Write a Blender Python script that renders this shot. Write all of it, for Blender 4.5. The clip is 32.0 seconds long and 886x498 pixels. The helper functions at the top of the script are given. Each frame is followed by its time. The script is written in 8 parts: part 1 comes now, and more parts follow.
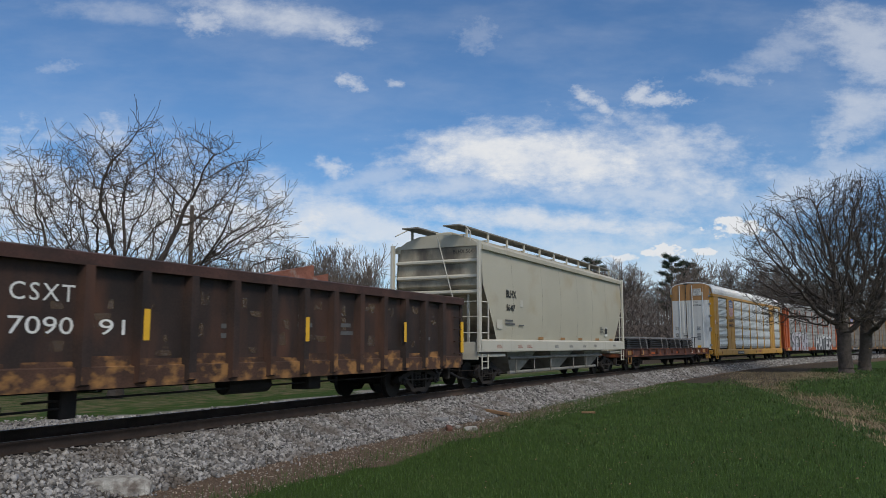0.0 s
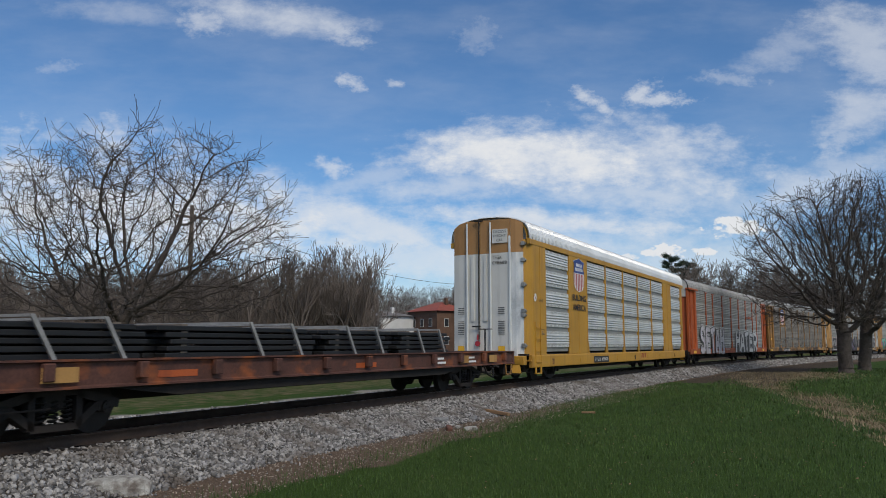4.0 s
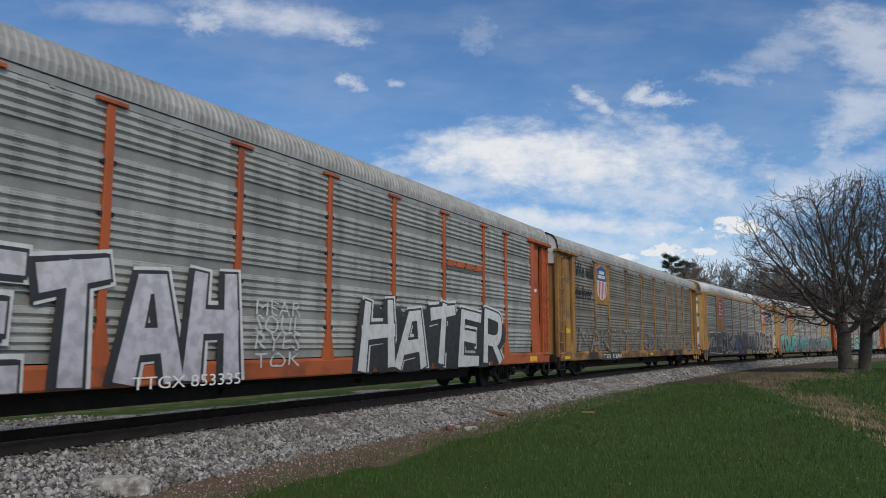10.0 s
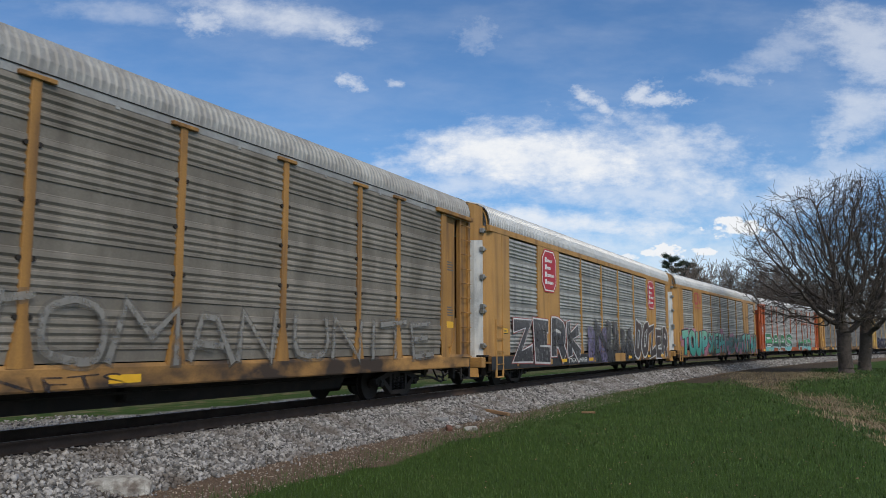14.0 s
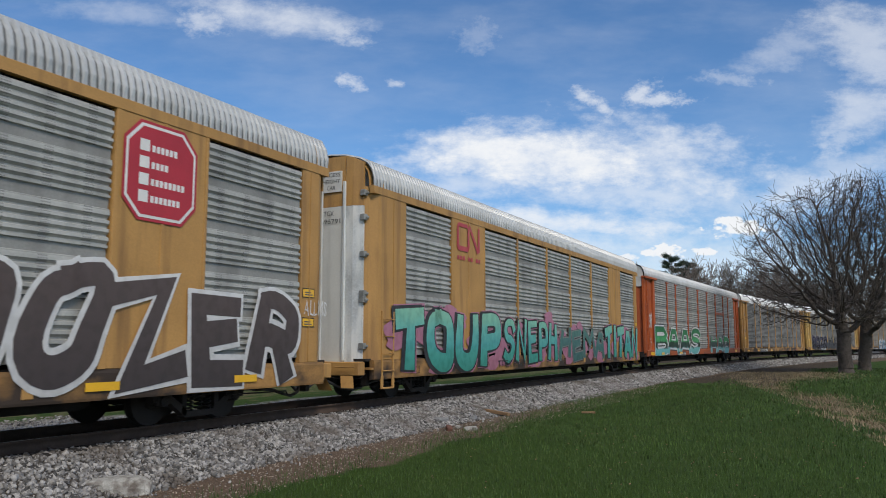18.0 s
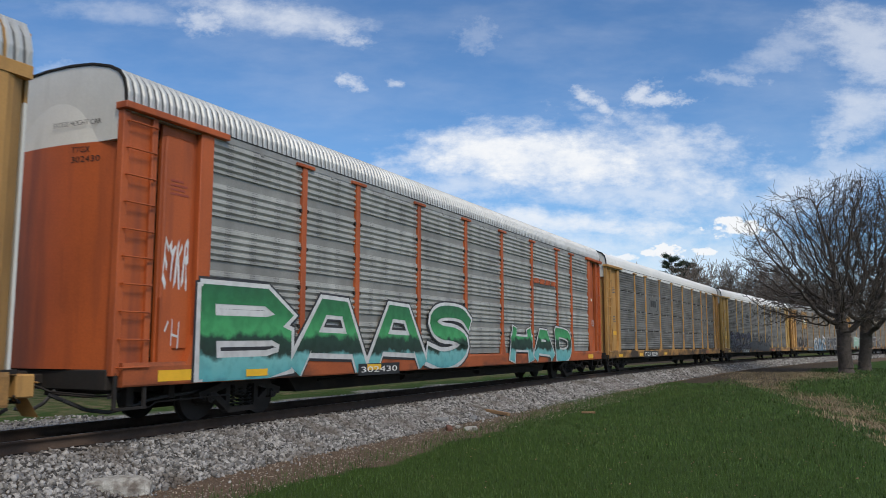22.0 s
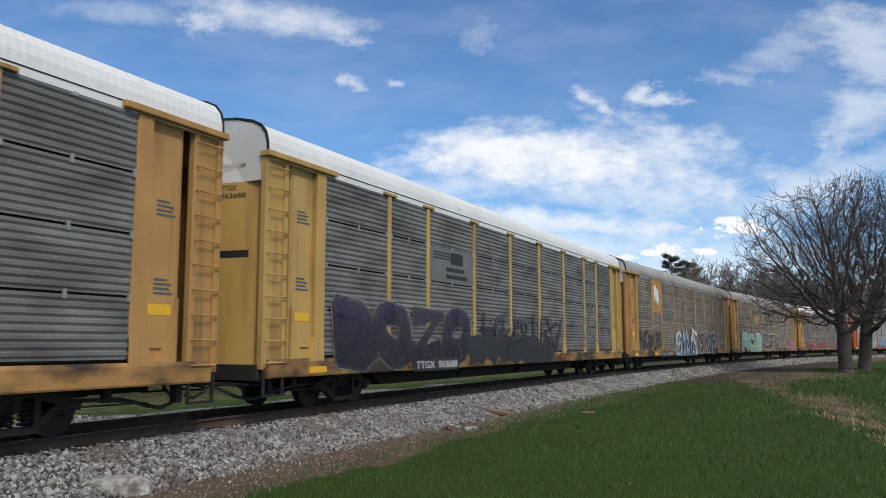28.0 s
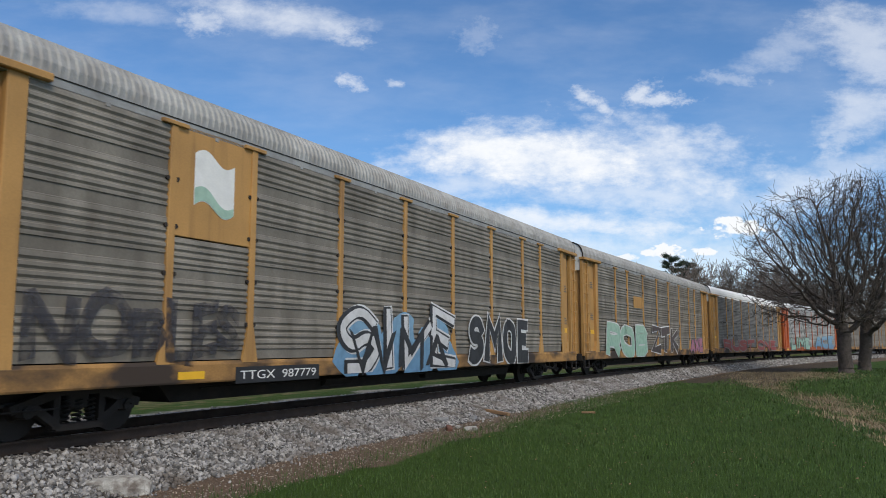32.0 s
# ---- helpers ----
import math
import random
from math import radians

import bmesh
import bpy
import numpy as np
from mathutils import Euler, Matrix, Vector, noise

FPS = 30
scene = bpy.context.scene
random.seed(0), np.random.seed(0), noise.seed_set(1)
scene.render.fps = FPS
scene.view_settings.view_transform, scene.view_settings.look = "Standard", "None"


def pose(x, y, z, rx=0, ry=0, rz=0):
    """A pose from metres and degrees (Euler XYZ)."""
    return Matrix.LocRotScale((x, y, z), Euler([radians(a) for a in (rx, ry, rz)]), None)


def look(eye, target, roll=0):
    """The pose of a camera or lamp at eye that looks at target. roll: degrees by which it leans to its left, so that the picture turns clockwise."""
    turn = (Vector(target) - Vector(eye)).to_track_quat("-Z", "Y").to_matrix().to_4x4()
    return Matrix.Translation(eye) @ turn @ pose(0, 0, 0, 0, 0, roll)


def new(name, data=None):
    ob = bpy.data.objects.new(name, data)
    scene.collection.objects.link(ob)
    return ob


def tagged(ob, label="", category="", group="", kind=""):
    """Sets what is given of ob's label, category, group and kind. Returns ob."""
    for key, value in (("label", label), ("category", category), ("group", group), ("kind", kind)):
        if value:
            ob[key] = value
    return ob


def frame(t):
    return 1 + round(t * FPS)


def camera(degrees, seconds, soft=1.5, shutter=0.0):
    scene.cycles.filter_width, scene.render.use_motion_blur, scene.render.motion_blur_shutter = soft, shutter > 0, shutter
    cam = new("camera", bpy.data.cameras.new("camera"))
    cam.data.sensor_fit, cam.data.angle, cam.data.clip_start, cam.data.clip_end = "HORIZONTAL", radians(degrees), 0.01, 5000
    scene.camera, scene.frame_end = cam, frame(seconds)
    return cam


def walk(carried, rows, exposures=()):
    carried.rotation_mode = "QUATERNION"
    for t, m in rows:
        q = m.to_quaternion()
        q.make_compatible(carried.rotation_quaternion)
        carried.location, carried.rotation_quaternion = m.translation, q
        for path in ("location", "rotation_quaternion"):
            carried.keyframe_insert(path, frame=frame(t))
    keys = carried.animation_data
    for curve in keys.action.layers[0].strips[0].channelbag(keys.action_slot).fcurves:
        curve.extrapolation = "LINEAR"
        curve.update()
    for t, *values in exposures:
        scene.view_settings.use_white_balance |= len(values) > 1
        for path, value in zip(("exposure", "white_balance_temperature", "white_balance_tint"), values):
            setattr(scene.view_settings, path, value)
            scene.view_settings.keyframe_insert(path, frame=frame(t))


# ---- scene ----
# The eye stands still beside a railway; the z axis is zero at the top of the rails.
EYE = (0.0, 0.0, 1.382)
YAW, TILT = 0.4569, 0.1196
AIM = (-math.sin(YAW) * math.cos(TILT), math.cos(YAW) * math.cos(TILT), 1.382 + math.sin(TILT))
cam = camera(58.2, 32.0, soft=0.75, shutter=0.12)
walk(cam, [(0, look(EYE, AIM)), (32, look(EYE, AIM))], [(0, -0.12), (8, -0.12), (13, 0.08), (20, 0.12), (27, 0.22), (32, 0.22)])

# ---- sky and sun ----
SUN_EL, SUN_AZ = radians(46), radians(126)
sun = new("sun", bpy.data.lights.new("sun", "SUN"))
sun.data.energy, sun.data.angle, sun.data.color = 2.05, radians(16), (1.0, 0.91, 0.77)
SUN_DIR = Vector((math.sin(SUN_AZ) * math.cos(SUN_EL), math.cos(SUN_AZ) * math.cos(SUN_EL), math.sin(SUN_EL)))
sun.matrix_world = look((0, 0, 60), Vector((0, 0, 60)) - SUN_DIR)

world = bpy.data.worlds.new("sky")
scene.world = world
world.use_nodes = True
WN, WL = world.node_tree.nodes, world.node_tree.links
WN.clear()


def wn(kind, **inputs):
    """A node of the sky; inputs by index as i0, i1..., a socket or a value."""
    n = WN.new(kind)
    for key, value in inputs.items():
        if isinstance(value, bpy.types.NodeSocket):
            WL.new(value, n.inputs[int(key[1:])])
        else:
            n.inputs[int(key[1:])].default_value = value
    return n


def wm(op, a, b=0.0, c=0.0):
    n = wn("ShaderNodeMath", i0=a, i1=b, i2=c)
    n.operation = op
    return n.outputs[0]


def wdot(a, v):
    n = wn("ShaderNodeVectorMath", i0=a, i1=v)
    n.operation = "DOT_PRODUCT"
    return n.outputs[1]


def smooth(x, lo, hi):
    n = wn("ShaderNodeMapRange", i0=x, i1=lo, i2=hi, i3=0.0, i4=1.0)
    n.interpolation_type = "SMOOTHSTEP"
    return n.outputs[0]


sky = wn("ShaderNodeTexSky")
sky.sky_type, sky.sun_disc, sky.sun_elevation, sky.sun_rotation = "NISHITA", False, SUN_EL, SUN_AZ
sky.air_density, sky.dust_density, sky.ozone_density, sky.altitude = 1.0, 0.3, 2.5, 200
way = wn("ShaderNodeTexCoord").outputs["Generated"]
FWD = Vector((AIM[0], AIM[1], AIM[2] - 1.382))
SIDE = Vector((math.cos(YAW), math.sin(YAW), 0))
UP = SIDE.cross(FWD)
depth = wm("MAXIMUM", wdot(way, FWD), 0.15)
su = wm("DIVIDE", wdot(way, SIDE), depth)
sv = wm("DIVIDE", wdot(way, UP), depth)
spot = wn("ShaderNodeCombineXYZ", i0=su, i1=sv, i2=0.0).outputs[0]
# wisps: noise drawn out along the wind
wispmap = wn("ShaderNodeMapping", i0=spot)
wispmap.inputs["Rotation"].default_value = (0, 0, radians(12))
wispmap.inputs["Scale"].default_value = (4.5, 14.0, 1.0)
wisp = wn("ShaderNodeTexNoise", i0=wispmap.outputs[0])
wisp.inputs["Scale"].default_value, wisp.inputs["Detail"].default_value, wisp.inputs["Roughness"].default_value = 1.0, 9, 0.58
puffmap = wn("ShaderNodeMapping", i0=spot)
puffmap.inputs["Scale"].default_value = (20.0, 34.0, 1.0)
puff = wn("ShaderNodeTexNoise", i0=puffmap.outputs[0])
puff.inputs["Scale"].default_value, puff.inputs["Detail"].default_value, puff.inputs["Roughness"].default_value = 1.0, 9, 0.66
warp = wm("SUBTRACT", wisp.outputs[0], 0.5)
warp2 = wm("SUBTRACT", puff.outputs[0], 0.5)
tuftmap = wn("ShaderNodeMapping", i0=spot)
tuftmap.inputs["Rotation"].default_value = (0, 0, radians(-20))
tuftmap.inputs["Scale"].default_value = (62.0, 88.0, 1.0)
tuft = wn("ShaderNodeTexNoise", i0=tuftmap.outputs[0])
tuft.inputs["Scale"].default_value, tuft.inputs["Detail"].default_value, tuft.inputs["Roughness"].default_value = 1.0, 7, 0.62
warp3 = wm("SUBTRACT", tuft.outputs[0], 0.5)
CLOUDS = []


def cloud_group():
    """The node group of one cloud: an ellipse in the sky whose edge three noises fray."""
    tree = bpy.data.node_groups.new("cloud", "ShaderNodeTree")
    for label in ("su", "sv", "broad", "mid", "fine", "cx", "cy", "ca", "sa", "rx", "ry", "fray", "tuft", "lo", "hi", "strength"):
        tree.interface.new_socket(label, in_out="INPUT", socket_type="NodeSocketFloat")
    tree.interface.new_socket("cover", in_out="OUTPUT", socket_type="NodeSocketFloat")
    gi, go = tree.nodes.new("NodeGroupInput"), tree.nodes.new("NodeGroupOutput")
    i = {sock.name: sock for sock in gi.outputs if sock.name}

    def op(kind, *values):
        n = tree.nodes.new("ShaderNodeMath")
        n.operation = kind
        for k, value in enumerate(values):
            if isinstance(value, bpy.types.NodeSocket):
                tree.links.new(value, n.inputs[k])
            else:
                n.inputs[k].default_value = value
        return n.outputs[0]
    dx, dy = op("SUBTRACT", i["su"], i["cx"]), op("SUBTRACT", i["sv"], i["cy"])
    a = op("DIVIDE", op("ADD", op("MULTIPLY", dx, i["ca"]), op("MULTIPLY", dy, i["sa"])), i["rx"])
    b = op("DIVIDE", op("SUBTRACT", op("MULTIPLY", dy, i["ca"]), op("MULTIPLY", dx, i["sa"])), i["ry"])
    r = op("SQRT", op("ADD", op("MULTIPLY", a, a), op("MULTIPLY", b, b)))
    rag = op("ADD", op("MULTIPLY", i["broad"], -2.6), op("MULTIPLY", i["mid"], -2.2))
    r = op("ADD", r, op("ADD", op("MULTIPLY", rag, i["fray"]), op("MULTIPLY", i["fine"], i["tuft"])))
    m = tree.nodes.new("ShaderNodeMapRange")
    m.interpolation_type = "SMOOTHSTEP"
    for k, value in enumerate((r, i["lo"], i["hi"])):
        tree.links.new(value, m.inputs[k])
    m.inputs[3].default_value, m.inputs[4].default_value = 1.0, 0.0
    tree.links.new(op("MULTIPLY", m.outputs[0], i["strength"]), go.inputs[0])
    return tree


CLOUD_GROUP = cloud_group()


def cloud(x, y, rx, ry, lean=0.0, strength=1.0, ragged=1.0, soft=0.9):
    """One cloud with a ragged edge: centre and radii as tangents of the view, in thousandths."""
    n = WN.new("ShaderNodeGroup")
    n.node_tree = CLOUD_GROUP
    for k, source in enumerate((su, sv, warp, warp2, warp3)):
        WL.new(source, n.inputs[k])
    small = 1.0 if rx < 40 else 0.0
    values = (x / 1000, y / 1000, math.cos(radians(lean)), math.sin(radians(lean)), rx / 1000, ry / 1000, ragged * (1 - 0.35 * small), -3.2 * small - 0.25, 1.0 - soft, 1.0 + soft, strength)
    for k, value in enumerate(values):
        n.inputs[5 + k].default_value = value
    CLOUDS.append(n.outputs[0])


cloud(47, 123, 85, 27, 4, 0.95, 1.1, 0.9)
cloud(125, 127, 43, 18, 0, 0.9, 1.1, 0.9)
cloud(160, 111, 156, 34, -3, 0.92, 1.1, 0.9)
cloud(281, 100, 107, 44, -14, 0.7, 1.2, 0.9)
cloud(260, 68, 156, 18, -4, 0.55, 1.3, 0.9)
cloud(366, 50, 85, 36, -25, 0.42, 1.3, 0.9)
cloud(11, 79, 92, 16, 8, 0.5, 1.3, 0.9)
cloud(-216, 292, 78, 14, -8, 0.6, 1.2, 1.2)
cloud(-138, 278, 32, 10, -20, 0.55, 1.2, 1.2)
cloud(-298, 290, 27, 13, 0, 0.5, 1.2, 1.2)
cloud(-393, 295, 78, 11, -5, 0.3, 1.3, 1.2)
cloud(-115, 209, 14, 6, -18, 0.62, 1.3, 1)
cloud(-61, 208, 9, 4, -8, 0.5, 1.3, 1)
cloud(180, 191, 16, 6, -30, 0.65, 1.3, 1)
cloud(202, 177, 11, 6, -45, 0.6, 1.3, 1)
cloud(246, 196, 18, 8, 30, 0.65, 1.4, 1)
cloud(271, 188, 33, 7, 0, 0.6, 1.3, 0.8)
cloud(523, 271, 57, 28, -20, 0.5, 1.3, 0.9)
cloud(544, 235, 43, 28, -30, 0.5, 1.3, 0.9)
cloud(423, 249, 50, 18, 20, 0.3, 1.4, 0.9)
cloud(530, 171, 43, 26, 30, 0.5, 1.3, 0.9)
cloud(501, 143, 28, 21, 40, 0.4, 1.4, 0.9)
cloud(372, 25, 33, 9, 0, 1.2, 0.5, 0.4)
cloud(366, 33, 20, 8, 0, 1.15, 0.6, 0.4)
cloud(384, 31, 14, 7, 0, 1.15, 0.6, 0.4)
cloud(271, -5, 26, 7, 0, 1.15, 0.6, 0.45)
cloud(280, 0, 14, 7, 0, 1.1, 0.6, 0.45)
cloud(327, -3, 13, 5, 0, 1.05, 0.6, 0.45)
cloud(228, -11, 24, 6, 0, 1, 0.9, 0.5)
cloud(118, 35, 170, 13, -4, 0.75, 1.3, 0.9)
cloud(-88, 26, 142, 21, -10, 0.7, 1.3, 0.9)
cloud(-17, -10, 199, 26, 0, 0.62, 1.2, 0.9)
cloud(153, 1, 213, 26, 0, 0.55, 1.2, 0.9)
cloud(295, -21, 213, 36, 0, 0.5, 1.1, 0.9)
cloud(-344, 29, 234, 64, -10, 0.85, 1.2, 0.9)
cloud(-528, 79, 85, 43, 0, 0.75, 1.2, 0.9)
cloud(-138, 102, 20, 9, -20, 0.6, 1.2, 0.9)
cloud(-95, 87, 78, 10, 14, 0.35, 1.4, 0.9)
cloud(43, 267, 21, 17, 20, 0.2, 1.5, 0.9)
cloud(359, 214, 36, 6, -4, 0.3, 1.4, 0.9)
cloud(-486, 229, 21, 6, 10, 0.22, 1.2, 0.9)
cloud(4, 9, 11, 5, 0, 0.55, 0.8, 0.9)
cloud(-127, 53, 13, 6, 0, 0.6, 0.8, 0.9)
cloud(452, 72, 64, 21, 10, 0.55, 1.2, 0.9)
cloud(508, 100, 64, 18, 20, 0.4, 1.3, 0.9)
cover = CLOUDS[0]
for one in CLOUDS[1:]:
    cover = wm("MAXIMUM", cover, one)
# the sky beyond the view goes on with broken cloud
flat = wn("ShaderNodeSeparateXYZ", i0=way)
high = wm("MAXIMUM", flat.outputs[2], 0.06)
over = wn("ShaderNodeCombineXYZ", i0=wm("DIVIDE", flat.outputs[0], high), i1=wm("DIVIDE", flat.outputs[1], high), i2=0.0).outputs[0]
broken = wn("ShaderNodeTexNoise", i0=over)
broken.inputs["Scale"].default_value, broken.inputs["Detail"].default_value = 0.9, 8
inside = wm("MULTIPLY", smooth(wm("ABSOLUTE", su), 0.9, 0.62), smooth(wdot(way, FWD), 0.2, 0.5))
inside = wm("MULTIPLY", inside, smooth(wm("ABSOLUTE", sv), 0.62, 0.40))
cover = wm("ADD", wm("MULTIPLY", cover, inside), wm("MULTIPLY", smooth(broken.outputs[0], 0.42, 0.66), wm("SUBTRACT", 1.0, inside)))
veil = wm("MULTIPLY", smooth(wisp.outputs[0], 0.35, 0.75), 0.13)
cover = wm("MAXIMUM", cover, veil)
haze = wm("MULTIPLY", smooth(flat.outputs[2], 0.13, 0.0), 0.75)
cover = wm("MINIMUM", wm("MULTIPLY", wm("MAXIMUM", cover, haze), wm("MULTIPLY_ADD", puff.outputs[0], 0.7, 0.65)), 1.0)
SKY_STRENGTH, CLOUD_LIGHT = 0.093, (0.82, 0.84, 0.87, 1)
lit = wn("ShaderNodeMix")
lit.data_type, lit.blend_type = "RGBA", "MULTIPLY"
lit.inputs[0].default_value = 1.0
WL.new(sky.outputs[0], lit.inputs[6])
lit.inputs[7].default_value = (SKY_STRENGTH * 0.71, SKY_STRENGTH * 1.0, SKY_STRENGTH * 1.25, 1)
mixed = wn("ShaderNodeMix", i0=cover)
mixed.data_type = "RGBA"
WL.new(lit.outputs[2], mixed.inputs[6])
mixed.inputs[7].default_value = CLOUD_LIGHT
ground_glow = wn("ShaderNodeBackground")
WL.new(mixed.outputs[2], ground_glow.inputs[0])
WL.new(ground_glow.outputs[0], wn("ShaderNodeOutputWorld").inputs[0])


# ---- materials ----
def material(name, colour, rough=0.6, metal=0.0, var=0.18, scale=4.0, fine=60.0, bump=0.15, grime=None, grime_at=(0.5, 0.75),
             grime_stretch=(1, 1, 1), grime_scale=2.5, dots=0.0, hole=0.85, cluster=(0.42, 0.80), stagger=True, per_object=0.0, per_island=0.0, depth=0.01):
    """A procedural surface: base colour with broad and fine variation, stains of a second colour, and fine relief."""
    m = bpy.data.materials.new(name)
    m.use_nodes = True
    ns, ln = m.node_tree.nodes, m.node_tree.links
    bs = ns["Principled BSDF"]
    bs.inputs["Roughness"].default_value, bs.inputs["Metallic"].default_value = rough, metal
    tc = ns.new("ShaderNodeTexCoord").outputs["Object"]

    def noise_node(size, detail=5, vector=tc):
        n = ns.new("ShaderNodeTexNoise")
        n.inputs["Scale"].default_value, n.inputs["Detail"].default_value = size, detail
        ln.new(vector, n.inputs["Vector"])
        return n.outputs["Fac"]

    def mix(fac, a, b, kind="MIX"):
        n = ns.new("ShaderNodeMix")
        n.data_type, n.blend_type = "RGBA", kind
        for socket, value in ((n.inputs[0], fac), (n.inputs[6], a), (n.inputs[7], b)):
            if isinstance(value, bpy.types.NodeSocket):
                ln.new(value, socket)
            else:
                socket.default_value = value
        return n.outputs[2]

    def span(x, lo, hi, a=0.0, b=1.0):
        n = ns.new("ShaderNodeMapRange")
        ln.new(x, n.inputs[0])
        for k, value in enumerate((lo, hi, a, b)):
            n.inputs[k + 1].default_value = value
        return n.outputs[0]

    broad, grain = noise_node(scale), noise_node(fine, 3)
    dark = tuple(c * (1 - var) for c in colour) + (1,)
    light = tuple(min(1, c * (1 + var)) for c in colour) + (1,)
    col = mix(span(broad, 0.3, 0.7), dark, light)
    g = span(grain, 0.3, 0.7, 1 - var * 0.6, 1 + var * 0.6)
    comb = ns.new("ShaderNodeCombineColor")
    for k in range(3):
        ln.new(g, comb.inputs[k])
    col = mix(1.0, col, comb.outputs[0], "MULTIPLY")
    if per_object or per_island:
        info = ns.new("ShaderNodeObjectInfo").outputs["Random"] if per_object else ns.new("ShaderNodeNewGeometry").outputs["Random Per Island"]
        amount = per_object or per_island
        g2 = span(info, 0, 1, 1 - amount, 1 + amount)
        comb2 = ns.new("ShaderNodeCombineColor")
        for k in range(3):
            ln.new(g2, comb2.inputs[k])
        col = mix(1.0, col, comb2.outputs[0], "MULTIPLY")
    if grime:
        mp = ns.new("ShaderNodeMapping")
        mp.inputs["Scale"].default_value = grime_stretch
        ln.new(tc, mp.inputs["Vector"])
        s = noise_node(grime_scale, 7, mp.outputs[0])
        col = mix(span(s, grime_at[0], grime_at[1]), col, tuple(grime) + (1,))
    if dots:
        parts = ns.new("ShaderNodeSeparateXYZ")
        ln.new(tc, parts.inputs[0])
        plane = ns.new("ShaderNodeCombineXYZ")
        ln.new(parts.outputs[1], plane.inputs[0]), ln.new(parts.outputs[2], plane.inputs[1])
        turned = ns.new("ShaderNodeMapping")
        turned.inputs["Rotation"].default_value = (0, 0, radians(45 if stagger else 0))
        ln.new(plane.outputs[0], turned.inputs[0])
        v = ns.new("ShaderNodeTexVoronoi")
        v.voronoi_dimensions = "2D"
        v.inputs["Scale"].default_value, v.inputs["Randomness"].default_value = dots, 0.0
        ln.new(turned.outputs[0], v.inputs["Vector"])
        # the holes come in clusters along the sheet
        beat = ns.new("ShaderNodeMath")
        beat.operation = "FLOORED_MODULO"
        ln.new(parts.outputs[1], beat.inputs[0])
        beat.inputs[1].default_value = cluster[0]
        within = ns.new("ShaderNodeMath")
        within.operation = "LESS_THAN"
        ln.new(beat.outputs[0], within.inputs[0])
        within.inputs[1].default_value = cluster[0] * cluster[1]
        both = ns.new("ShaderNodeMath")
        both.operation = "MULTIPLY"
        ln.new(span(v.outputs["Distance"], 0.26, 0.36, hole, 0.0), both.inputs[0])
        ln.new(within.outputs[0], both.inputs[1])
        col = mix(both.outputs[0], col, (0.02, 0.02, 0.02, 1))
    ln.new(col, bs.inputs["Base Color"])
    if bump:
        b = ns.new("ShaderNodeBump")
        b.inputs["Strength"].default_value, b.inputs["Distance"].default_value = bump, depth
        ln.new(grain, b.inputs["Height"])
        ln.new(b.outputs[0], bs.inputs["Normal"])
    return m


RUST = (0.13, 0.055, 0.03)
DIRT = (0.06, 0.045, 0.035)
DOWN = (1.2, 1.2, 0.12)
M = {}
M["yellow"] = material("yellow_paint", (0.47, 0.245, 0.026), 0.5, 0, 0.10, 0.8, 30, 0.05, (0.30, 0.15, 0.04), (0.52, 0.9), DOWN)
M["yellow_old"] = material("faded_yellow_paint", (0.35, 0.18, 0.045), 0.65, 0, 0.18, 0.9, 30, 0.08, (0.085, 0.045, 0.026), (0.44, 0.70), DOWN)
M["yellow_tan"] = material("tan_yellow_paint", (0.43, 0.235, 0.072), 0.62, 0, 0.12, 0.9, 30, 0.05, (0.15, 0.075, 0.03), (0.50, 0.82), DOWN)
M["yellow_pale"] = material("pale_yellow_paint", (0.47, 0.30, 0.09), 0.62, 0, 0.10, 0.9, 30, 0.05, (0.17, 0.09, 0.04), (0.50, 0.82), DOWN)
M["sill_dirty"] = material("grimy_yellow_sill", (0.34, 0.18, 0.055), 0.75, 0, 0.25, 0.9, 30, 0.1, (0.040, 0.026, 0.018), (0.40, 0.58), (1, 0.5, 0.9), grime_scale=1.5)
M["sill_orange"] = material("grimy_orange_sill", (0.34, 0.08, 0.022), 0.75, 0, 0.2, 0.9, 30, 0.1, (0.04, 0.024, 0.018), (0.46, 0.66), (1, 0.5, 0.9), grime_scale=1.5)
M["orange"] = material("orange_paint", (0.42, 0.090, 0.02), 0.58, 0, 0.14, 0.8, 30, 0.06, (0.15, 0.036, 0.018), (0.48, 0.82), DOWN)
M["galv"] = material("pierced_galvanised_steel", (0.67, 0.68, 0.655), 0.36, 0.2, 0.10, 1.2, 25, 0.05, (0.55, 0.57, 0.58), (0.5, 0.85), (0.6, 0.6, 0.3), dots=17)
M["galv_ridge"] = material("bright_galvanised_steel", (0.70, 0.71, 0.685), 0.30, 0.25, 0.10, 1.2, 25, 0.05, (0.58, 0.60, 0.62), (0.5, 0.85), (0.6, 0.6, 0.3))
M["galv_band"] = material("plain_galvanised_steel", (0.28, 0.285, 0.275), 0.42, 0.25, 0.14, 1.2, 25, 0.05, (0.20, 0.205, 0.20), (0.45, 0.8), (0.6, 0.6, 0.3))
M["panel"] = material("pierced_weathered_steel", (0.40, 0.397, 0.372), 0.58, 0.15, 0.14, 1.0, 25, 0.06, (0.22, 0.215, 0.20), (0.46, 0.82), (0.8, 0.8, 0.35), dots=24, hole=0.6, cluster=(0.71, 0.24), stagger=False)
M["panel_ridge"] = material("weathered_galvanised_steel", (0.41, 0.407, 0.382), 0.55, 0.15, 0.14, 1.0, 25, 0.06, (0.23, 0.225, 0.21), (0.46, 0.82), (0.8, 0.8, 0.35), dots=24, hole=0.55, cluster=(0.71, 0.24), stagger=False)
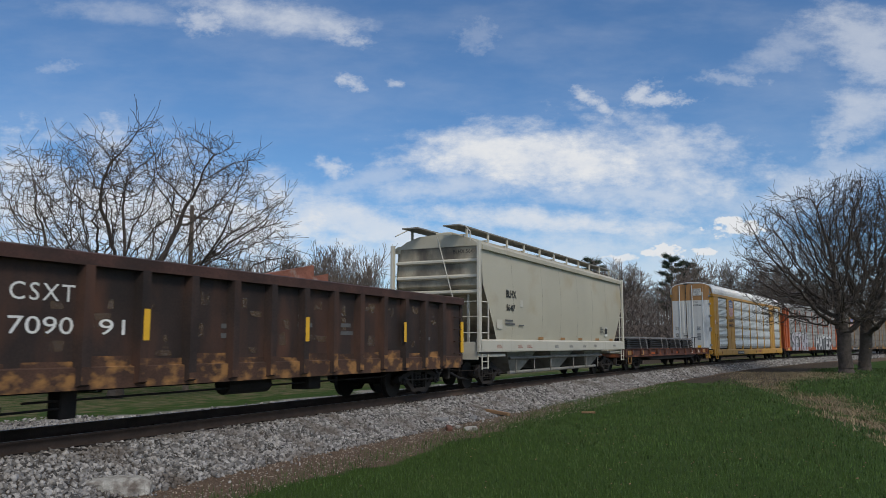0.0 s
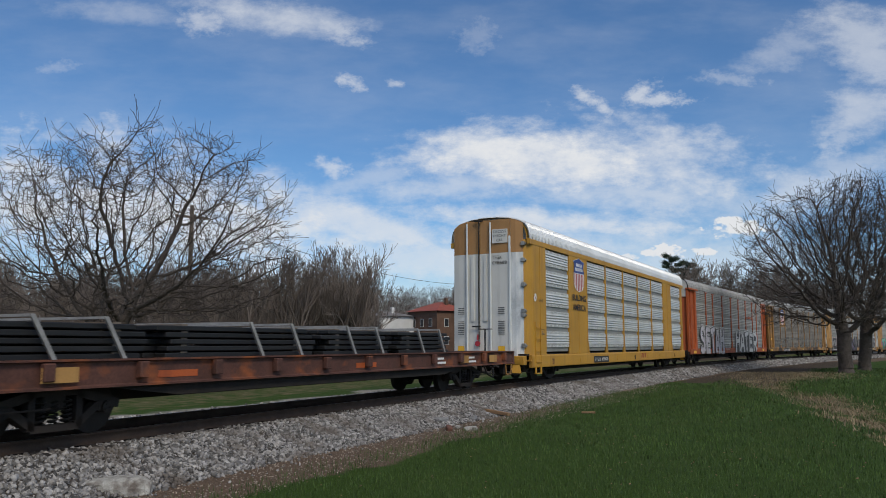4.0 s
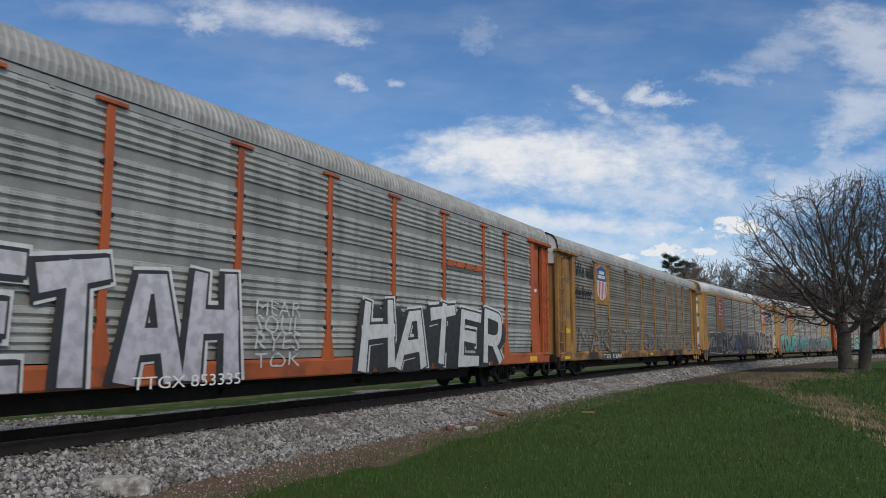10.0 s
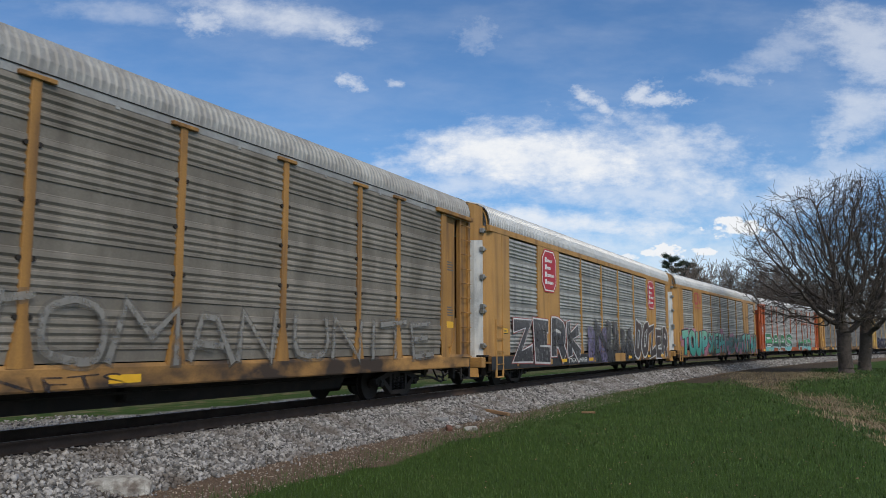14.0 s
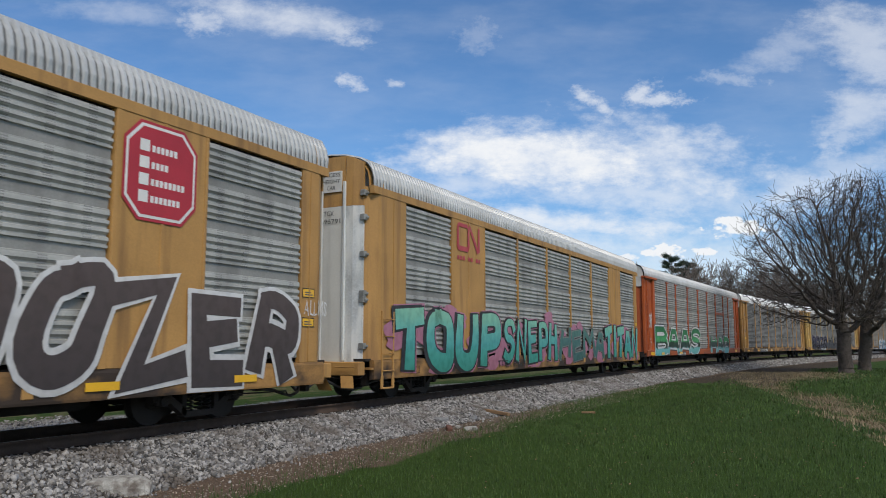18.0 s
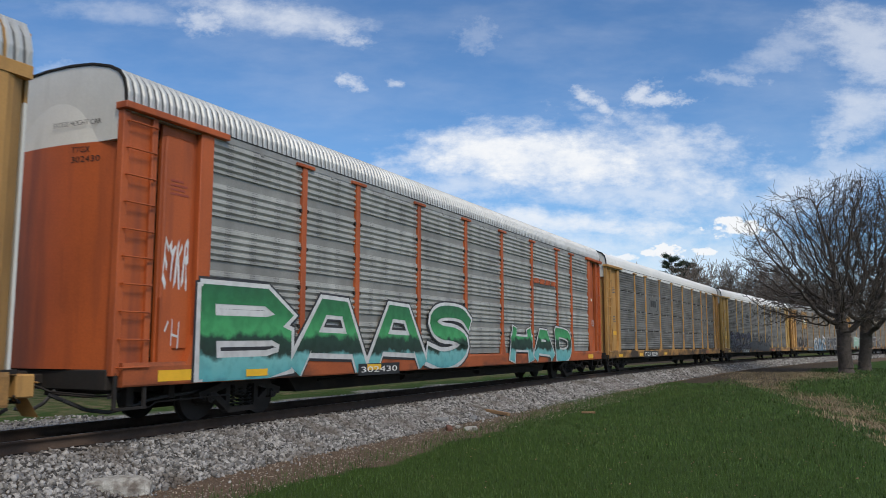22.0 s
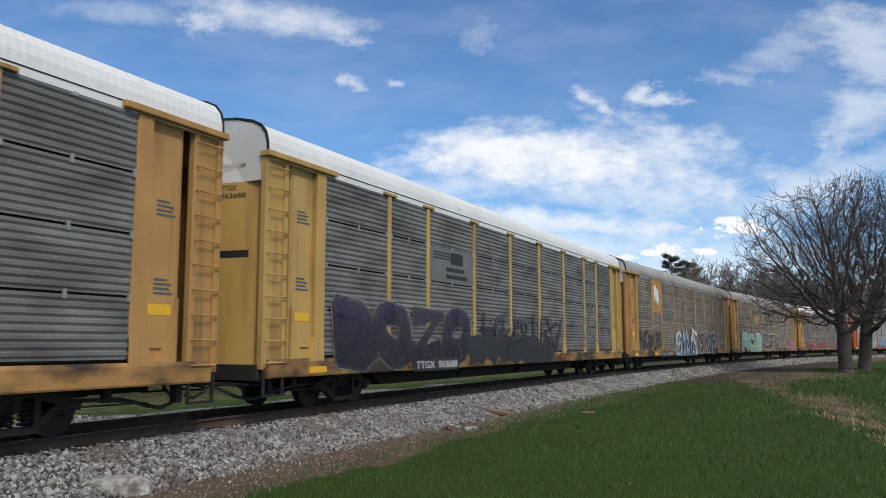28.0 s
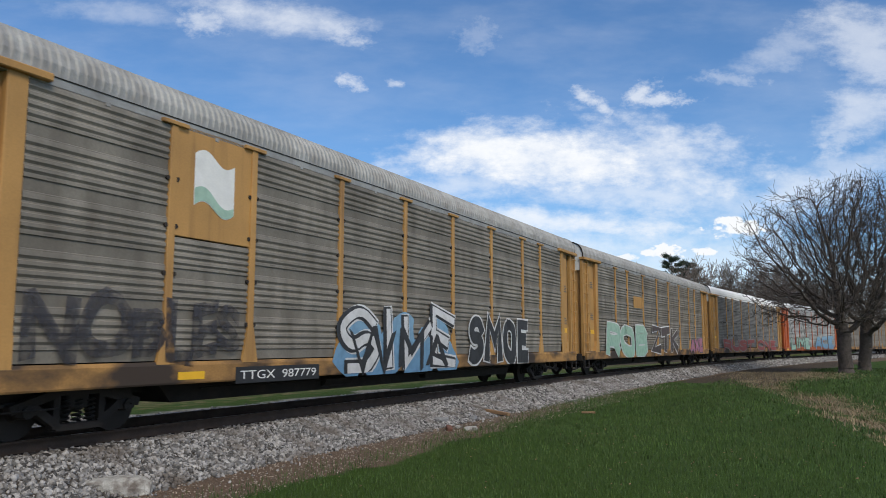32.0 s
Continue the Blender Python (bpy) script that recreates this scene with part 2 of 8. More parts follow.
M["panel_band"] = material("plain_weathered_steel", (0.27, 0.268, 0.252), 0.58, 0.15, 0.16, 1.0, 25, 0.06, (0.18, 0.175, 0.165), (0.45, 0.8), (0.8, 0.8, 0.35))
M["panel_dirty"] = material("pierced_grimy_steel", (0.225, 0.203, 0.172), 0.7, 0.05, 0.20, 0.9, 25, 0.08, (0.125, 0.108, 0.088), (0.42, 0.78), (0.8, 0.8, 0.3), dots=24, hole=0.45, cluster=(0.71, 0.24), stagger=False)
M["panel_dirty_ridge"] = material("grimy_galvanised_steel", (0.235, 0.213, 0.180), 0.68, 0.08, 0.20, 0.9, 25, 0.08, (0.13, 0.112, 0.09), (0.42, 0.78), (0.8, 0.8, 0.3))
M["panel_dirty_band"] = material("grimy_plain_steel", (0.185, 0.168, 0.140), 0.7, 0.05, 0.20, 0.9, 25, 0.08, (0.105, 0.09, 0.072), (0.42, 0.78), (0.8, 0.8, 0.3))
M["panel_grey"] = material("grey_coated_steel", (0.185, 0.183, 0.175), 0.65, 0.1, 0.2, 1.0, 25, 0.05, (0.075, 0.07, 0.065), (0.44, 0.74), (0.8, 0.25, 0.9))
M["roof"] = material("galvanised_roof", (0.52, 0.53, 0.53), 0.45, 0.25, 0.10, 0.8, 20, 0.05, (0.40, 0.40, 0.39), (0.5, 0.85))
M["roof_new"] = material("bright_galvanised_roof", (0.70, 0.715, 0.72), 0.40, 0.25, 0.08, 0.8, 20, 0.05)
# dark grey that paints shade into the roof sheet between its ribs
M["roof_valley"] = material("shaded_roof_valleys", (0.13, 0.13, 0.13), 0.6, 0.1, 0.2, 1.5, 20, 0.05)
M["roof_old"] = material("dull_galvanised_roof", (0.33, 0.33, 0.32), 0.6, 0.2, 0.16, 0.8, 20, 0.06, (0.20, 0.19, 0.18), (0.45, 0.8))
M["roof_white"] = material("white_roof_paint", (0.74, 0.74, 0.72), 0.5, 0, 0.05, 0.8, 20, 0.04, (0.50, 0.49, 0.46), (0.6, 0.95))
M["white"] = material("white_paint", (0.61, 0.60, 0.56), 0.5, 0, 0.06, 1.0, 25, 0.04, (0.42, 0.41, 0.37), (0.58, 0.95), DOWN)
M["door_galv"] = material("streaked_galvanised_door", (0.50, 0.52, 0.53), 0.45, 0.15, 0.22, 1.6, 25, 0.05, (0.72, 0.72, 0.70), (0.48, 0.66), (1.5, 1.5, 0.3))
M["brown"] = material("ochre_primer", (0.36, 0.19, 0.07), 0.65, 0, 0.1, 1.0, 25, 0.05)
M["black"] = material("black_paint", (0.018, 0.018, 0.02), 0.55, 0, 0.3, 2, 40, 0.05)
M["dark"] = material("underframe_steel_and_slot_shade", (0.012, 0.010, 0.009), 0.9, 0, 0.3, 2.0, 30, 0.2, (0.028, 0.02, 0.015), (0.5, 0.8))
M["wheel"] = material("wheel_steel", (0.018, 0.014, 0.012), 0.7, 0.2, 0.25, 6, 40, 0.1)
M["truck"] = material("cast_truck_steel", (0.018, 0.014, 0.012), 0.85, 0, 0.3, 3, 40, 0.2, (0.038, 0.027, 0.02), (0.5, 0.8))
M["ink"] = material("black_lettering", (0.02, 0.02, 0.02), 0.6, 0, 0.1, 4, 40, 0)
M["ink_white"] = material("white_lettering", (0.72, 0.72, 0.70), 0.6, 0, 0.06, 4, 40, 0)
M["ink_grey"] = material("grey_lettering", (0.10, 0.10, 0.10), 0.6, 0, 0.1, 4, 40, 0)
M["safety"] = material("reflective_yellow", (0.75, 0.42, 0.02), 0.4, 0, 0.06, 4, 40, 0)
M["rail"] = material("rail_steel", (0.062, 0.040, 0.028), 0.8, 0.1, 0.25, 3, 40, 0.15)
M["rail_top"] = material("polished_rail_head", (0.30, 0.29, 0.28), 0.35, 0.9, 0.1, 3, 40, 0.05)
M["tie"] = material("creosoted_tie", (0.022, 0.017, 0.014), 0.9, 0, 0.3, 3, 40, 0.4, per_object=0.3)
M["stone"] = material("limestone_ballast", (0.225, 0.216, 0.208), 0.9, 0, 0.25, 9, 60, 0.4, (0.12, 0.10, 0.085), (0.48, 0.72), grime_scale=1.3, per_island=0.8)
M["bed"] = material("ballast_bed", (0.075, 0.062, 0.051), 0.95, 0, 0.45, 14, 45, 0.9, (0.055, 0.047, 0.04), (0.4, 0.6), grime_scale=16, depth=0.05)
M["bark"] = material("grey_brown_bark", (0.10, 0.082, 0.07), 0.9, 0, 0.3, 4, 40, 0.6, depth=0.03)
M["bark_grey"] = material("dark_oak_bark", (0.075, 0.060, 0.050), 0.9, 0, 0.35, 4, 40, 0.8, depth=0.04)
M["twig"] = material("brown_twigs", (0.165, 0.135, 0.115), 0.9, 0, 0.25, 0.6, 20, 0)
M["wood_far"] = material("bare_far_wood", (0.12, 0.098, 0.085), 0.95, 0, 0.3, 0.15, 2, 0, per_island=0.35)
M["pine"] = material("pine_needles", (0.022, 0.042, 0.022), 0.8, 0, 0.35, 0.8, 10, 0)
M["gon_rust"] = material("rusted_gondola_sill", (0.065, 0.032, 0.020), 0.85, 0, 0.4, 1.8, 30, 0.3, (0.30, 0.15, 0.05), (0.50, 0.64), (1, 0.9, 1.6), grime_scale=2.6)
M["pole"] = material("weathered_pole_wood", (0.15, 0.12, 0.095), 0.9, 0, 0.2, 4, 40, 0.3)



# ---- mesh builders: a shape is a pair of lists, vertices and faces ----
def shape():
    return [], []


def add(sh, verts, faces):
    n = len(sh[0])
    sh[0].extend(verts)
    sh[1].extend([tuple(i + n for i in f) for f in faces])
    return sh


def box(sh, x0, x1, y0, y1, z0, z1, c=0.0):
    """A box; with c, its edges are chamfered."""
    if c <= 0:
        v = [(x, y, z) for x in (x0, x1) for y in (y0, y1) for z in (z0, z1)]
        return add(sh, v, [(0, 1, 3, 2), (4, 6, 7, 5), (0, 4, 5, 1), (2, 3, 7, 6), (0, 2, 6, 4), (1, 5, 7, 3)])
    bm = bmesh.new()
    bmesh.ops.create_cube(bm, size=1)
    for w in bm.verts:
        w.co = Vector(((x0 + x1) / 2 + w.co.x * (x1 - x0), (y0 + y1) / 2 + w.co.y * (y1 - y0), (z0 + z1) / 2 + w.co.z * (z1 - z0)))
    bmesh.ops.bevel(bm, geom=bm.edges[:], offset=c, segments=1, affect="EDGES")
    bm.verts.index_update()
    add(sh, [tuple(w.co) for w in bm.verts], [tuple(w.index for w in f.verts) for f in bm.faces])
    bm.free()
    return sh


def tube(sh, a, b, ra, rb=None, n=10, caps=True):
    """A tapered tube from a to b."""
    a, b, rb = Vector(a), Vector(b), ra if rb is None else rb
    d = (b - a).normalized()
    u = d.cross(Vector((0, 0, 1)) if abs(d.z) < 0.9 else Vector((1, 0, 0))).normalized()
    w = d.cross(u)
    ring = [(math.cos(2 * math.pi * k / n), math.sin(2 * math.pi * k / n)) for k in range(n)]
    verts = [tuple(a + (u * c + w * s) * ra) for c, s in ring] + [tuple(b + (u * c + w * s) * rb) for c, s in ring]
    faces = [(k, (k + 1) % n, n + (k + 1) % n, n + k) for k in range(n)]
    if caps:
        faces += [tuple(range(n - 1, -1, -1)), tuple(range(n, 2 * n))]
    return add(sh, verts, faces)


def extrude_y(sh, pts, y0, y1, closed=True, caps=True):
    """A profile of (x, z) points drawn out along y."""
    n = len(pts)
    verts = [(x, y0, z) for x, z in pts] + [(x, y1, z) for x, z in pts]
    faces = [(k, (k + 1) % n, n + (k + 1) % n, n + k) for k in range(n if closed else n - 1)]
    if caps and closed:
        faces += [tuple(range(n - 1, -1, -1)), tuple(range(n, 2 * n))]
    return add(sh, verts, faces)


def extrude_x(sh, pts, x0, x1):
    """A closed profile of (y, z) points drawn out along x."""
    n = len(pts)
    verts = [(x0, y, z) for y, z in pts] + [(x1, y, z) for y, z in pts]
    faces = [(k, (k + 1) % n, n + (k + 1) % n, n + k) for k in range(n)] + [tuple(range(n - 1, -1, -1)), tuple(range(n, 2 * n))]
    return add(sh, verts, faces)


def mesh_of(name, sh, mat, smooth_angle=0):
    me = bpy.data.meshes.new(name)
    me.from_pydata(sh[0], [], sh[1])
    me.materials.append(mat)
    bm = bmesh.new()
    bm.from_mesh(me)
    bmesh.ops.recalc_face_normals(bm, faces=bm.faces)
    bm.to_mesh(me)
    bm.free()
    if smooth_angle:
        me.polygons.foreach_set("use_smooth", [True] * len(me.polygons))
        me.set_sharp_from_angle(angle=radians(smooth_angle))
    return me


def part(name, sh, mat, parent, label="", smooth_angle=0):
    """Links a shape, or a mesh that is shared, as one mesh under a thing or a part."""
    ob = new(name, sh if isinstance(sh, bpy.types.Mesh) else mesh_of(name, sh, mat, smooth_angle))
    ob.parent = parent
    return tagged(ob, label) if label else ob


def thing(name, label, category, m=None, group=""):
    ob = new(name)
    if m is not None:
        ob.matrix_basis = m
    return tagged(ob, label, category, group)


def raw_mesh(name, verts, faces, mat):
    """A mesh from arrays of many vertices and equal faces."""
    me = bpy.data.meshes.new(name)
    verts, faces = np.asarray(verts, np.float32), np.asarray(faces, np.int32)
    me.vertices.add(len(verts))
    me.vertices.foreach_set("co", verts.ravel())
    k = faces.shape[1]
    me.loops.add(faces.size)
    me.loops.foreach_set("vertex_index", faces.ravel())
    me.polygons.add(len(faces))
    me.polygons.foreach_set("loop_start", np.arange(0, faces.size, k, dtype=np.int32))
    me.update(calc_edges=True)
    me.materials.append(mat)
    return me


# ---- the line of the railway: straight, then easing into a right-hand curve ----
TRACK_X, EASE_FROM, EASE_LONG, BEND = -11.4536, 9.75, 34.67, 0.0024
STEP = 0.5
_s = np.arange(-340.0, 480.0, STEP)
_u = np.maximum(_s - EASE_FROM, 0)
_heading = np.where(_u < EASE_LONG, BEND * _u * _u / (2 * EASE_LONG), BEND * EASE_LONG / 2 + BEND * (_u - EASE_LONG))
_mid = (_heading[1:] + _heading[:-1]) / 2
_x = TRACK_X + np.concatenate([[0], np.cumsum(np.sin(_mid) * STEP)])
_y = _s[0] + np.concatenate([[0], np.cumsum(np.cos(_mid) * STEP)])


def on_line(s, lateral=0.0):
    """Place and heading at s metres along the line, lateral metres to its right."""
    h = np.interp(s, _s, _heading)
    return np.interp(s, _s, _x) + lateral * np.cos(h), np.interp(s, _s, _y) - lateral * np.sin(h), h


def lateral_of(x, y):
    """How far points lie to the right of the line, and how far along it."""
    x, y = np.asarray(x, float), np.asarray(y, float)
    s = y.copy()
    for _ in range(5):
        px, py, h = on_line(s)
        s = s + (x - px) * np.sin(h) + (y - py) * np.cos(h)
    px, py, h = on_line(s)
    return (x - px) * np.cos(h) - (y - py) * np.sin(h), s


def sweep(profile, s_values):
    """Vertices and quads of a profile of (lateral, z) carried along the line."""
    s_values = np.asarray(s_values, float)
    verts, n = [], len(profile)
    for lat, z in profile:
        x, y, _ = on_line(s_values, lat)
        verts.append(np.stack([x, y, np.full_like(x, z)], 1))
    verts = np.stack(verts, 1).reshape(-1, 3)
    a = np.arange(len(s_values) - 1)[:, None] * n + np.arange(n - 1)[None]
    faces = np.stack([a, a + 1, a + n + 1, a + n], -1).reshape(-1, 4)
    return verts, faces


# ---- ground ----
def wob(x, y, size, seed=0.0):
    """Smooth waves that stand in for chance, about -1 to 1."""
    x, y = np.asarray(x) / size + seed, np.asarray(y) / size - seed * 1.7
    return (np.sin(x * 1.3 + 1.7 * np.sin(y * 0.9 + seed)) + np.sin(y * 1.7 + 1.3 * np.sin(x * 1.1)) + np.sin((x + y) * 2.3 + seed)) / 3


def ramp(x, a, b):
    t = np.clip((np.asarray(x, float) - a) / (b - a), 0, 1)
    return t * t * (3 - 2 * t)


def ground_z(x, y):
    x, y = np.asarray(x, float), np.asarray(y, float)
    lat, s = lateral_of(x, y)
    z = -0.62 + 0.03 * wob(x, y, 3.0) + 0.05 * wob(x, y, 9.0, 2.0)
    # the swale and the bank with the two oaks
    edge = x - (0.9 - 0.22 * (y - 17.0))
    z = z - 0.22 * np.exp(-((edge - 2.2) / 1.5) ** 2) * ramp(y, 10, 18) * ramp(lat, 4, 7)
    z = z + 0.04 * ramp(edge, 3.0, 8.0) * ramp(y, 14, 26) * ramp(lat, 6, 10) * (1 - ramp(y, 75, 100))
    # rise towards the far woods
    far = np.hypot(x + 10, y)
    z = z + 9.0 * ramp(far, 120, 300) * ramp(-lat, -30, 30) + 6.0 * ramp(far, 300, 900)
    z = z - 0.55 * ramp(-lat, 8, 22) * (1 - ramp(far, 90, 140))
    under = (1 - ramp(np.abs(lat), 1.9, 2.75)) * ramp(s, -330, -320) * (1 - ramp(s, 460, 470))
    return np.where(under > 0, z - 0.15 * under, z)


def rows_of(*bands):
    out = []
    for a, b, step in bands:
        out += list(np.arange(a, b, step))
    return np.array(out + [bands[-1][1]])


gx = rows_of((-3000, -400, 260), (-400, -60, 12), (-60, -14, 1.5), (-14, 8, 0.3), (8, 40, 2), (40, 300, 20), (300, 3000, 270))
gy = rows_of((-2000, -100, 190), (-100, 4, 6), (4, 45, 0.35), (45, 110, 1.5), (110, 400, 12), (400, 4000, 300))
GX, GY = np.meshgrid(gx, gy)
GZ = ground_z(GX.ravel(), GY.ravel())
nx = len(gx)
cells = (np.arange(len(gy) - 1)[:, None] * nx + np.arange(nx - 1)[None]).ravel()


def ground_material():
    """Grass with worn and dry patches; masks for bare earth and dry grass come from the plan."""
    m = bpy.data.materials.new("lawn_and_field")
    m.use_nodes = True
    ns, ln = m.node_tree.nodes, m.node_tree.links
    bs = ns["Principled BSDF"]
    bs.inputs["Roughness"].default_value = 0.95
    bs.inputs["Specular IOR Level"].default_value = 0.1
    tc = ns.new("ShaderNodeTexCoord").outputs["Object"]

    def noise_at(size, detail=6):
        n = ns.new("ShaderNodeTexNoise")
        n.inputs["Scale"].default_value, n.inputs["Detail"].default_value = size, detail
        ln.new(tc, n.inputs["Vector"])
        return n.outputs["Fac"]

    def ramp_node(x, stops):
        n = ns.new("ShaderNodeValToRGB")
        ln.new(x, n.inputs[0])
        e = n.color_ramp.elements
        while len(e) < len(stops):
            e.new(0.5)
        for k, (p, c) in enumerate(stops):
            e[k].position, e[k].color = p, (*c, 1)
        return n.outputs[0]

    def mix(f, a, b):
        n = ns.new("ShaderNodeMix")
        n.data_type = "RGBA"
        ln.new(f, n.inputs[0]), ln.new(a, n.inputs[6]), ln.new(b, n.inputs[7])
        return n.outputs[2]

    def mask(name, size, strength):
        a = ns.new("ShaderNodeAttribute")
        a.attribute_name = name
        add_n = ns.new("ShaderNodeMath")
        add_n.operation = "MULTIPLY_ADD"
        ln.new(noise_at(size), add_n.inputs[0])
        add_n.inputs[1].default_value = strength
        ln.new(a.outputs["Fac"], add_n.inputs[2])
        r = ns.new("ShaderNodeMapRange")
        ln.new(add_n.outputs[0], r.inputs[0])
        r.inputs[1].default_value, r.inputs[2].default_value = 0.5 + strength * 0.5 - 0.12, 0.5 + strength * 0.5 + 0.12
        return r.outputs[0]

    grass = mix(noise_at(0.35), ramp_node(noise_at(40), [(0.3, (0.018, 0.038, 0.006)), (0.7, (0.046, 0.086, 0.014))]),
                ramp_node(noise_at(55), [(0.3, (0.020, 0.040, 0.007)), (0.7, (0.054, 0.092, 0.017))]))
    dry = ramp_node(noise_at(18), [(0.25, (0.07, 0.06, 0.03)), (0.5, (0.16, 0.12, 0.07)), (0.75, (0.26, 0.20, 0.13))])
    earth = ramp_node(noise_at(30), [(0.3, (0.075, 0.055, 0.042)), (0.6, (0.15, 0.105, 0.075)), (0.8, (0.24, 0.19, 0.15))])
    col = mix(mask("dry", 1.6, 0.9), grass, dry)
    col = mix(mask("earth", 1.4, 0.7), col, earth)
    pale = ramp_node(noise_at(14), [(0.3, (0.15, 0.135, 0.115)), (0.55, (0.27, 0.25, 0.22)), (0.75, (0.36, 0.34, 0.31))])
    col = mix(mask("gravel", 1.4, 0.6), col, pale)
    litter = ramp_node(noise_at(6), [(0.3, (0.035, 0.028, 0.020)), (0.6, (0.075, 0.058, 0.042)), (0.8, (0.11, 0.085, 0.06))])
    col = mix(mask("litter", 0.4, 0.6), col, litter)
    ln.new(col, bs.inputs["Base Color"])
    b = ns.new("ShaderNodeBump")
    b.inputs["Strength"].default_value, b.inputs["Distance"].default_value = 0.6, 0.05
    ln.new(noise_at(35), b.inputs["Height"])
    ln.new(b.outputs[0], bs.inputs["Normal"])
    return m


def dry_amount(x, y):
    """Where old dry grass lies: along the swale, and under the oaks."""
    lat, _ = lateral_of(x, y)
    edge = np.asarray(x) - (0.9 - 0.22 * (np.asarray(y) - 17.0))
    a = (0.88 + 0.65 * wob(x, y, 1.5, 1.0)) * np.exp(-((edge - 1.9 - 0.5 * wob(x, y, 4.0)) / 1.4) ** 2) * ramp(y, 12, 17) * ramp(lat, 5.0, 6.0) * (1 - ramp(y, 50, 60))
    b = 0.8 * np.exp(-(((np.asarray(x) + 3) / 4) ** 2 + ((np.asarray(y) - 58) / 9) ** 2))
    return np.clip(0.68 * a + b + 0.46 * ramp(-lat, 5.5, 9) * (1 - ramp(-lat, 40, 60)), 0, 1)


def litter_amount(x, y):
    """Brown leaf litter under the far trees."""
    lat, _ = lateral_of(x, y)
    far = np.hypot(np.asarray(x), np.asarray(y))
    _, s = lateral_of(x, y)
    oaks = 0.9 * ramp(lat, 2.6, 3.4) * (1 - ramp(lat, 6.0, 9.5)) * ramp(s, 38, 50) * (1 - ramp(s, 95, 115))
    return np.clip(ramp(far, 55, 85) * ramp(-lat, 9, 16) + ramp(-lat, 26, 40) + oaks, 0, 1)


def gravel_amount(x, y):
    """A pale gravel strip on the far side of the track."""
    lat, s = lateral_of(x, y)
    wide = 10.2 - 3.6 * ramp(s, 8, 18) + 0.5 * wob(x, y, 2.0)
    return np.clip(ramp(-lat, 2.6, 3.4) * (1 - ramp(-lat, wide - 0.6, wide + 0.6)), 0, 1)


def earth_amount(x, y):
    """Bare earth beside the ballast."""
    lat, s = lateral_of(x, y)
    width = 4.35 - 1.3 * ramp(s, 14, 32) + 0.25 * wob(x, y, 1.6) + 0.12 * wob(x, y, 0.5, 3)
    near = ramp(lat, 1.5, 2.2) * (1 - ramp(lat, width - 0.35, width + 0.35))
    shade = 0.85 * ramp(lat, 2, 3) * (1 - ramp(lat, 6.0, 9.0)) * ramp(s, 46, 54)
    return np.clip(near + shade + ramp(-lat, 1.5, 2.2) * (1 - ramp(-lat, 5.6, 6.8)), 0, 1)


ground_mesh = raw_mesh("ground", np.stack([GX.ravel(), GY.ravel(), GZ], 1), np.stack([cells, cells + 1, cells + nx + 1, cells + nx], 1), ground_material())
for mask_name, values in (("dry", dry_amount(GX.ravel(), GY.ravel())), ("earth", earth_amount(GX.ravel(), GY.ravel())), ("litter", litter_amount(GX.ravel(), GY.ravel())), ("gravel", gravel_amount(GX.ravel(), GY.ravel()))):
    ground_mesh.attributes.new(mask_name, "FLOAT", "POINT").data.foreach_set("value", values.astype(np.float32))
ground_mesh.polygons.foreach_set("use_smooth", [True] * len(ground_mesh.polygons))
tagged(new("ground", ground_mesh), "mown green lawn with bare earth and dry grass patches", "ground", kind="structure")

# ---- ballast bed, ties, rails ----
bed_s = np.concatenate([np.arange(-120, 0, 4.0), np.arange(0, 60, 1.0), np.arange(60, 400, 4.0)])
bv, bf = sweep([(-3.6, -0.72), (-2.9, -0.56), (-1.45, -0.21), (-0.5, -0.235), (0.5, -0.235), (1.3, -0.21), (2.62, -0.60), (3.0, -0.75)], bed_s)
bed_mesh = raw_mesh("ballast_bed", bv, bf, M["bed"])
tagged(new("ballast_bed", bed_mesh), "grey crushed limestone ballast bed with sloping shoulders", "ballast", kind="structure")

track = thing("track", "single railway track of rusty steel rails on wooden ties", "track")
track["kind"] = "structure"
rail_profile = [(-0.075, -0.172), (-0.075, -0.160), (-0.012, -0.145), (-0.009, -0.05), (-0.036, -0.035), (-0.036, -0.008), (-0.028, 0.0),
                (0.028, 0.0), (0.036, -0.008), (0.036, -0.035), (0.009, -0.05), (0.012, -0.145), (0.075, -0.160), (0.075, -0.172)]
for side in (-1, 1):
    rv, rf = sweep([(side * 0.753 + a, z) for a, z in rail_profile], bed_s)
    rail_me = raw_mesh("rail", rv, rf, M["rail"])
    rail_me.materials.append(M["rail_top"])
    idx = np.zeros(len(rf), np.int32)
    idx[np.arange(len(rf)) % 13 == 6] = 1
    rail_me.polygons.foreach_set("material_index", idx)
    part("rail", rail_me, None, track)
tie_mesh = mesh_of("tie", box(shape(), -1.30, 1.30, -0.11, 0.11, -0.36, -0.175, 0.012), M["tie"])
plate_mesh = mesh_of("tie_plate", box(box(shape(), -0.86, -0.64, -0.09, 0.09, -0.18, -0.168), 0.64, 0.86, -0.09, 0.09, -0.18, -0.168), M["rail"])
for k in range(-8, 230):
    x, y, h = on_line(k * 0.5)
    tie = part("tie", tie_mesh, None, track)
    tie.matrix_basis = pose(float(x), float(y), 0.01 * math.sin(k * 7.1) - 0.005, 0, 0, -math.degrees(float(h)) + 0.6 * math.sin(k * 3.3))
    if 2 < k < 90:
        plate = part("tie_plate", plate_mesh, None, tie)
        plate.matrix_basis = pose(0, 0, 0.001)


# ---- rolling stock: car space has y along the car (leading end at -y), x to its right, z from the rail top ----
CACHE = {}


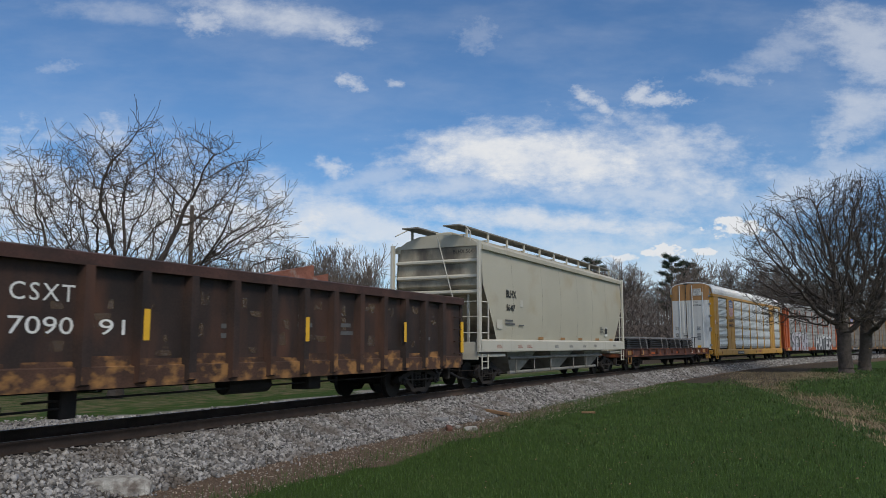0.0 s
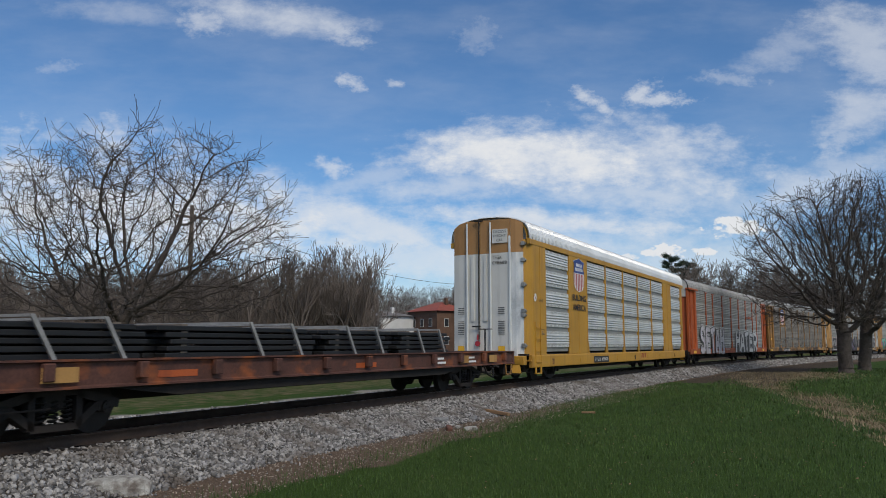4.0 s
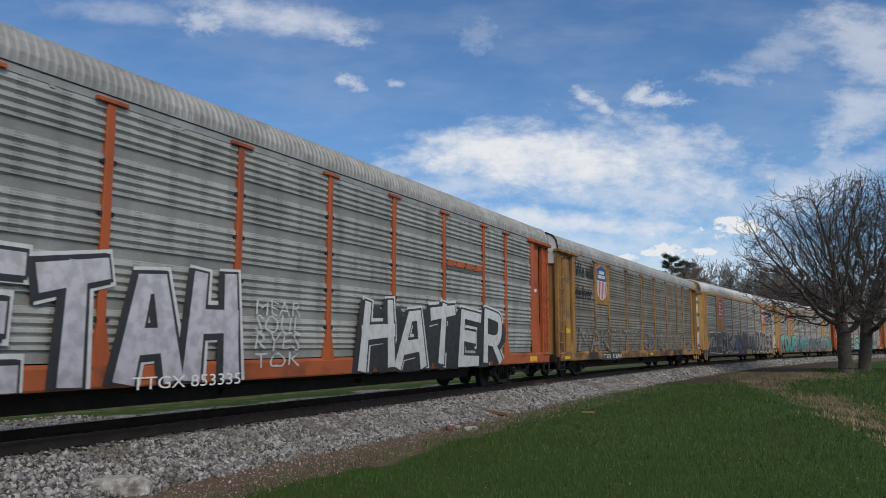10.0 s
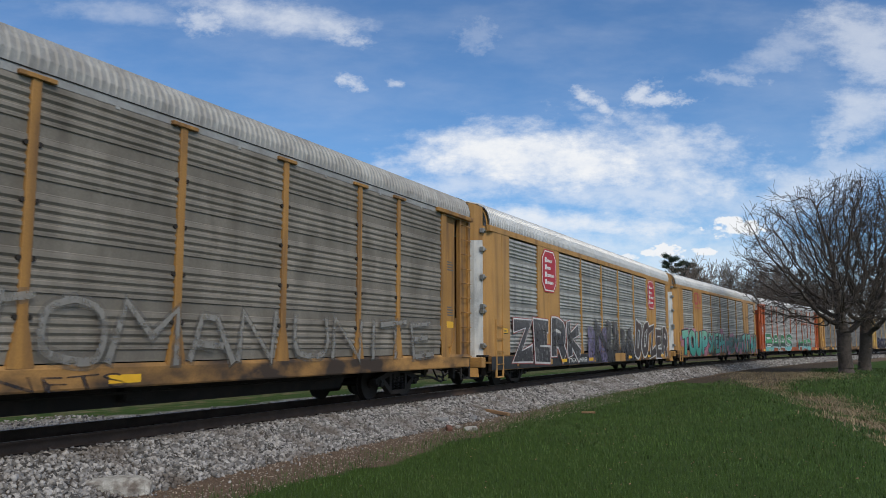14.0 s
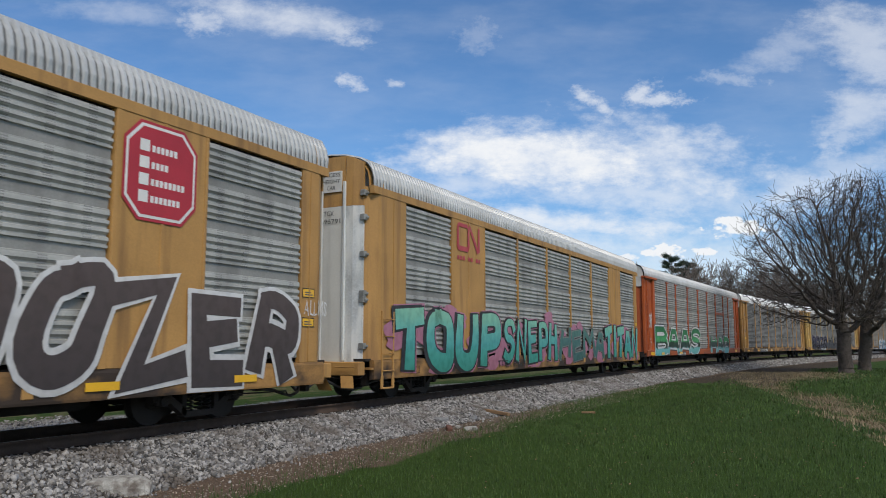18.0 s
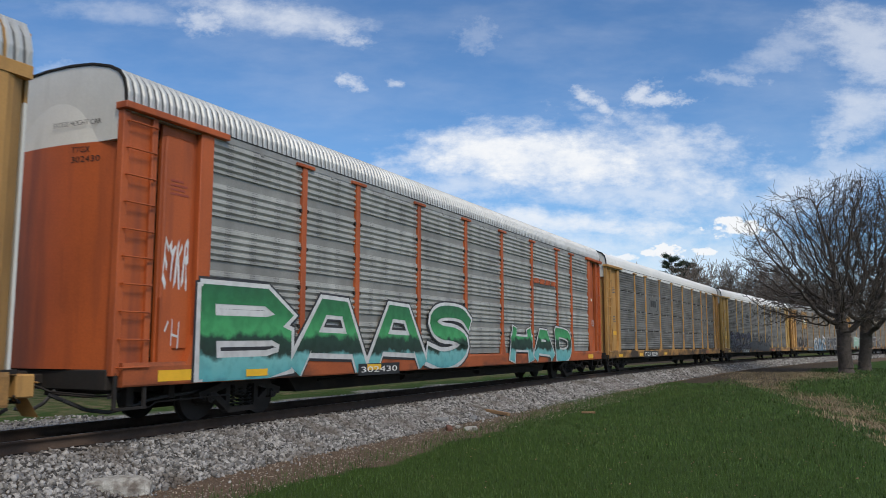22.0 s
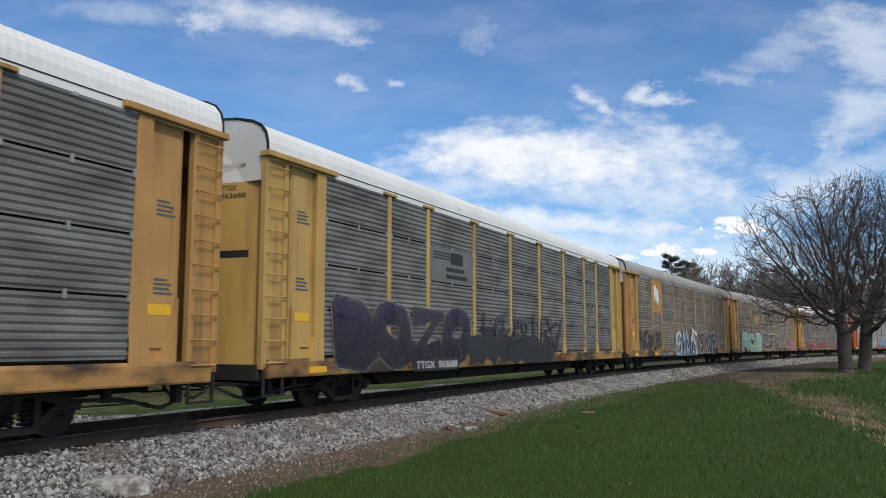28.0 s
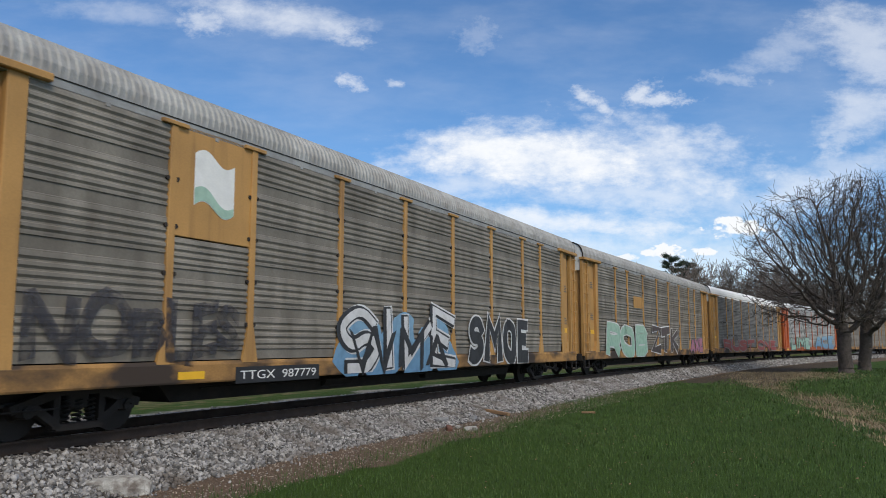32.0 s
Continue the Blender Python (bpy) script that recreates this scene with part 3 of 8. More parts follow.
def shared(key, build, mat, smooth_angle=0):
    """A mesh that alike pieces share."""
    if key not in CACHE:
        CACHE[key] = mesh_of(key[0], build(), mat, smooth_angle)
    return CACHE[key]


WHEELS = []


def wheelset_shape():
    sh = tube(shape(), (-1.0, 0, 0), (1.0, 0, 0), 0.085, n=10)
    for s in (-1, 1):
        tube(sh, (s * 0.66, 0, 0), (s * 0.685, 0, 0), 0.445, n=28)
        tube(sh, (s * 0.685, 0, 0), (s * 0.80, 0, 0), 0.42, 0.415, n=28)
        tube(sh, (s * 0.80, 0, 0), (s * 0.803, 0, 0), 0.415, 0.36, n=28)
        tube(sh, (s * 0.80, 0, 0), (s * 0.85, 0, 0), 0.14, 0.12, n=14)
        tube(sh, (s * 0.95, 0, 0), (s * 1.16, 0, 0), 0.10, 0.09, n=12)
        for k in range(3):
            a = 2.094 * k
            tube(sh, (s * 1.15, 0.05 * math.cos(a), 0.05 * math.sin(a)), (s * 1.175, 0.05 * math.cos(a), 0.05 * math.sin(a)), 0.018, n=6)
    return sh


def side_frame_shape():
    # arms and columns as bars, so that the openings stay open
    sh = shape()

    def bar(a, b, w):
        (ya, za), (yb, zb) = a, b
        d = math.hypot(yb - ya, zb - za)
        ny, nz = -(zb - za) / d * w / 2, (yb - ya) / d * w / 2
        extrude_x(sh, [(ya + ny, za + nz), (yb + ny, zb + nz), (yb - ny, zb - nz), (ya - ny, za - nz)], 0.97, 1.12)
    for s in (-1, 1):
        bar((s * 1.14, 0.46), (s * 0.42, 0.66), 0.13)
        bar((s * 0.80, 0.50), (s * 0.36, 0.19), 0.12)
        bar((s * 0.40, 0.15), (s * 0.40, 0.70), 0.11)
        box(sh, 0.965, 1.125, s * 0.89 - 0.16, s * 0.89 + 0.16, 0.36, 0.54, 0.02)
    bar((-0.45, 0.68), (0.45, 0.68), 0.10)
    bar((-0.40, 0.17), (0.40, 0.17), 0.10)
    return sh


def truck(parent, y, label=""):
    """A two-axle truck under a car."""
    base = part("truck", shared(("bolster",), lambda: box(box(shape(), -1.08, 1.08, -0.2, 0.2, 0.42, 0.66, 0.03), -0.25, 0.25, -0.9, 0.9, 0.40, 0.50), M["truck"]), None, parent)
    base.matrix_basis = pose(0, y, 0)
    for s in (0, 180):
        f = part("side_frame", shared(("side_frame",), side_frame_shape, M["truck"]), None, base)
        f.matrix_basis = pose(0, 0, 0, 0, 0, s)
        for k in (-0.22, 0, 0.22):
            sp = part("spring", shared(("spring",), spring_shape, M["dark"], 40), None, base)
            sp.matrix_basis = pose(1.05 if s == 0 else -1.05, k, 0.22)
    for ya in (-0.89, 0.89):
        w = part("wheelset", shared(("wheelset",), wheelset_shape, M["wheel"], 40), None, base)
        w.matrix_basis = pose(0, ya, 0.42)
        WHEELS.append((w, ya))
    return base


def spring_shape():
    """A coil spring as one bent rod."""
    sh, pts = shape(), [(0.07 * math.cos(a * 0.785), 0.07 * math.sin(a * 0.785), 0.36 * a / 44) for a in range(45)]
    for k, (x, y, z) in enumerate(pts):
        out = Vector((x, y, 0)).normalized()
        for c, e in ((1, 0), (0, 1), (-1, 0), (0, -1)):
            sh[0].append((x + out.x * c * 0.018, y + out.y * c * 0.018, z + e * 0.018))
        if k:
            sh[1].extend([(4 * k - 4 + j, 4 * k - 4 + (j + 1) % 4, 4 * k + (j + 1) % 4, 4 * k + j) for j in range(4)])
    return sh


def coupler(parent, y, out):
    """Knuckle coupler, draft pocket and a hanging brake hose at one end of a car; out is -1 for the leading end."""
    sh = box(shape(), -0.07, 0.07, min(y, y + out * 0.55), max(y, y + out * 0.55), 0.76, 0.92, 0.02)
    box(sh, -0.14, 0.14, min(y + out * 0.45, y + out * 0.72), max(y + out * 0.45, y + out * 0.72), 0.70, 0.98, 0.03)
    box(sh, -0.22, 0.22, min(y - out * 0.35, y), max(y - out * 0.35, y), 0.68, 1.0, 0.02)
    part("coupler", sh, M["truck"], parent)
    def sag(points, r, n=7):
        sh = shape()
        for a, b in zip(points, points[1:]):
            tube(sh, a, b, r, n=n)
        return sh
    o = out
    part("brake_hose", sag([(0.32, y - o * 0.25, 0.72), (0.34, y + o * 0.08, 0.70), (0.33, y + o * 0.30, 0.48), (0.28, y + o * 0.52, 0.36), (0.2, y + o * 0.70, 0.42)], 0.030), M["black"], parent)
    part("train_line", sag([(0.95, y - o * 2.6, 0.55), (0.98, y - o * 1.6, 0.50), (0.98, y - o * 1.2, 0.46), (0.95, y - o * 0.8, 0.36), (0.9, y - o * 0.45, 0.30), (0.8, y - o * 0.1, 0.36), (0.65, y + o * 0.2, 0.52), (0.5, y + o * 0.35, 0.62)], 0.034), M["black"], parent)
    part("cut_lever", sag([(1.48, y - o * 0.12, 0.70), (1.42, y + o * 0.02, 0.60), (1.0, y + o * 0.08, 0.58), (0.45, y + o * 0.20, 0.62), (0.12, y + o * 0.40, 0.78)], 0.018, 6), M["truck"], parent)
    part("pipe_bracket", box(shape(), 0.90, 1.02, min(y - o * 1.75, y - o * 1.60), max(y - o * 1.75, y - o * 1.60), 0.46, 0.74, 0.01), M["truck"], parent)
    part("pipe_bracket", box(shape(), 1.18, 1.34, min(y - o * 0.55, y - o * 0.40), max(y - o * 0.55, y - o * 0.40), 0.40, 0.74, 0.012), M["truck"], parent)
    part("release_rod", sag([(1.25, y - o * 2.9, 0.46), (1.25, y - o * 1.1, 0.44), (1.22, y - o * 1.0, 0.36), (1.22, y - o * 0.75, 0.36)], 0.016, 6), M["truck"], parent)


def ladder_shape(y0, y1, z0, z1, x, rungs, r=0.014, rails=True):
    sh = shape()
    if rails:
        for y in (y0, y1):
            box(sh, x - 0.012, x + 0.03, y - 0.03, y + 0.03, z0, z1, 0.006)
    for k in range(rungs):
        z = z0 + (z1 - z0) * (k + 0.5) / rungs
        tube(sh, (x + 0.05, y0, z), (x + 0.05, y1, z), r, n=6)
        for y in (y0, y1):
            tube(sh, (x, y, z), (x + 0.05, y, z), r, n=6)
    return sh


# ---- lettering and painted figures on the right side of a car, seen from +x: text runs towards +y ----
def glyphs(body, bold, spacing):
    """Flat meshes of a line of text as arrays of points and faces, letter by letter where they are bold enough to overlap."""
    out, pen = [], 0.0
    groups = [body] if bold < 0.02 else list(body)
    for piece in groups:
        if piece == " ":
            pen += 0.3
            continue
        cu = bpy.data.curves.new("letters", "FONT")
        cu.body, cu.offset, cu.resolution_u, cu.space_character = piece, bold, 3, spacing
        tmp = bpy.data.objects.new("letters", cu)
        me = bpy.data.meshes.new_from_object(tmp)
        bpy.data.objects.remove(tmp)
        co = np.empty(len(me.vertices) * 3, np.float32)
        me.vertices.foreach_get("co", co)
        co = co.reshape(-1, 3)[:, :2]
        faces = [tuple(p.vertices) for p in me.polygons]
        bpy.data.meshes.remove(me)
        if not len(co):
            continue
        left, right = co[:, 0].min(), co[:, 0].max()
        co = co + [pen - left, 0]
        if len(groups) > 1:
            pen += (right - left - 2 * bold) * 1.0 + 0.07
        out.append((co, faces))
    return out


def letters(parent, body, y0, y1, z0, z1, mat, x=1.646, name="lettering", label="", bold=0.0, wild=0.0, seed=0, spacing=1.0):
    """Words fitted into a rectangle on a car's side."""
    pieces = glyphs(body, bold, spacing)
    every = np.concatenate([c for c, _ in pieces])
    lo, size = every.min(0), np.ptp(every, axis=0) + 1e-6
    verts, faces = [], []
    for k, (co, fs) in enumerate(pieces):
        u, v = ((co - lo) / size).T
        if wild:
            mid = u.mean()
            v = (v - 0.5) * (1 + wild * 0.35 * math.sin(k * 2.3 + seed)) + 0.5 + wild * 0.10 * math.sin(k * 1.7 + seed)
            v = v + wild * 0.12 * np.sin(u * 23 + seed)
            u = u + wild * 0.05 * (v - 0.5) * math.sin(k * 3.1 + seed) + wild * 0.012 * np.sin(v * 9 + seed + k)
        n = len(verts)
        verts += [(x + 0.0006 * (k % 2), y0 + (y1 - y0) * a, z0 + (z1 - z0) * b) for a, b in zip(u, v)]
        faces += [tuple(i + n for i in f) for f in fs]
    me = bpy.data.meshes.new(name)
    me.from_pydata(verts, [], faces)
    me.materials.append(mat)
    ob = new(name, me)
    ob.parent = parent
    return tagged(ob, label) if label else ob


def end_letters(parent, body, x0, x1, z0, z1, mat, y, name="lettering"):
    """Words on the leading end of a car, seen from -y."""
    ob = letters(parent, body, x0, x1, z0, z1, mat, 0.0, name)
    ob.matrix_basis = Matrix(((0, 1, 0, 0), (1, 0, 0, y), (0, 0, 1, 0), (0, 0, 0, 1)))
    return ob


def round_letters(parent, body, x0, x1, z0, z1, mat):
    """Words on the rounded leading end door of a car."""
    ob = end_letters(parent, body, x0, x1, z0, z1, mat, 0.0)
    for v in ob.data.vertices:
        v.co.x = -13.568 - 0.24 * (1 - abs(v.co.y / 1.5) ** 2.2)
    return ob


def figure(parent, pts, mat, x=1.646, name="marking", label=""):
    """A flat painted figure from a closed outline of (y, z)."""
    sh = add(shape(), [(x, y, z) for y, z in pts], [tuple(range(len(pts)))])
    me = bpy.data.meshes.new(name)
    me.from_pydata(sh[0], [], sh[1])
    me.materials.append(mat)
    ob = new(name, me)
    ob.parent = parent
    return tagged(ob, label) if label else ob


def rect(parent, y0, y1, z0, z1, mat, x=1.644, name="marking", label=""):
    return figure(parent, [(y0, z0), (y1, z0), (y1, z1), (y0, z1)], mat, x, name, label)


def bars(parent, y0, y1, z0, z1, rows, mat, x=1.646, name="stencil"):
    """Writing too small to read: plain bars."""
    sh = shape()
    h = (z1 - z0) / rows
    for k in range(rows):
        w = (y1 - y0) * (1.0, 0.8, 0.92, 0.7)[k % 4]
        add(sh, [(x, y0, z0 + k * h), (x, y0 + w, z0 + k * h), (x, y0 + w, z0 + k * h + h * 0.5), (x, y0, z0 + k * h + h * 0.5)], [(0, 1, 2, 3)])
    return part(name, sh, mat, parent)


def spray(name, stops, scale=3.0, cover=(0.86, 1.0)):
    """Sprayed paint whose colour goes through bands up the car's side, with a cloudy edge."""
    m = bpy.data.materials.new(name)
    m.use_nodes = True
    ns, ln = m.node_tree.nodes, m.node_tree.links
    bs = ns["Principled BSDF"]
    bs.inputs["Roughness"].default_value = 0.55
    tc = ns.new("ShaderNodeTexCoord").outputs["Object"]
    sep = ns.new("ShaderNodeSeparateXYZ")
    ln.new(tc, sep.inputs[0])
    no = ns.new("ShaderNodeTexNoise")
    no.inputs["Scale"].default_value, no.inputs["Detail"].default_value = scale, 4
    ln.new(tc, no.inputs["Vector"])
    mm = ns.new("ShaderNodeMath")
    mm.operation = "MULTIPLY_ADD"
    ln.new(no.outputs["Fac"], mm.inputs[0])
    mm.inputs[1].default_value = 0.5
    ln.new(sep.outputs[2], mm.inputs[2])
    mr = ns.new("ShaderNodeMapRange")
    ln.new(mm.outputs[0], mr.inputs[0])
    mr.inputs[1].default_value, mr.inputs[2].default_value = 0.85, 2.75
    cr = ns.new("ShaderNodeValToRGB")
    ln.new(mr.outputs[0], cr.inputs[0])
    e = cr.color_ramp.elements
    while len(e) < len(stops):
        e.new(0.5)
    for k, (p, c) in enumerate(stops):
        e[k].position, e[k].color = p, (*c, 1)
    ln.new(cr.outputs[0], bs.inputs["Base Color"])
    # thin paint lets the surface below show in patches
    patch = ns.new("ShaderNodeTexNoise")
    patch.inputs["Scale"].default_value, patch.inputs["Detail"].default_value = 5.0, 6
    ln.new(tc, patch.inputs["Vector"])
    thin = ns.new("ShaderNodeMapRange")
    ln.new(patch.outputs["Fac"], thin.inputs[0])
    thin.inputs[1].default_value, thin.inputs[2].default_value = 0.38, 0.56
    thin.inputs[3].default_value, thin.inputs[4].default_value = cover
    ln.new(thin.outputs[0], bs.inputs["Alpha"])
    return m


M["sign_grey"] = material("grey_sign_paint", (0.150, 0.149, 0.143), 0.6, 0, 0.12, 1.0, 25, 0.04, (0.11, 0.109, 0.105), (0.5, 0.8), DOWN)
S = {}
S["silver"] = spray("silver_spray", [(0, (0.40, 0.38, 0.42)), (0.5, (0.52, 0.50, 0.56)), (1, (0.58, 0.56, 0.60))], 3.0, (0.75, 1.0))
S["white"] = spray("white_spray", [(0, (0.5, 0.5, 0.5)), (1, (0.66, 0.66, 0.66))])
S["black"] = spray("black_spray", [(0, (0.02, 0.02, 0.022)), (1, (0.035, 0.035, 0.04))])
S["brown"] = spray("brown_spray", [(0, (0.045, 0.035, 0.035)), (1, (0.09, 0.065, 0.06))])
S["pink"] = spray("pink_spray", [(0, (0.34, 0.13, 0.19)), (1, (0.42, 0.18, 0.26))])
S["aqua"] = spray("aqua_spray", [(0, (0.03, 0.22, 0.17)), (0.3, (0.05, 0.30, 0.25)), (0.42, (0.07, 0.33, 0.32)), (0.62, (0.12, 0.42, 0.37)), (0.8, (0.20, 0.48, 0.36)), (1, (0.26, 0.52, 0.38))])
S["aqua_dull"] = spray("dull_aqua_spray", [(0, (0.03, 0.10, 0.09)), (0.5, (0.06, 0.16, 0.15)), (1, (0.10, 0.22, 0.18))])
S["forest"] = spray("green_landscape_spray", [(0, (0.02, 0.12, 0.16)), (0.12, (0.10, 0.36, 0.38)), (0.28, (0.16, 0.42, 0.42)), (0.34, (0.012, 0.03, 0.02)), (0.48, (0.015, 0.05, 0.03)), (0.54, (0.06, 0.34, 0.12)), (0.75, (0.03, 0.20, 0.07)), (1, (0.02, 0.12, 0.05))])
S["purple"] = spray("dark_purple_spray", [(0, (0.014, 0.013, 0.018)), (0.6, (0.032, 0.026, 0.052)), (1, (0.065, 0.055, 0.11))], 3.0, (0.42, 0.82))
S["lilac"] = spray("lilac_spray", [(0, (0.12, 0.10, 0.18)), (1, (0.19, 0.165, 0.26))], 3.0, (0.4, 0.95))
S["dusk"] = spray("dusky_black_spray", [(0, (0.030, 0.028, 0.032)), (0.6, (0.055, 0.05, 0.055)), (1, (0.10, 0.095, 0.10))], 6.0, (0.55, 0.95))
S["faded"] = spray("faded_pale_spray", [(0, (0.24, 0.23, 0.215)), (1, (0.33, 0.32, 0.30))], 8.0, (0.28, 0.72))
S["dim"] = spray("dim_grey_spray", [(0, (0.10, 0.095, 0.085)), (1, (0.14, 0.135, 0.125))], 8.0, (0.1, 0.5))
S["soot"] = spray("thin_black_spray", [(0, (0.022, 0.02, 0.024)), (1, (0.05, 0.046, 0.055))], 6.0, (0.25, 0.8))
S["grey"] = spray("faded_grey_spray", [(0, (0.16, 0.155, 0.15)), (1, (0.27, 0.265, 0.25))])
S["red"] = spray("red_spray", [(0, (0.22, 0.03, 0.03)), (1, (0.35, 0.06, 0.05))])
S["sky"] = spray("pale_blue_spray", [(0, (0.10, 0.22, 0.36)), (1, (0.22, 0.38, 0.52))])
S["mint"] = spray("mint_spray", [(0, (0.25, 0.42, 0.33)), (1, (0.34, 0.50, 0.40))])
M["sign_red"] = material("red_sign_paint", (0.42, 0.025, 0.04), 0.5, 0, 0.08, 2, 30, 0)
M["sign_blue"] = material("blue_sign_paint", (0.03, 0.06, 0.24), 0.5, 0, 0.08, 2, 30, 0)
M["sign_redstripe"] = material("red_stripe_paint", (0.42, 0.05, 0.06), 0.5, 0, 0.08, 2, 30, 0)
M["rust_red"] = material("rust_red_lettering", (0.30, 0.06, 0.03), 0.6, 0, 0.1, 2, 30, 0)


STROKES = {
    "A": "00 38 68 90|23 73", "B": "10 19|19 79 97 75 15|75 94 91 70 10", "C": "~98 69 18 05 11 60 91", "D": "10 19|~19 69 97 92 60 10", "E": "99 19 10 90|15 75", "F": "99 19 10|15 75",
    "G": "~98 69 18 05 11 60 92 94 54", "H": "19 00|89 90|05 95", "I": "59 50", "K": "19 10|98 25 90", "L": "19 10 90", "M": "00 19 54 89 90", "N": "00 19 80 99", "O": "~49 08 02 40 80 92 98 59 39",
    "P": "19 10|~19 79 98 95 74 14", "R": "19 10|~19 79 98 95 74 14|54 90", "S": "~97 79 29 07 25 65 93 71 30 01", "T": "08 99|59 40", "U": "~19 02 30 70 93 99", "V": "09 40 99", "W": "09 20 56 70 99", "X": "09 90|99 00", "Y": "09 54 99|54 40", "Z": "09 99 00 90"}


def chaikin(p):
    q = [p[0]]
    for a, b in zip(p, p[1:]):
        q += [(a[0] * 0.75 + b[0] * 0.25, a[1] * 0.75 + b[1] * 0.25), (a[0] * 0.25 + b[0] * 0.75, a[1] * 0.25 + b[1] * 0.75)]
    return q + [p[-1]]


FLUSH = []


def brush(lines, width, x, shift=(0.0, 0.0), low=0.0):
    """Ribbons along lines of (y, z): mitred, a little broader at their lower ends, each a hair above the one before."""
    sh = shape()
    for j, line in enumerate(lines):
        n, v = len(line), []
        lo, hi = min(p[1] for p in line), max(p[1] for p in line)
        d = [Vector((line[k + 1][0] - line[k][0], line[k + 1][1] - line[k][1])).normalized() for k in range(n - 1)]
        for k, (y, z) in enumerate(line):
            a, b = d[max(0, k - 1)], d[min(n - 2, k)]
            m = Vector((-(a.y + b.y), a.x + b.x))
            m = m.normalized() if m.length > 0.2 else Vector((-b.y, b.x))
            reach = min(1.5, 1 / max(0.4, m.dot(Vector((-b.y, b.x)))))
            w = width / 2 * reach * (1.18 - 0.30 * (z - lo) / max(0.2, hi - lo))
            e = (-a * width * 0.34 if k == 0 else b * width * 0.34 if k == n - 1 else Vector((0, 0)))
            c = Vector((y + shift[0], z + shift[1])) + e
            v += [(x + 0.0004 * j, c.x + m.x * w, max(low, c.y + m.y * w)), (x + 0.0004 * j, c.x - m.x * w, max(low, c.y - m.y * w))]
        add(sh, v, [(2 * k, 2 * k + 1, 2 * k + 3, 2 * k + 2) for k in range(n - 1)])
    return sh


def tag(parent, body, y0, y1, z0, z1, fill, line, halo=None, wild=0.3, seed=0, label="", bold=0.03, weight=0.0, rim=0.055, drop=(0.0, 0.0)):
    """Graffiti letters of broad strokes: a glow, a heavy outline and the fill, one above the other, letter by letter."""
    rng = random.Random(seed * 7 + len(body))
    low = 0.575 if parent in FLUSH else 0.745
    cells = sum(0.5 if ch == " " else 0.55 if ch == "I" else 1.25 if ch in "MW" else 1.0 for ch in body)
    cell, tall, pen = (y1 - y0) / cells, z1 - z0, y0
    width = weight or min(0.27 * tall, 0.34 * cell) * (0.9 + 2.2 * bold)
    pad = width * 0.62 + rim
    for k, ch in enumerate(body):
        wide = cell * (0.5 if ch == " " else 0.55 if ch == "I" else 1.25 if ch in "MW" else 1.0)
        if ch in STROKES:
            skew, lift = rng.uniform(-0.12, 0.12) * wild * 2, rng.uniform(-0.10, 0.12) * wild * tall
            lines = []
            for stroke in STROKES[ch].split("|"):
                p = [(int(c[0]) / 9, int(c[1]) / 9) for c in stroke.strip("~").split()]
                if stroke.startswith("~"):
                    p = chaikin(chaikin(p))
                room_y, room_z = max(0.05, wide - 1.55 * pad), tall - 2 * pad
                lines.append([(pen + 0.5 * (wide - room_y) + room_y * (a + skew * (b - 0.5) * 1.6 + 0.05 * wild * math.sin(5 * b + seed + k)), z0 + pad + room_z * b + lift * (0.4 + 0.6 * b) + 0.09 * wild * math.sin(4 * a + seed + k)) for a, b in p])
            lines = [[(yy, max(low + width * 0.42, zz)) for yy, zz in one] for one in lines]
            lay = 0.0016 * (k % 2)
            if halo:
                part("graffiti_glow", brush(lines, width + 3.5 * rim, 1.6445 + lay * 0.5, (0.0, 0.0), low), halo, parent)
            part("graffiti_outline", brush(lines, width + 2.3 * rim, 1.648 + lay, drop, low), line, parent)
            if drop != (0.0, 0.0):
                part("graffiti_outline", brush(lines, width + 1.6 * rim, 1.6505 + lay, (0.0, 0.0), low), line, parent)
            part("graffiti", brush(lines, width, 1.654 + lay, (0.0, 0.0), low), fill, parent, label)
        pen += wide


def shield(parent, y0, y1, z0, z1, x):
    """A shield sign, blue above red and white stripes, its name as white bars."""
    def f(u, v):
        return y0 + (y1 - y0) * u, z0 + (z1 - z0) * v
    rim = [(0.5, 0), (0.8, 0.06), (0.97, 0.2), (1, 0.45), (0.93, 0.75), (1.0, 0.9), (0.75, 0.94), (0.5, 1.0), (0.25, 0.94), (0, 0.9), (0.07, 0.75), (0, 0.45), (0.03, 0.2), (0.2, 0.06)]
    figure(parent, [f(0.5 + (u - 0.5) * 1.03, 0.5 + (v - 0.5) * 1.02) for u, v in rim], M["ink_white"], x, "sign", "white and red striped shield sign with blue top")
    figure(parent, [f(u, v) for u, v in ((0.0, 0.55), (1.0, 0.55), (0.93, 0.75), (1.0, 0.9), (0.75, 0.94), (0.5, 1.0), (0.25, 0.94), (0, 0.9), (0.07, 0.75))], M["sign_blue"], x + 0.003, "sign_top")
    for k in range(6):
        a = 0.06 + k * 0.155
        low = (0.17, 0.05, 0.02, 0.02, 0.05, 0.17)[k]
        figure(parent, [f(a, low), f(a + 0.085, low), f(a + 0.085, 0.53), f(a, 0.53)], M["sign_redstripe"], x + 0.003, "stripe")
    for count, a0, a1, v0, v1 in ((5, 0.22, 0.80, 0.745, 0.84), (7, 0.14, 0.87, 0.615, 0.71)):
        wide = (a1 - a0) / count
        for k in range(count):
            rect(parent, *(f(a0 + wide * k, 0)[0], f(a0 + wide * (k + 0.72), 0)[0], f(0, v0)[1], f(0, v1)[1]), M["ink_white"], x + 0.005, "sign_bar")


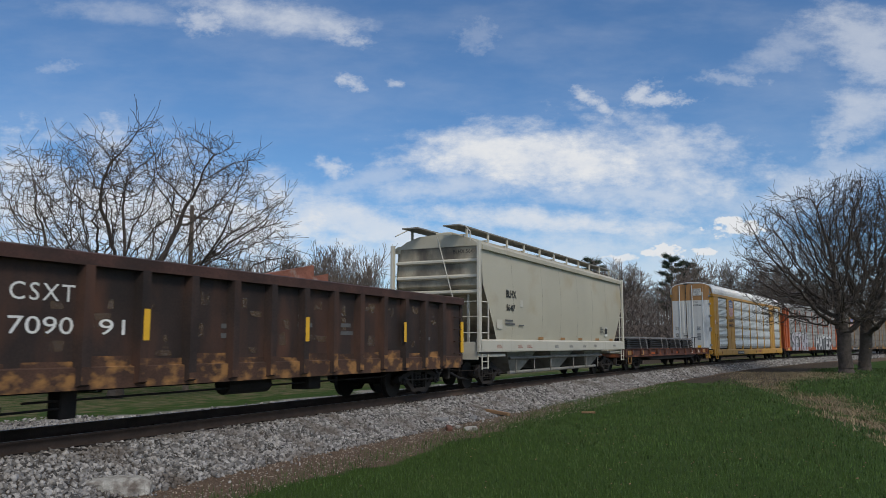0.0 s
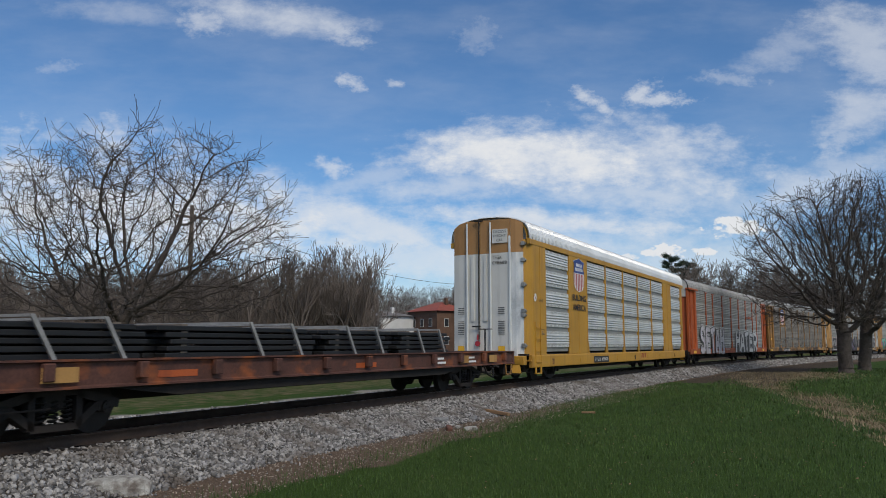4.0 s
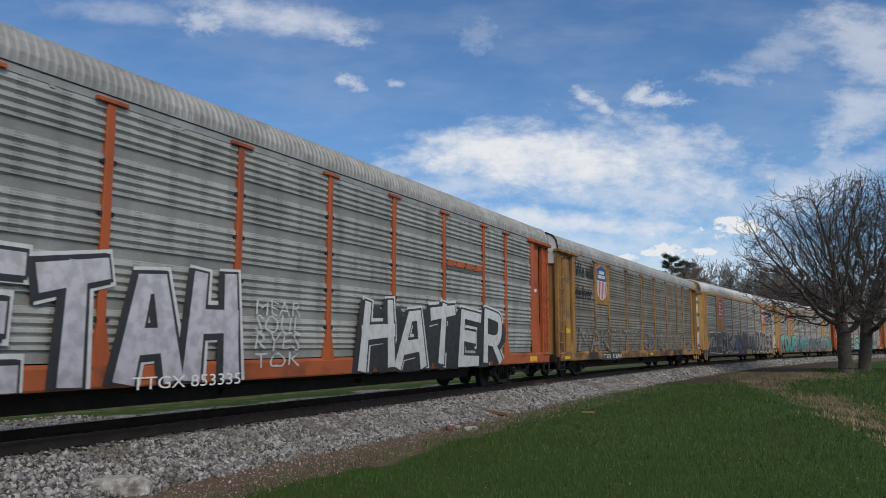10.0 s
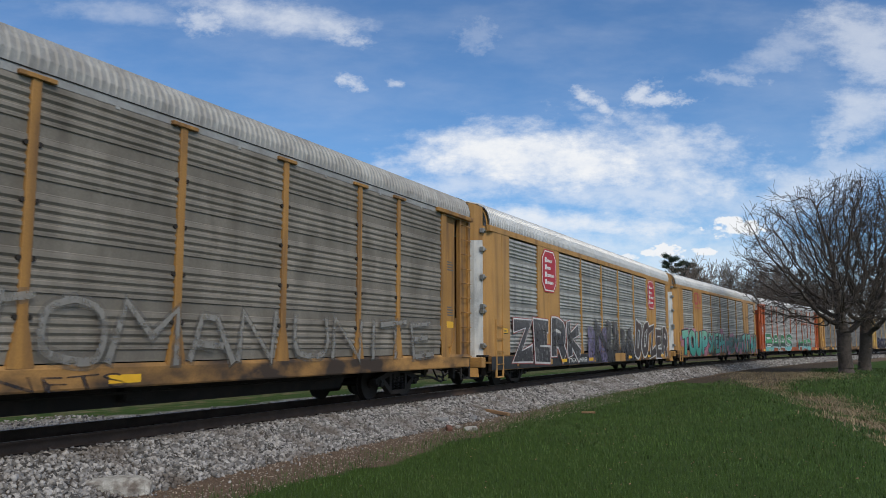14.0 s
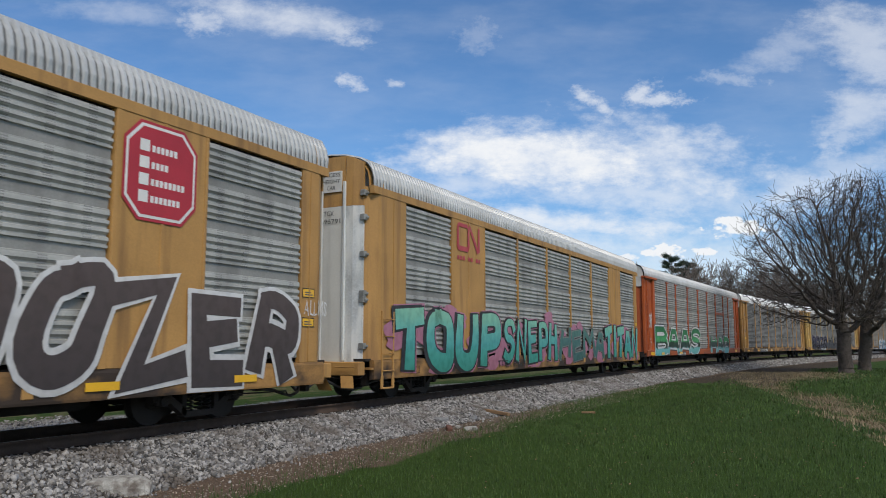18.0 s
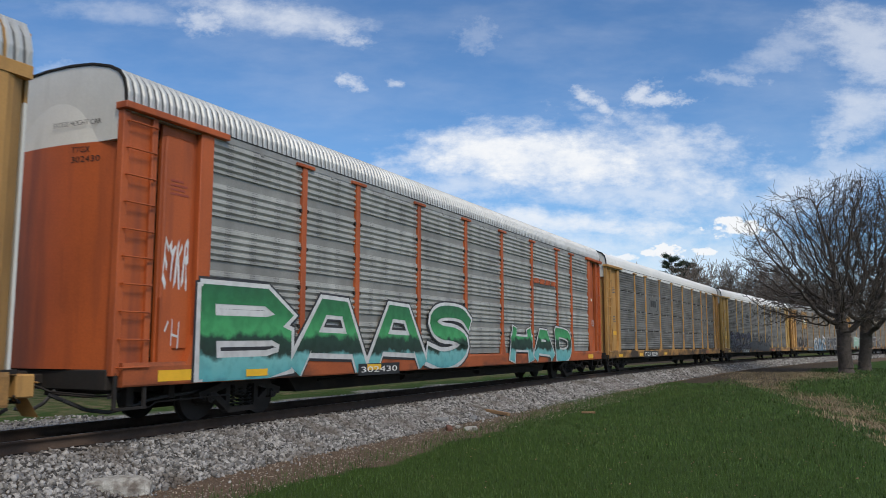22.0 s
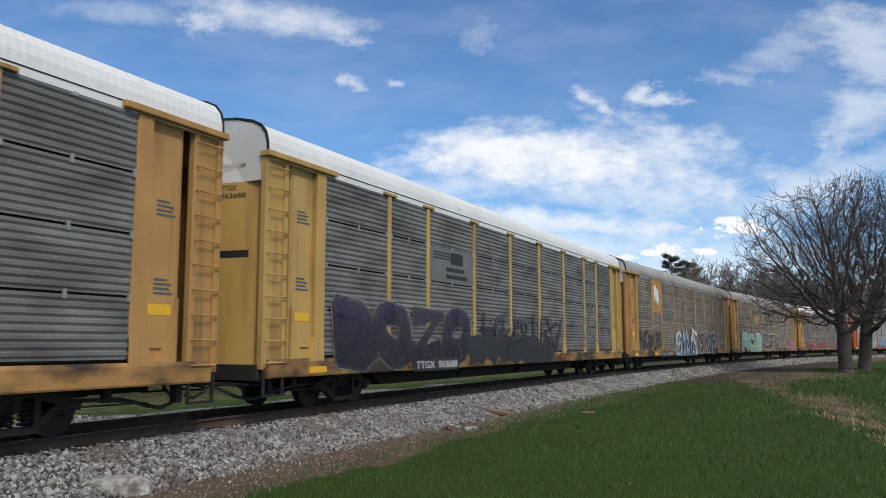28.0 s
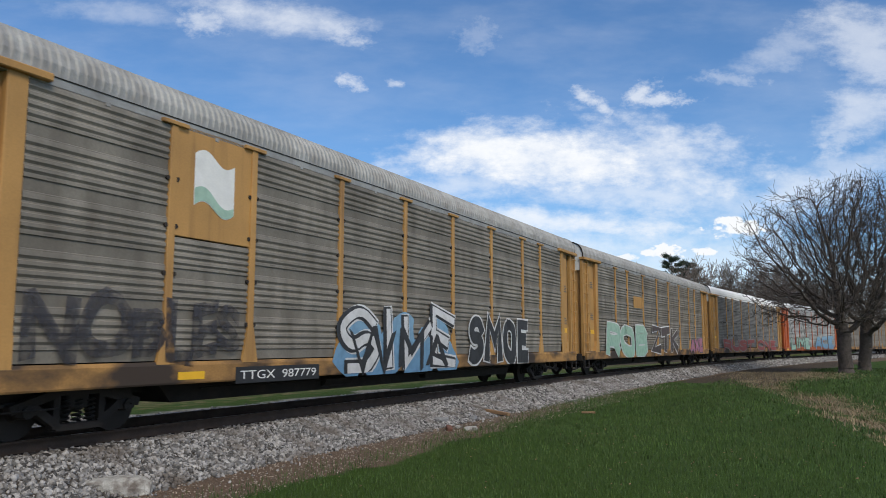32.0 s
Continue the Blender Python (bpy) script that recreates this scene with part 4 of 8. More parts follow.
# ---- autorack cars ----
HALF_LONG = 13.75
ROOF_ARCH = [(1.60, 5.18), (1.585, 5.42), (1.53, 5.64), (1.40, 5.82), (1.18, 5.94), (0.78, 6.05), (0.30, 6.10)]
ARCH = ROOF_ARCH + [(-x, z) for x, z in reversed(ROOF_ARCH)]


def arch_z(x):
    xs = [p[0] for p in reversed(ROOF_ARCH)]
    zs = [p[1] for p in reversed(ROOF_ARCH)]
    return float(np.interp(abs(x), xs, zs))


def roof_shape(pitch, depth, y0=-13.72, y1=13.72, low=1.0):
    """The arched roof of corrugated sheet."""
    n = int((y1 - y0) / pitch)
    ys, out = [], []
    for k in range(n):
        a = y0 + (y1 - y0) * k / n
        w = (y1 - y0) / n
        ys += [a, a + w * 0.32, a + w * 0.5, a + w * 0.82]
        out += [0.0, 0.0, depth, depth]
    ys.append(y1), out.append(0.0)
    verts, m = [], len(ARCH)
    for y, o in zip(ys, out):
        for x, z in ARCH:
            z = 5.18 + (z - 5.18) * low
            o_ = o if z > 5.2 else 0.0
            verts.append((x + (o_ * math.copysign(1, x) if abs(x) > 1.2 else 0), y, z + (o_ if abs(x) <= 1.5 else 0)))
    faces = [(r * m + k, r * m + k + 1, (r + 1) * m + k + 1, (r + 1) * m + k) for r in range(len(ys) - 1) for k in range(m - 1)]
    sh = add(shape(), verts, faces)
    # gable ends below the sheet
    for y in (y0 + 0.14, y1 - 0.14):
        add(sh, [(x, y, 5.18 + (z - 5.18) * low - 0.01) for x, z in ARCH], [tuple(range(m))])
    return sh


def roof_mesh(mat, pitch, depth, low, half=13.72):
    """The roof sheet, with shade painted into the valleys of a galvanised one."""
    key = ("roof", mat.name, depth, half)
    if key not in CACHE:
        me = mesh_of("roof", roof_shape(pitch, depth, -half, half, low), mat)
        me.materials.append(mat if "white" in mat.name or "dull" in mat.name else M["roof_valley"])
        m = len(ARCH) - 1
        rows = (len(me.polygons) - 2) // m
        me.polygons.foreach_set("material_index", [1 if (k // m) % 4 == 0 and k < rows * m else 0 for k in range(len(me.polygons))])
        CACHE[key] = me
    return CACHE[key]


def louvre_profile(z0, z1, rows, ridges, flat, depth=0.034, x=1.60, gap=0.0, pierced=0.05):
    """Outline of a screen panel, row by row: a plain band, a pierced strip, ridges and a second pierced strip; with the finish of each face."""
    pts, kinds, h = [], [], (z1 - z0) / rows

    def go(px, pz, kind):
        pts.append((px, pz))
        kinds.append(kind)
    for r in range(rows):
        a = z0 + r * h
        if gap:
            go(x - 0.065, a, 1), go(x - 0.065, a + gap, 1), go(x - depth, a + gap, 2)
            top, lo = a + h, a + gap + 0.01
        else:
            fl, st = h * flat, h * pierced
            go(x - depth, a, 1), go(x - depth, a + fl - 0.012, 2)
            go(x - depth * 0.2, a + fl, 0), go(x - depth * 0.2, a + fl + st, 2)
            lo, top = a + fl + st, a + h - st
        rh = (top - lo) / ridges
        for k in range(ridges):
            b = lo + k * rh
            if depth > 0.05:
                go(x - depth, b + rh * 0.02, 2), go(x - depth, b + rh * 0.12, 2), go(x, b + rh * 0.36, 2), go(x - depth * 0.22, b + rh * 0.93, 2)
            else:
                go(x - depth, b + rh * 0.02, 2), go(x - depth, b + rh * 0.20, 2), go(x, b + rh * 0.52, 2), go(x - depth * 0.1, b + rh * 0.90, 2)
        if gap:
            go(x - depth, a + h - 0.004, 1)
        else:
            go(x - depth * 0.2, top + 0.01, 0), go(x - depth * 0.2, a + h - 0.012, 2)
    go(x - depth, z1, 0)
    return pts, kinds


def screen_mesh(name, key, y0, y1, z0, z1, rows, ridges, flat, depth, mat, band, ridge):
    """A screen panel, its plain bands of another finish than its pierced strips and ridges."""
    if key not in CACHE:
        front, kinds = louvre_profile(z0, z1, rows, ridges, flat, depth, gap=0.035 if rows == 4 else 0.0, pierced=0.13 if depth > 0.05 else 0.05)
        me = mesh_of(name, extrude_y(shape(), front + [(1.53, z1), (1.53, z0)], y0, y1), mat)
        # four-row panels: row gaps coloured dark for the unlit inside behind the slots
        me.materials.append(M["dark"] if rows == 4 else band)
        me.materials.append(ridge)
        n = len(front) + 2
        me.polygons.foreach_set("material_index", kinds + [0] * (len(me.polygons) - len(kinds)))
        CACHE[key] = me
    return CACHE[key]


RIDGE = {M["galv"]: M["galv_ridge"], M["panel"]: M["panel_ridge"], M["panel_dirty"]: M["panel_dirty_ridge"]}


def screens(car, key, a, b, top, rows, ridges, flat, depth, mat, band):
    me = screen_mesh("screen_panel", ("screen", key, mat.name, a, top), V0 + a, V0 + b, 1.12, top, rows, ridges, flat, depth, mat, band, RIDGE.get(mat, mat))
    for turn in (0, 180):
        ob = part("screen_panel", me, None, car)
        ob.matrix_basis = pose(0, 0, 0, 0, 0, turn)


def mirrored(parent, name, key, build, mat, label="", smooth_angle=0):
    """The piece on the right side of a car and its twin on the left, which is the same piece turned about."""
    me = shared((name,) + key, build, mat, smooth_angle)
    for turn in (0, 180):
        ob = part(name, me, None, parent, label)
        ob.matrix_basis = pose(0, 0, 0, 0, 0, turn)


def car_ends(car, y=13.6):
    coupler(car, -y, -1)
    coupler(car, y, 1)


def underframe(car, low=0.62):
    sh = box(shape(), -0.35, 0.35, -13.4, 13.4, 0.55, 0.98, 0.02)
    extrude_x(sh, [(-8.6, 0.98), (-8.0, 0.36), (8.0, 0.36), (8.6, 0.98)], -0.75, 0.75)
    for k in range(-6, 7):
        box(sh, -1.5, 1.5, k * 1.95 - 0.08, k * 1.95 + 0.08, 0.78, 1.0)
    part("underframe", shared(("underframe",), lambda: sh, M["dark"]), None, car)
    part("deck", shared(("deck",), lambda: box(shape(), -1.5, 1.5, -13.5, 13.5, 0.99, 1.05), M["dark"]), None, car)
    eq = shape()
    tube(eq, (0.7, -3.4, 0.62), (0.7, -2.3, 0.62), 0.2, n=14)
    box(eq, 0.5, 0.95, 1.4, 1.9, 0.45, 0.85, 0.03)
    tube(eq, (0.95, -7.5, 0.60), (0.95, 7.5, 0.60), 0.025, n=6)
    part("brake_gear", shared(("brake_gear",), lambda: eq, M["dark"]), None, car)
    truck(car, -10.2)
    truck(car, 10.2)
    car_ends(car)


V0 = -HALF_LONG


def rack_flush(name, label, paint, roof, panel, band, door_low, door_high):
    """An autorack with flush end panels, wide plain bays and short ladders."""
    car = thing(name, label, "rail car", group="cars of the train")
    FLUSH.append(car)
    pk = paint.name
    underframe(car)
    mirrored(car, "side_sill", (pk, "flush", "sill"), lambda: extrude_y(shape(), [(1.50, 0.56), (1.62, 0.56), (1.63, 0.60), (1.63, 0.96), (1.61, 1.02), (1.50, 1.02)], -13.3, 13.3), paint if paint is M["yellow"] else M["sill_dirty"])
    mirrored(car, "top_chord", (pk, "flush"), lambda: extrude_y(shape(), [(1.50, 5.04), (1.625, 5.04), (1.625, 5.22), (1.59, 5.24), (1.50, 5.24)], -13.37, 13.37), paint)
    for k, y in enumerate((2.6, 5.9, 11.4, 14.6, 17.2, 20.1, 24.0)):
        mirrored(car, "tie_pocket", (pk, y), lambda y=y: box(shape(), 1.60, 1.645, V0 + y - 0.09, V0 + y + 0.09, 0.64, 0.86, 0.012), paint if k % 3 else M["gon_rust"])
    bays = ((1.98, 4.62), (6.97, 9.70), (9.82, 12.68), (12.80, 15.48), (15.60, 18.44), (18.56, 21.36), (23.40, 26.20))
    plain = ((4.62, 6.97), (21.36, 23.40))
    for a, b in ((0.72, 1.98), (26.20, 26.78)):
        mirrored(car, "corner_panel", (pk, a), lambda a=a, b=b: box(shape(), 1.50, 1.61, V0 + a, V0 + b, 1.02, 5.05, 0.012), paint)
        mirrored(car, "seam_strip", (pk, a), lambda a=a, b=b: box(shape(), 1.605, 1.625, V0 + (a + b) / 2 - 0.02, V0 + (a + b) / 2 + 0.02, 1.05, 5.0), paint)
    for a, b in plain:
        mirrored(car, "plain_bay", (pk, a), lambda a=a, b=b: box(shape(), 1.50, 1.612, V0 + a, V0 + b, 1.02, 5.05, 0.01), paint)
        for y in (a + 0.04, (a + b) / 2, b - 0.04):
            mirrored(car, "bay_rib", (pk, y), lambda y=y: box(shape(), 1.60, 1.628, V0 + y - 0.035, V0 + y + 0.035, 1.03, 5.03, 0.006), paint)

        def bay_shape(a=a, b=b):
            sh = shape()
            for y, d in ((a, -0.16), (b, 0.16)):
                add(sh, [(1.60, V0 + y, 1.02), (1.632, V0 + y, 1.02), (1.60, V0 + y + d * 0.9, 1.02), (1.632, V0 + y + d * 0.9, 1.02), (1.60, V0 + y, 1.5), (1.632, V0 + y, 1.5)], [(1, 3, 5), (0, 4, 2), (2, 4, 5, 3), (0, 2, 3, 1)])
            return sh
        mirrored(car, "bay_gusset", (pk, a), bay_shape, paint)
    for y0_, z0_ in ((1.36, 1.74), (26.25, 1.74), (26.25, 2.35)):
        rect(car, V0 + y0_, V0 + y0_ + 0.42, z0_, z0_ + 0.20, M["ink"], 1.6185, "notice_border")
        rect(car, V0 + y0_ + 0.02, V0 + y0_ + 0.40, z0_ + 0.02, z0_ + 0.18, M["safety"] if paint is not M["yellow"] else paint, 1.6205, "notice")
        bars(car, V0 + y0_ + 0.08, V0 + y0_ + 0.34, z0_ + 0.05, z0_ + 0.15, 2, M["ink_grey"], 1.6225)
    for a, b in bays:
        screens(car, "flush", a + 0.03, b - 0.03, 4.985, 5, 4, 0.22, 0.062 if panel is M["galv"] else 0.046, panel, band)
    for y in (9.76, 12.74, 15.54, 18.50):
        mirrored(car, "post", (pk, y), lambda y=y: extrude_x(box(shape(), 1.50, 1.622, V0 + y - 0.055, V0 + y + 0.055, 1.02, 5.05, 0.01), [(V0 + y - 0.16, 1.02), (V0 + y + 0.16, 1.02), (V0 + y + 0.055, 1.5), (V0 + y - 0.055, 1.5)], 1.58, 1.622), paint)
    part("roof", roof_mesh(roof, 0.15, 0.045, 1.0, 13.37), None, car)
    for end in (-1, 1):
        y = end * 13.37
        cap = shape()
        m = len(ARCH)
        w = 0.45
        add(cap, [(x * 0.93, y, z - 0.03) for x, z in ARCH] + [(x * 1.012, y - end * w, z + 0.02) for x, z in ARCH], [(k, k + 1, m + k + 1, m + k) for k in range(m - 1)])
        part("roof_cap", cap, paint, car)
    def wall_of(plan, z0, top, thick=0.05):
        """An upright folded sheet over a plan of (x, y), its top a height or the roof's arch."""
        sh, n = shape(), len(plan)
        tops = [top if top else min(5.99, arch_z(x) - 0.02) for x, _ in plan]
        verts = [(x, y, z0) for x, y in plan] + [(x, y, t) for (x, y), t in zip(plan, tops)] + [(x, y + thick, t) for (x, y), t in zip(plan, tops)] + [(x, y + thick, z0) for x, y in plan]
        faces = [(r * n + k, r * n + k + 1, (r + 1) % 4 * n + k + 1, (r + 1) % 4 * n + k) for r in range(4) for k in range(n - 1)] + [(0, n, 2 * n, 3 * n), (n - 1, 4 * n - 1, 3 * n - 1, 2 * n - 1)]
        return add(sh, verts, faces)

    LEFT_LEAF = [(-1.44, -13.44), (-1.20, -13.49), (-0.86, -13.52), (-0.82, -13.49), (-0.37, -13.50)]
    MID_LEAF = [(-0.34, -13.50), (0.10, -13.49), (0.14, -13.52), (0.50, -13.55), (0.90, -13.56)]
    CORNER_LEAF = [(0.93, -13.55), (1.12, -13.52), (1.36, -13.42)]
    for turn in (0, 180):
        pieces = []
        for plan, low_mat in ((LEFT_LEAF, door_low), (MID_LEAF, door_low), (CORNER_LEAF, M["door_galv"])):
            pieces.append(("end_door", (plan[0][0], "low"), lambda plan=plan: wall_of(plan, 0.98, 4.74), low_mat))
            pieces.append(("end_door_top", (plan[0][0], "high"), lambda plan=plan: wall_of(plan, 4.745, 0), door_high))
        pieces += [("door_pipe", (x,), lambda x=x: tube(shape(), (x, -13.56, 1.0), (x, -13.56, 5.90), 0.035, n=9), M["galv_ridge"]) for x in (-0.84, 0.12)]
        pieces.append(("door_rod", (), lambda: box(tube(shape(), (-0.355, -13.57, 1.3), (-0.355, -13.57, 5.96), 0.022, n=8), -0.52, -0.18, -13.62, -13.55, 5.94, 6.0, 0.01), M["truck"]))
        pieces.append(("door_handle", (), lambda: box(shape(), -0.62, -0.28, -13.60, -13.57, 2.02, 2.08, 0.01), M["black"]))
        pieces.append(("door_lock", (), lambda: tube(tube(shape(), (-0.40, -13.62, 1.42), (-0.40, -13.52, 1.42), 0.10, 0.08, n=10), (-0.40, -13.60, 1.55), (-0.40, -13.55, 1.75), 0.03, n=8), M["sign_red"]))
        for x in (-0.62, -0.10):
            pieces.append(("door_flute", (x,), lambda x=x: extrude_y(shape(), [(x - 0.07, 2.25), (x + 0.07, 2.25), (x + 0.05, 4.70), (x - 0.05, 4.70)], -13.545, -13.49), door_low))
        pieces.append(("edge_strip", (), lambda: box(shape(), 0.86, 0.935, -13.60, -13.54, 1.0, 5.35, 0.012), M["galv_ridge"]))
        for z in (1.35, 2.45, 2.60, 3.55, 4.45, 5.05):
            pieces.append(("hinge", (z,), lambda z=z: box(box(shape(), 1.30, 1.44, -13.50, -13.36, z - 0.075, z + 0.075, 0.012), 1.35, 1.47, -13.47, -13.33, z - 0.03, z + 0.03, 0.01), M["galv_band"]))
        # the corner post: a chamfer between the end and the side
        pieces.append(("corner_post", (pk,), lambda: add(shape(), [(x, y, z) for z in (1.0, 5.22) for x, y in ((1.33, -13.33), (1.36, -13.38), (1.45, -13.32), (1.58, -13.12), (1.61, -13.0), (1.50, -13.0))],
                                                         [tuple(range(6)), tuple(range(6, 12))] + [(k, (k + 1) % 6, 6 + (k + 1) % 6, 6 + k) for k in range(6)]), paint))
        pieces.append(("corner_post_far", (pk,), lambda: add(shape(), [(x, y, z) for z in (1.0, 5.22) for x, y in ((-1.40, -13.38), (-1.45, -13.32), (-1.58, -13.12), (-1.61, -13.0), (-1.50, -13.0))],
                                                             [tuple(range(5)), tuple(range(5, 10))] + [(k, (k + 1) % 5, 5 + (k + 1) % 5, 5 + k) for k in range(5)]), paint))
        for nm, key, fn, mt in pieces:
            ob = part(nm.replace("_far", ""), shared((nm,) + key + (mt.name,), fn, mt), None, car)
            ob.matrix_basis = pose(0, 0, 0, 0, 0, turn)
        def grip():
            sh = ladder_shape(V0 + 0.80, V0 + 1.32, 0.55, 2.2, 1.62, 4, 0.015)
            for y in (0.80, 1.32):
                box(sh, 1.60, 1.65, V0 + y - 0.045, V0 + y + 0.045, 0.33, 0.64, 0.008)
            box(sh, 1.56, 1.67, V0 + 0.80, V0 + 1.32, 0.32, 0.36, 0.008)
            box(sh, 1.40, 1.62, V0 + 0.36, V0 + 0.75, 0.78, 0.84, 0.01)
            return sh
        ob = part("ladder", shared(("ladder", "short", pk), grip, paint), None, car)
        ob.matrix_basis = pose(0, 0, 0, 0, 0, turn)
        def end_step():
            sh = box(shape(), -1.5, 1.5, -13.78, -13.5, 0.66, 0.98, 0.02)
            for s in (-1, 1):
                add(sh, [(s * 1.0, -13.78, 0.66), (s * 1.35, -13.78, 0.66), (s * 1.45, -13.9, 0.38), (s * 1.1, -13.9, 0.38)], [(0, 1, 2, 3)])
                tube(sh, (s * 0.9, -13.86, 0.86), (s * 1.45, -13.86, 0.86), 0.014, n=6)
            return sh
        ob = part("end_sill", shared(("end_sill", pk), end_step, paint), None, car)
        ob.matrix_basis = pose(0, 0, 0, 0, 0, turn)
    return car


def bulge(x):
    """The rounded plan of an end door."""
    return -13.56 - 0.24 * (1 - abs(x / 1.5) ** 2.2)


POSTS = (4.74, 6.80, 9.80, 12.74, 15.56, 18.40, 21.20, 23.05)


def rack_posted(name, label, paint, roof, panel, top_door, fine=False, sign_bay=False, band=None, number=""):
    """An autorack with tall corner ladders, capped posts and rounded end doors."""
    car = thing(name, label, "rail car", group="cars of the train")
    pk = paint.name
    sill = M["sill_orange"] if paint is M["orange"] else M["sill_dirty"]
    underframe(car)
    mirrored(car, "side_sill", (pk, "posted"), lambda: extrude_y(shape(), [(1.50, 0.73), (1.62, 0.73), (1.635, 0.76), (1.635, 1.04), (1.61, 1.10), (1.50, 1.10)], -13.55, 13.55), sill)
    mirrored(car, "top_chord", (roof.name, "posted"), lambda: extrude_y(shape(), [(1.50, 5.06), (1.60, 5.06), (1.60, 5.19), (1.50, 5.19)], -13.7, 13.7), M["roof_white"] if roof is M["roof_white"] else M["roof_old"])
    for a, b in zip((2.0,) + POSTS, POSTS + (25.55,)):
        mirrored(car, "chord_tab", (round((a + b) / 2, 2),), lambda y=V0 + (a + b) / 2: box(shape(), 1.58, 1.608, y - 0.05, y + 0.05, 5.01, 5.08, 0.008), M["roof_old"])
    mirrored(car, "roof_seam", (), lambda: box(shape(), 1.56, 1.612, -13.4, 13.4, 5.185, 5.20), M["dark"])
    rows, ridges, flat, depth = (4, 8, 0.05, 0.022) if fine else (5, 4, 0.24, 0.028 if panel is M["panel_dirty"] else 0.043)
    edges = (2.0,) + POSTS + (25.55,)
    for a, b in zip(edges, edges[1:]):
        top = 3.18 if sign_bay and abs(a - 4.74) < 0.01 else 5.07
        screens(car, "fine" if fine else "coarse", a + 0.04, b - 0.04, top, rows if top > 4 else 3, ridges, flat, depth, panel, band or panel)
        if top < 4:
            mirrored(car, "sign_board", (pk, a), lambda a=a, b=b: box(shape(), 1.52, 1.60, V0 + a + 0.02, V0 + b - 0.02, 3.2, 5.12, 0.01), paint)
        if fine:
            def clips(a=a, b=b):
                sh = shape()
                for r in range(1, 4):
                    z = 1.12 + (5.07 - 1.12) * r / 4
                    for y in (a + 0.09, (a + b) / 2, b - 0.09):
                        box(sh, 1.585, 1.612, V0 + y - 0.03, V0 + y + 0.03, z - 0.07, z + 0.07)
                return sh
            mirrored(car, "panel_clips", (a,), clips, M["galv_band"])
    for y in POSTS:
        def post_shape(y=y):
            sh = box(shape(), 1.50, 1.632, V0 + y - 0.08, V0 + y + 0.08, 1.10, 5.08, 0.012)
            box(sh, 1.52, 1.66, V0 + y - 0.30, V0 + y + 0.30, 5.06, 5.13, 0.008)
            extrude_x(sh, [(V0 + y - 0.21, 1.06), (V0 + y + 0.21, 1.06), (V0 + y + 0.08, 1.7), (V0 + y - 0.08, 1.7)], 1.58, 1.634)
            return sh
        mirrored(car, "post", (pk, y, "capped"), post_shape, paint)
    for end in (-1, 1):
        def corner():
            return box(shape(), 1.42, 1.50, V0 + 0.92, V0 + 2.0, 1.02, 5.16, 0.01)

        def ladder_post():
            return box(shape(), 1.46, 1.60, V0 + 0.02, V0 + 0.16, 0.9, 5.14, 0.012)

        def ladder_rail():
            return box(shape(), 1.46, 1.60, V0 + 0.62, V0 + 0.74, 0.9, 5.14, 0.012)

        def end_column():
            return extrude_x(box(shape(), 1.46, 1.63, V0 + 1.70, V0 + 2.02, 1.04, 5.14, 0.015), [(V0 + 1.50, 1.0), (V0 + 2.02, 1.0), (V0 + 2.02, 1.5), (V0 + 1.72, 1.6)], 1.50, 1.632)

        def inset():
            return box(shape(), 1.48, 1.535, V0 + 0.98, V0 + 1.62, 1.3, 4.90, 0.03)
        def ladder_plate():
            return box(shape(), 1.50, 1.535, V0 + 0.03, V0 + 0.72, 0.92, 5.12, 0.008)

        def gusset():
            return extrude_x(shape(), [(V0 + 0.95, 1.04), (V0 + 1.42, 1.04), (V0 + 1.06, 1.62), (V0 + 1.00, 2.15), (V0 + 0.95, 2.15)], 1.49, 1.56)

        def header():
            return box(shape(), 1.44, 1.70, V0 - 0.02, V0 + 2.35, 5.08, 5.20, 0.015)
        def rung(z=0.0, x=1.655):
            sh = tube(shape(), (x, V0 + 0.10, z), (x, V0 + 0.68, z), 0.015, n=6)
            for y in (0.10, 0.68):
                tube(sh, (1.53, V0 + y, z), (x, V0 + y, z), 0.013, n=6)
            return sh

        def stirrup():
            sh = shape()
            for y in (0.10, 0.68):
                box(sh, 1.56, 1.60, V0 + y - 0.03, V0 + y + 0.03, 0.40, 0.95)
            return box(sh, 1.56, 1.62, V0 + 0.07, V0 + 0.71, 0.38, 0.42)
        for nm, fn in (("corner_panel", corner), ("ladder_post", ladder_post), ("ladder_rail", ladder_rail), ("end_column", end_column), ("inset_panel", inset), ("ladder_plate", ladder_plate), ("corner_gusset", gusset), ("header", header), ("stirrup", stirrup)):
            me = shared((nm, pk, "posted"), fn, paint if nm != "stirrup" else M["dark"])
            for flip in (False, True):
                ob = part(nm, me, None, car)
                if nm == "ladder_plate":
                    for k in range(10):
                        step = part("rung", shared(("rung", pk), rung, paint), None, ob)
                        step.matrix_basis = pose(0, 0, 1.03 + k * 0.43)
                # the four corners: half turn about z, or about the car's middle plane
                ob.matrix_basis = pose(0, 0, 0, 0, 0, 0 if end < 0 else 180)
                if flip:
                    ob.matrix_basis = ob.matrix_basis @ Matrix.Diagonal((-1, 1, 1, 1))
        plan = [(-1.50 + 3.0 * k / 12) for k in range(13)]
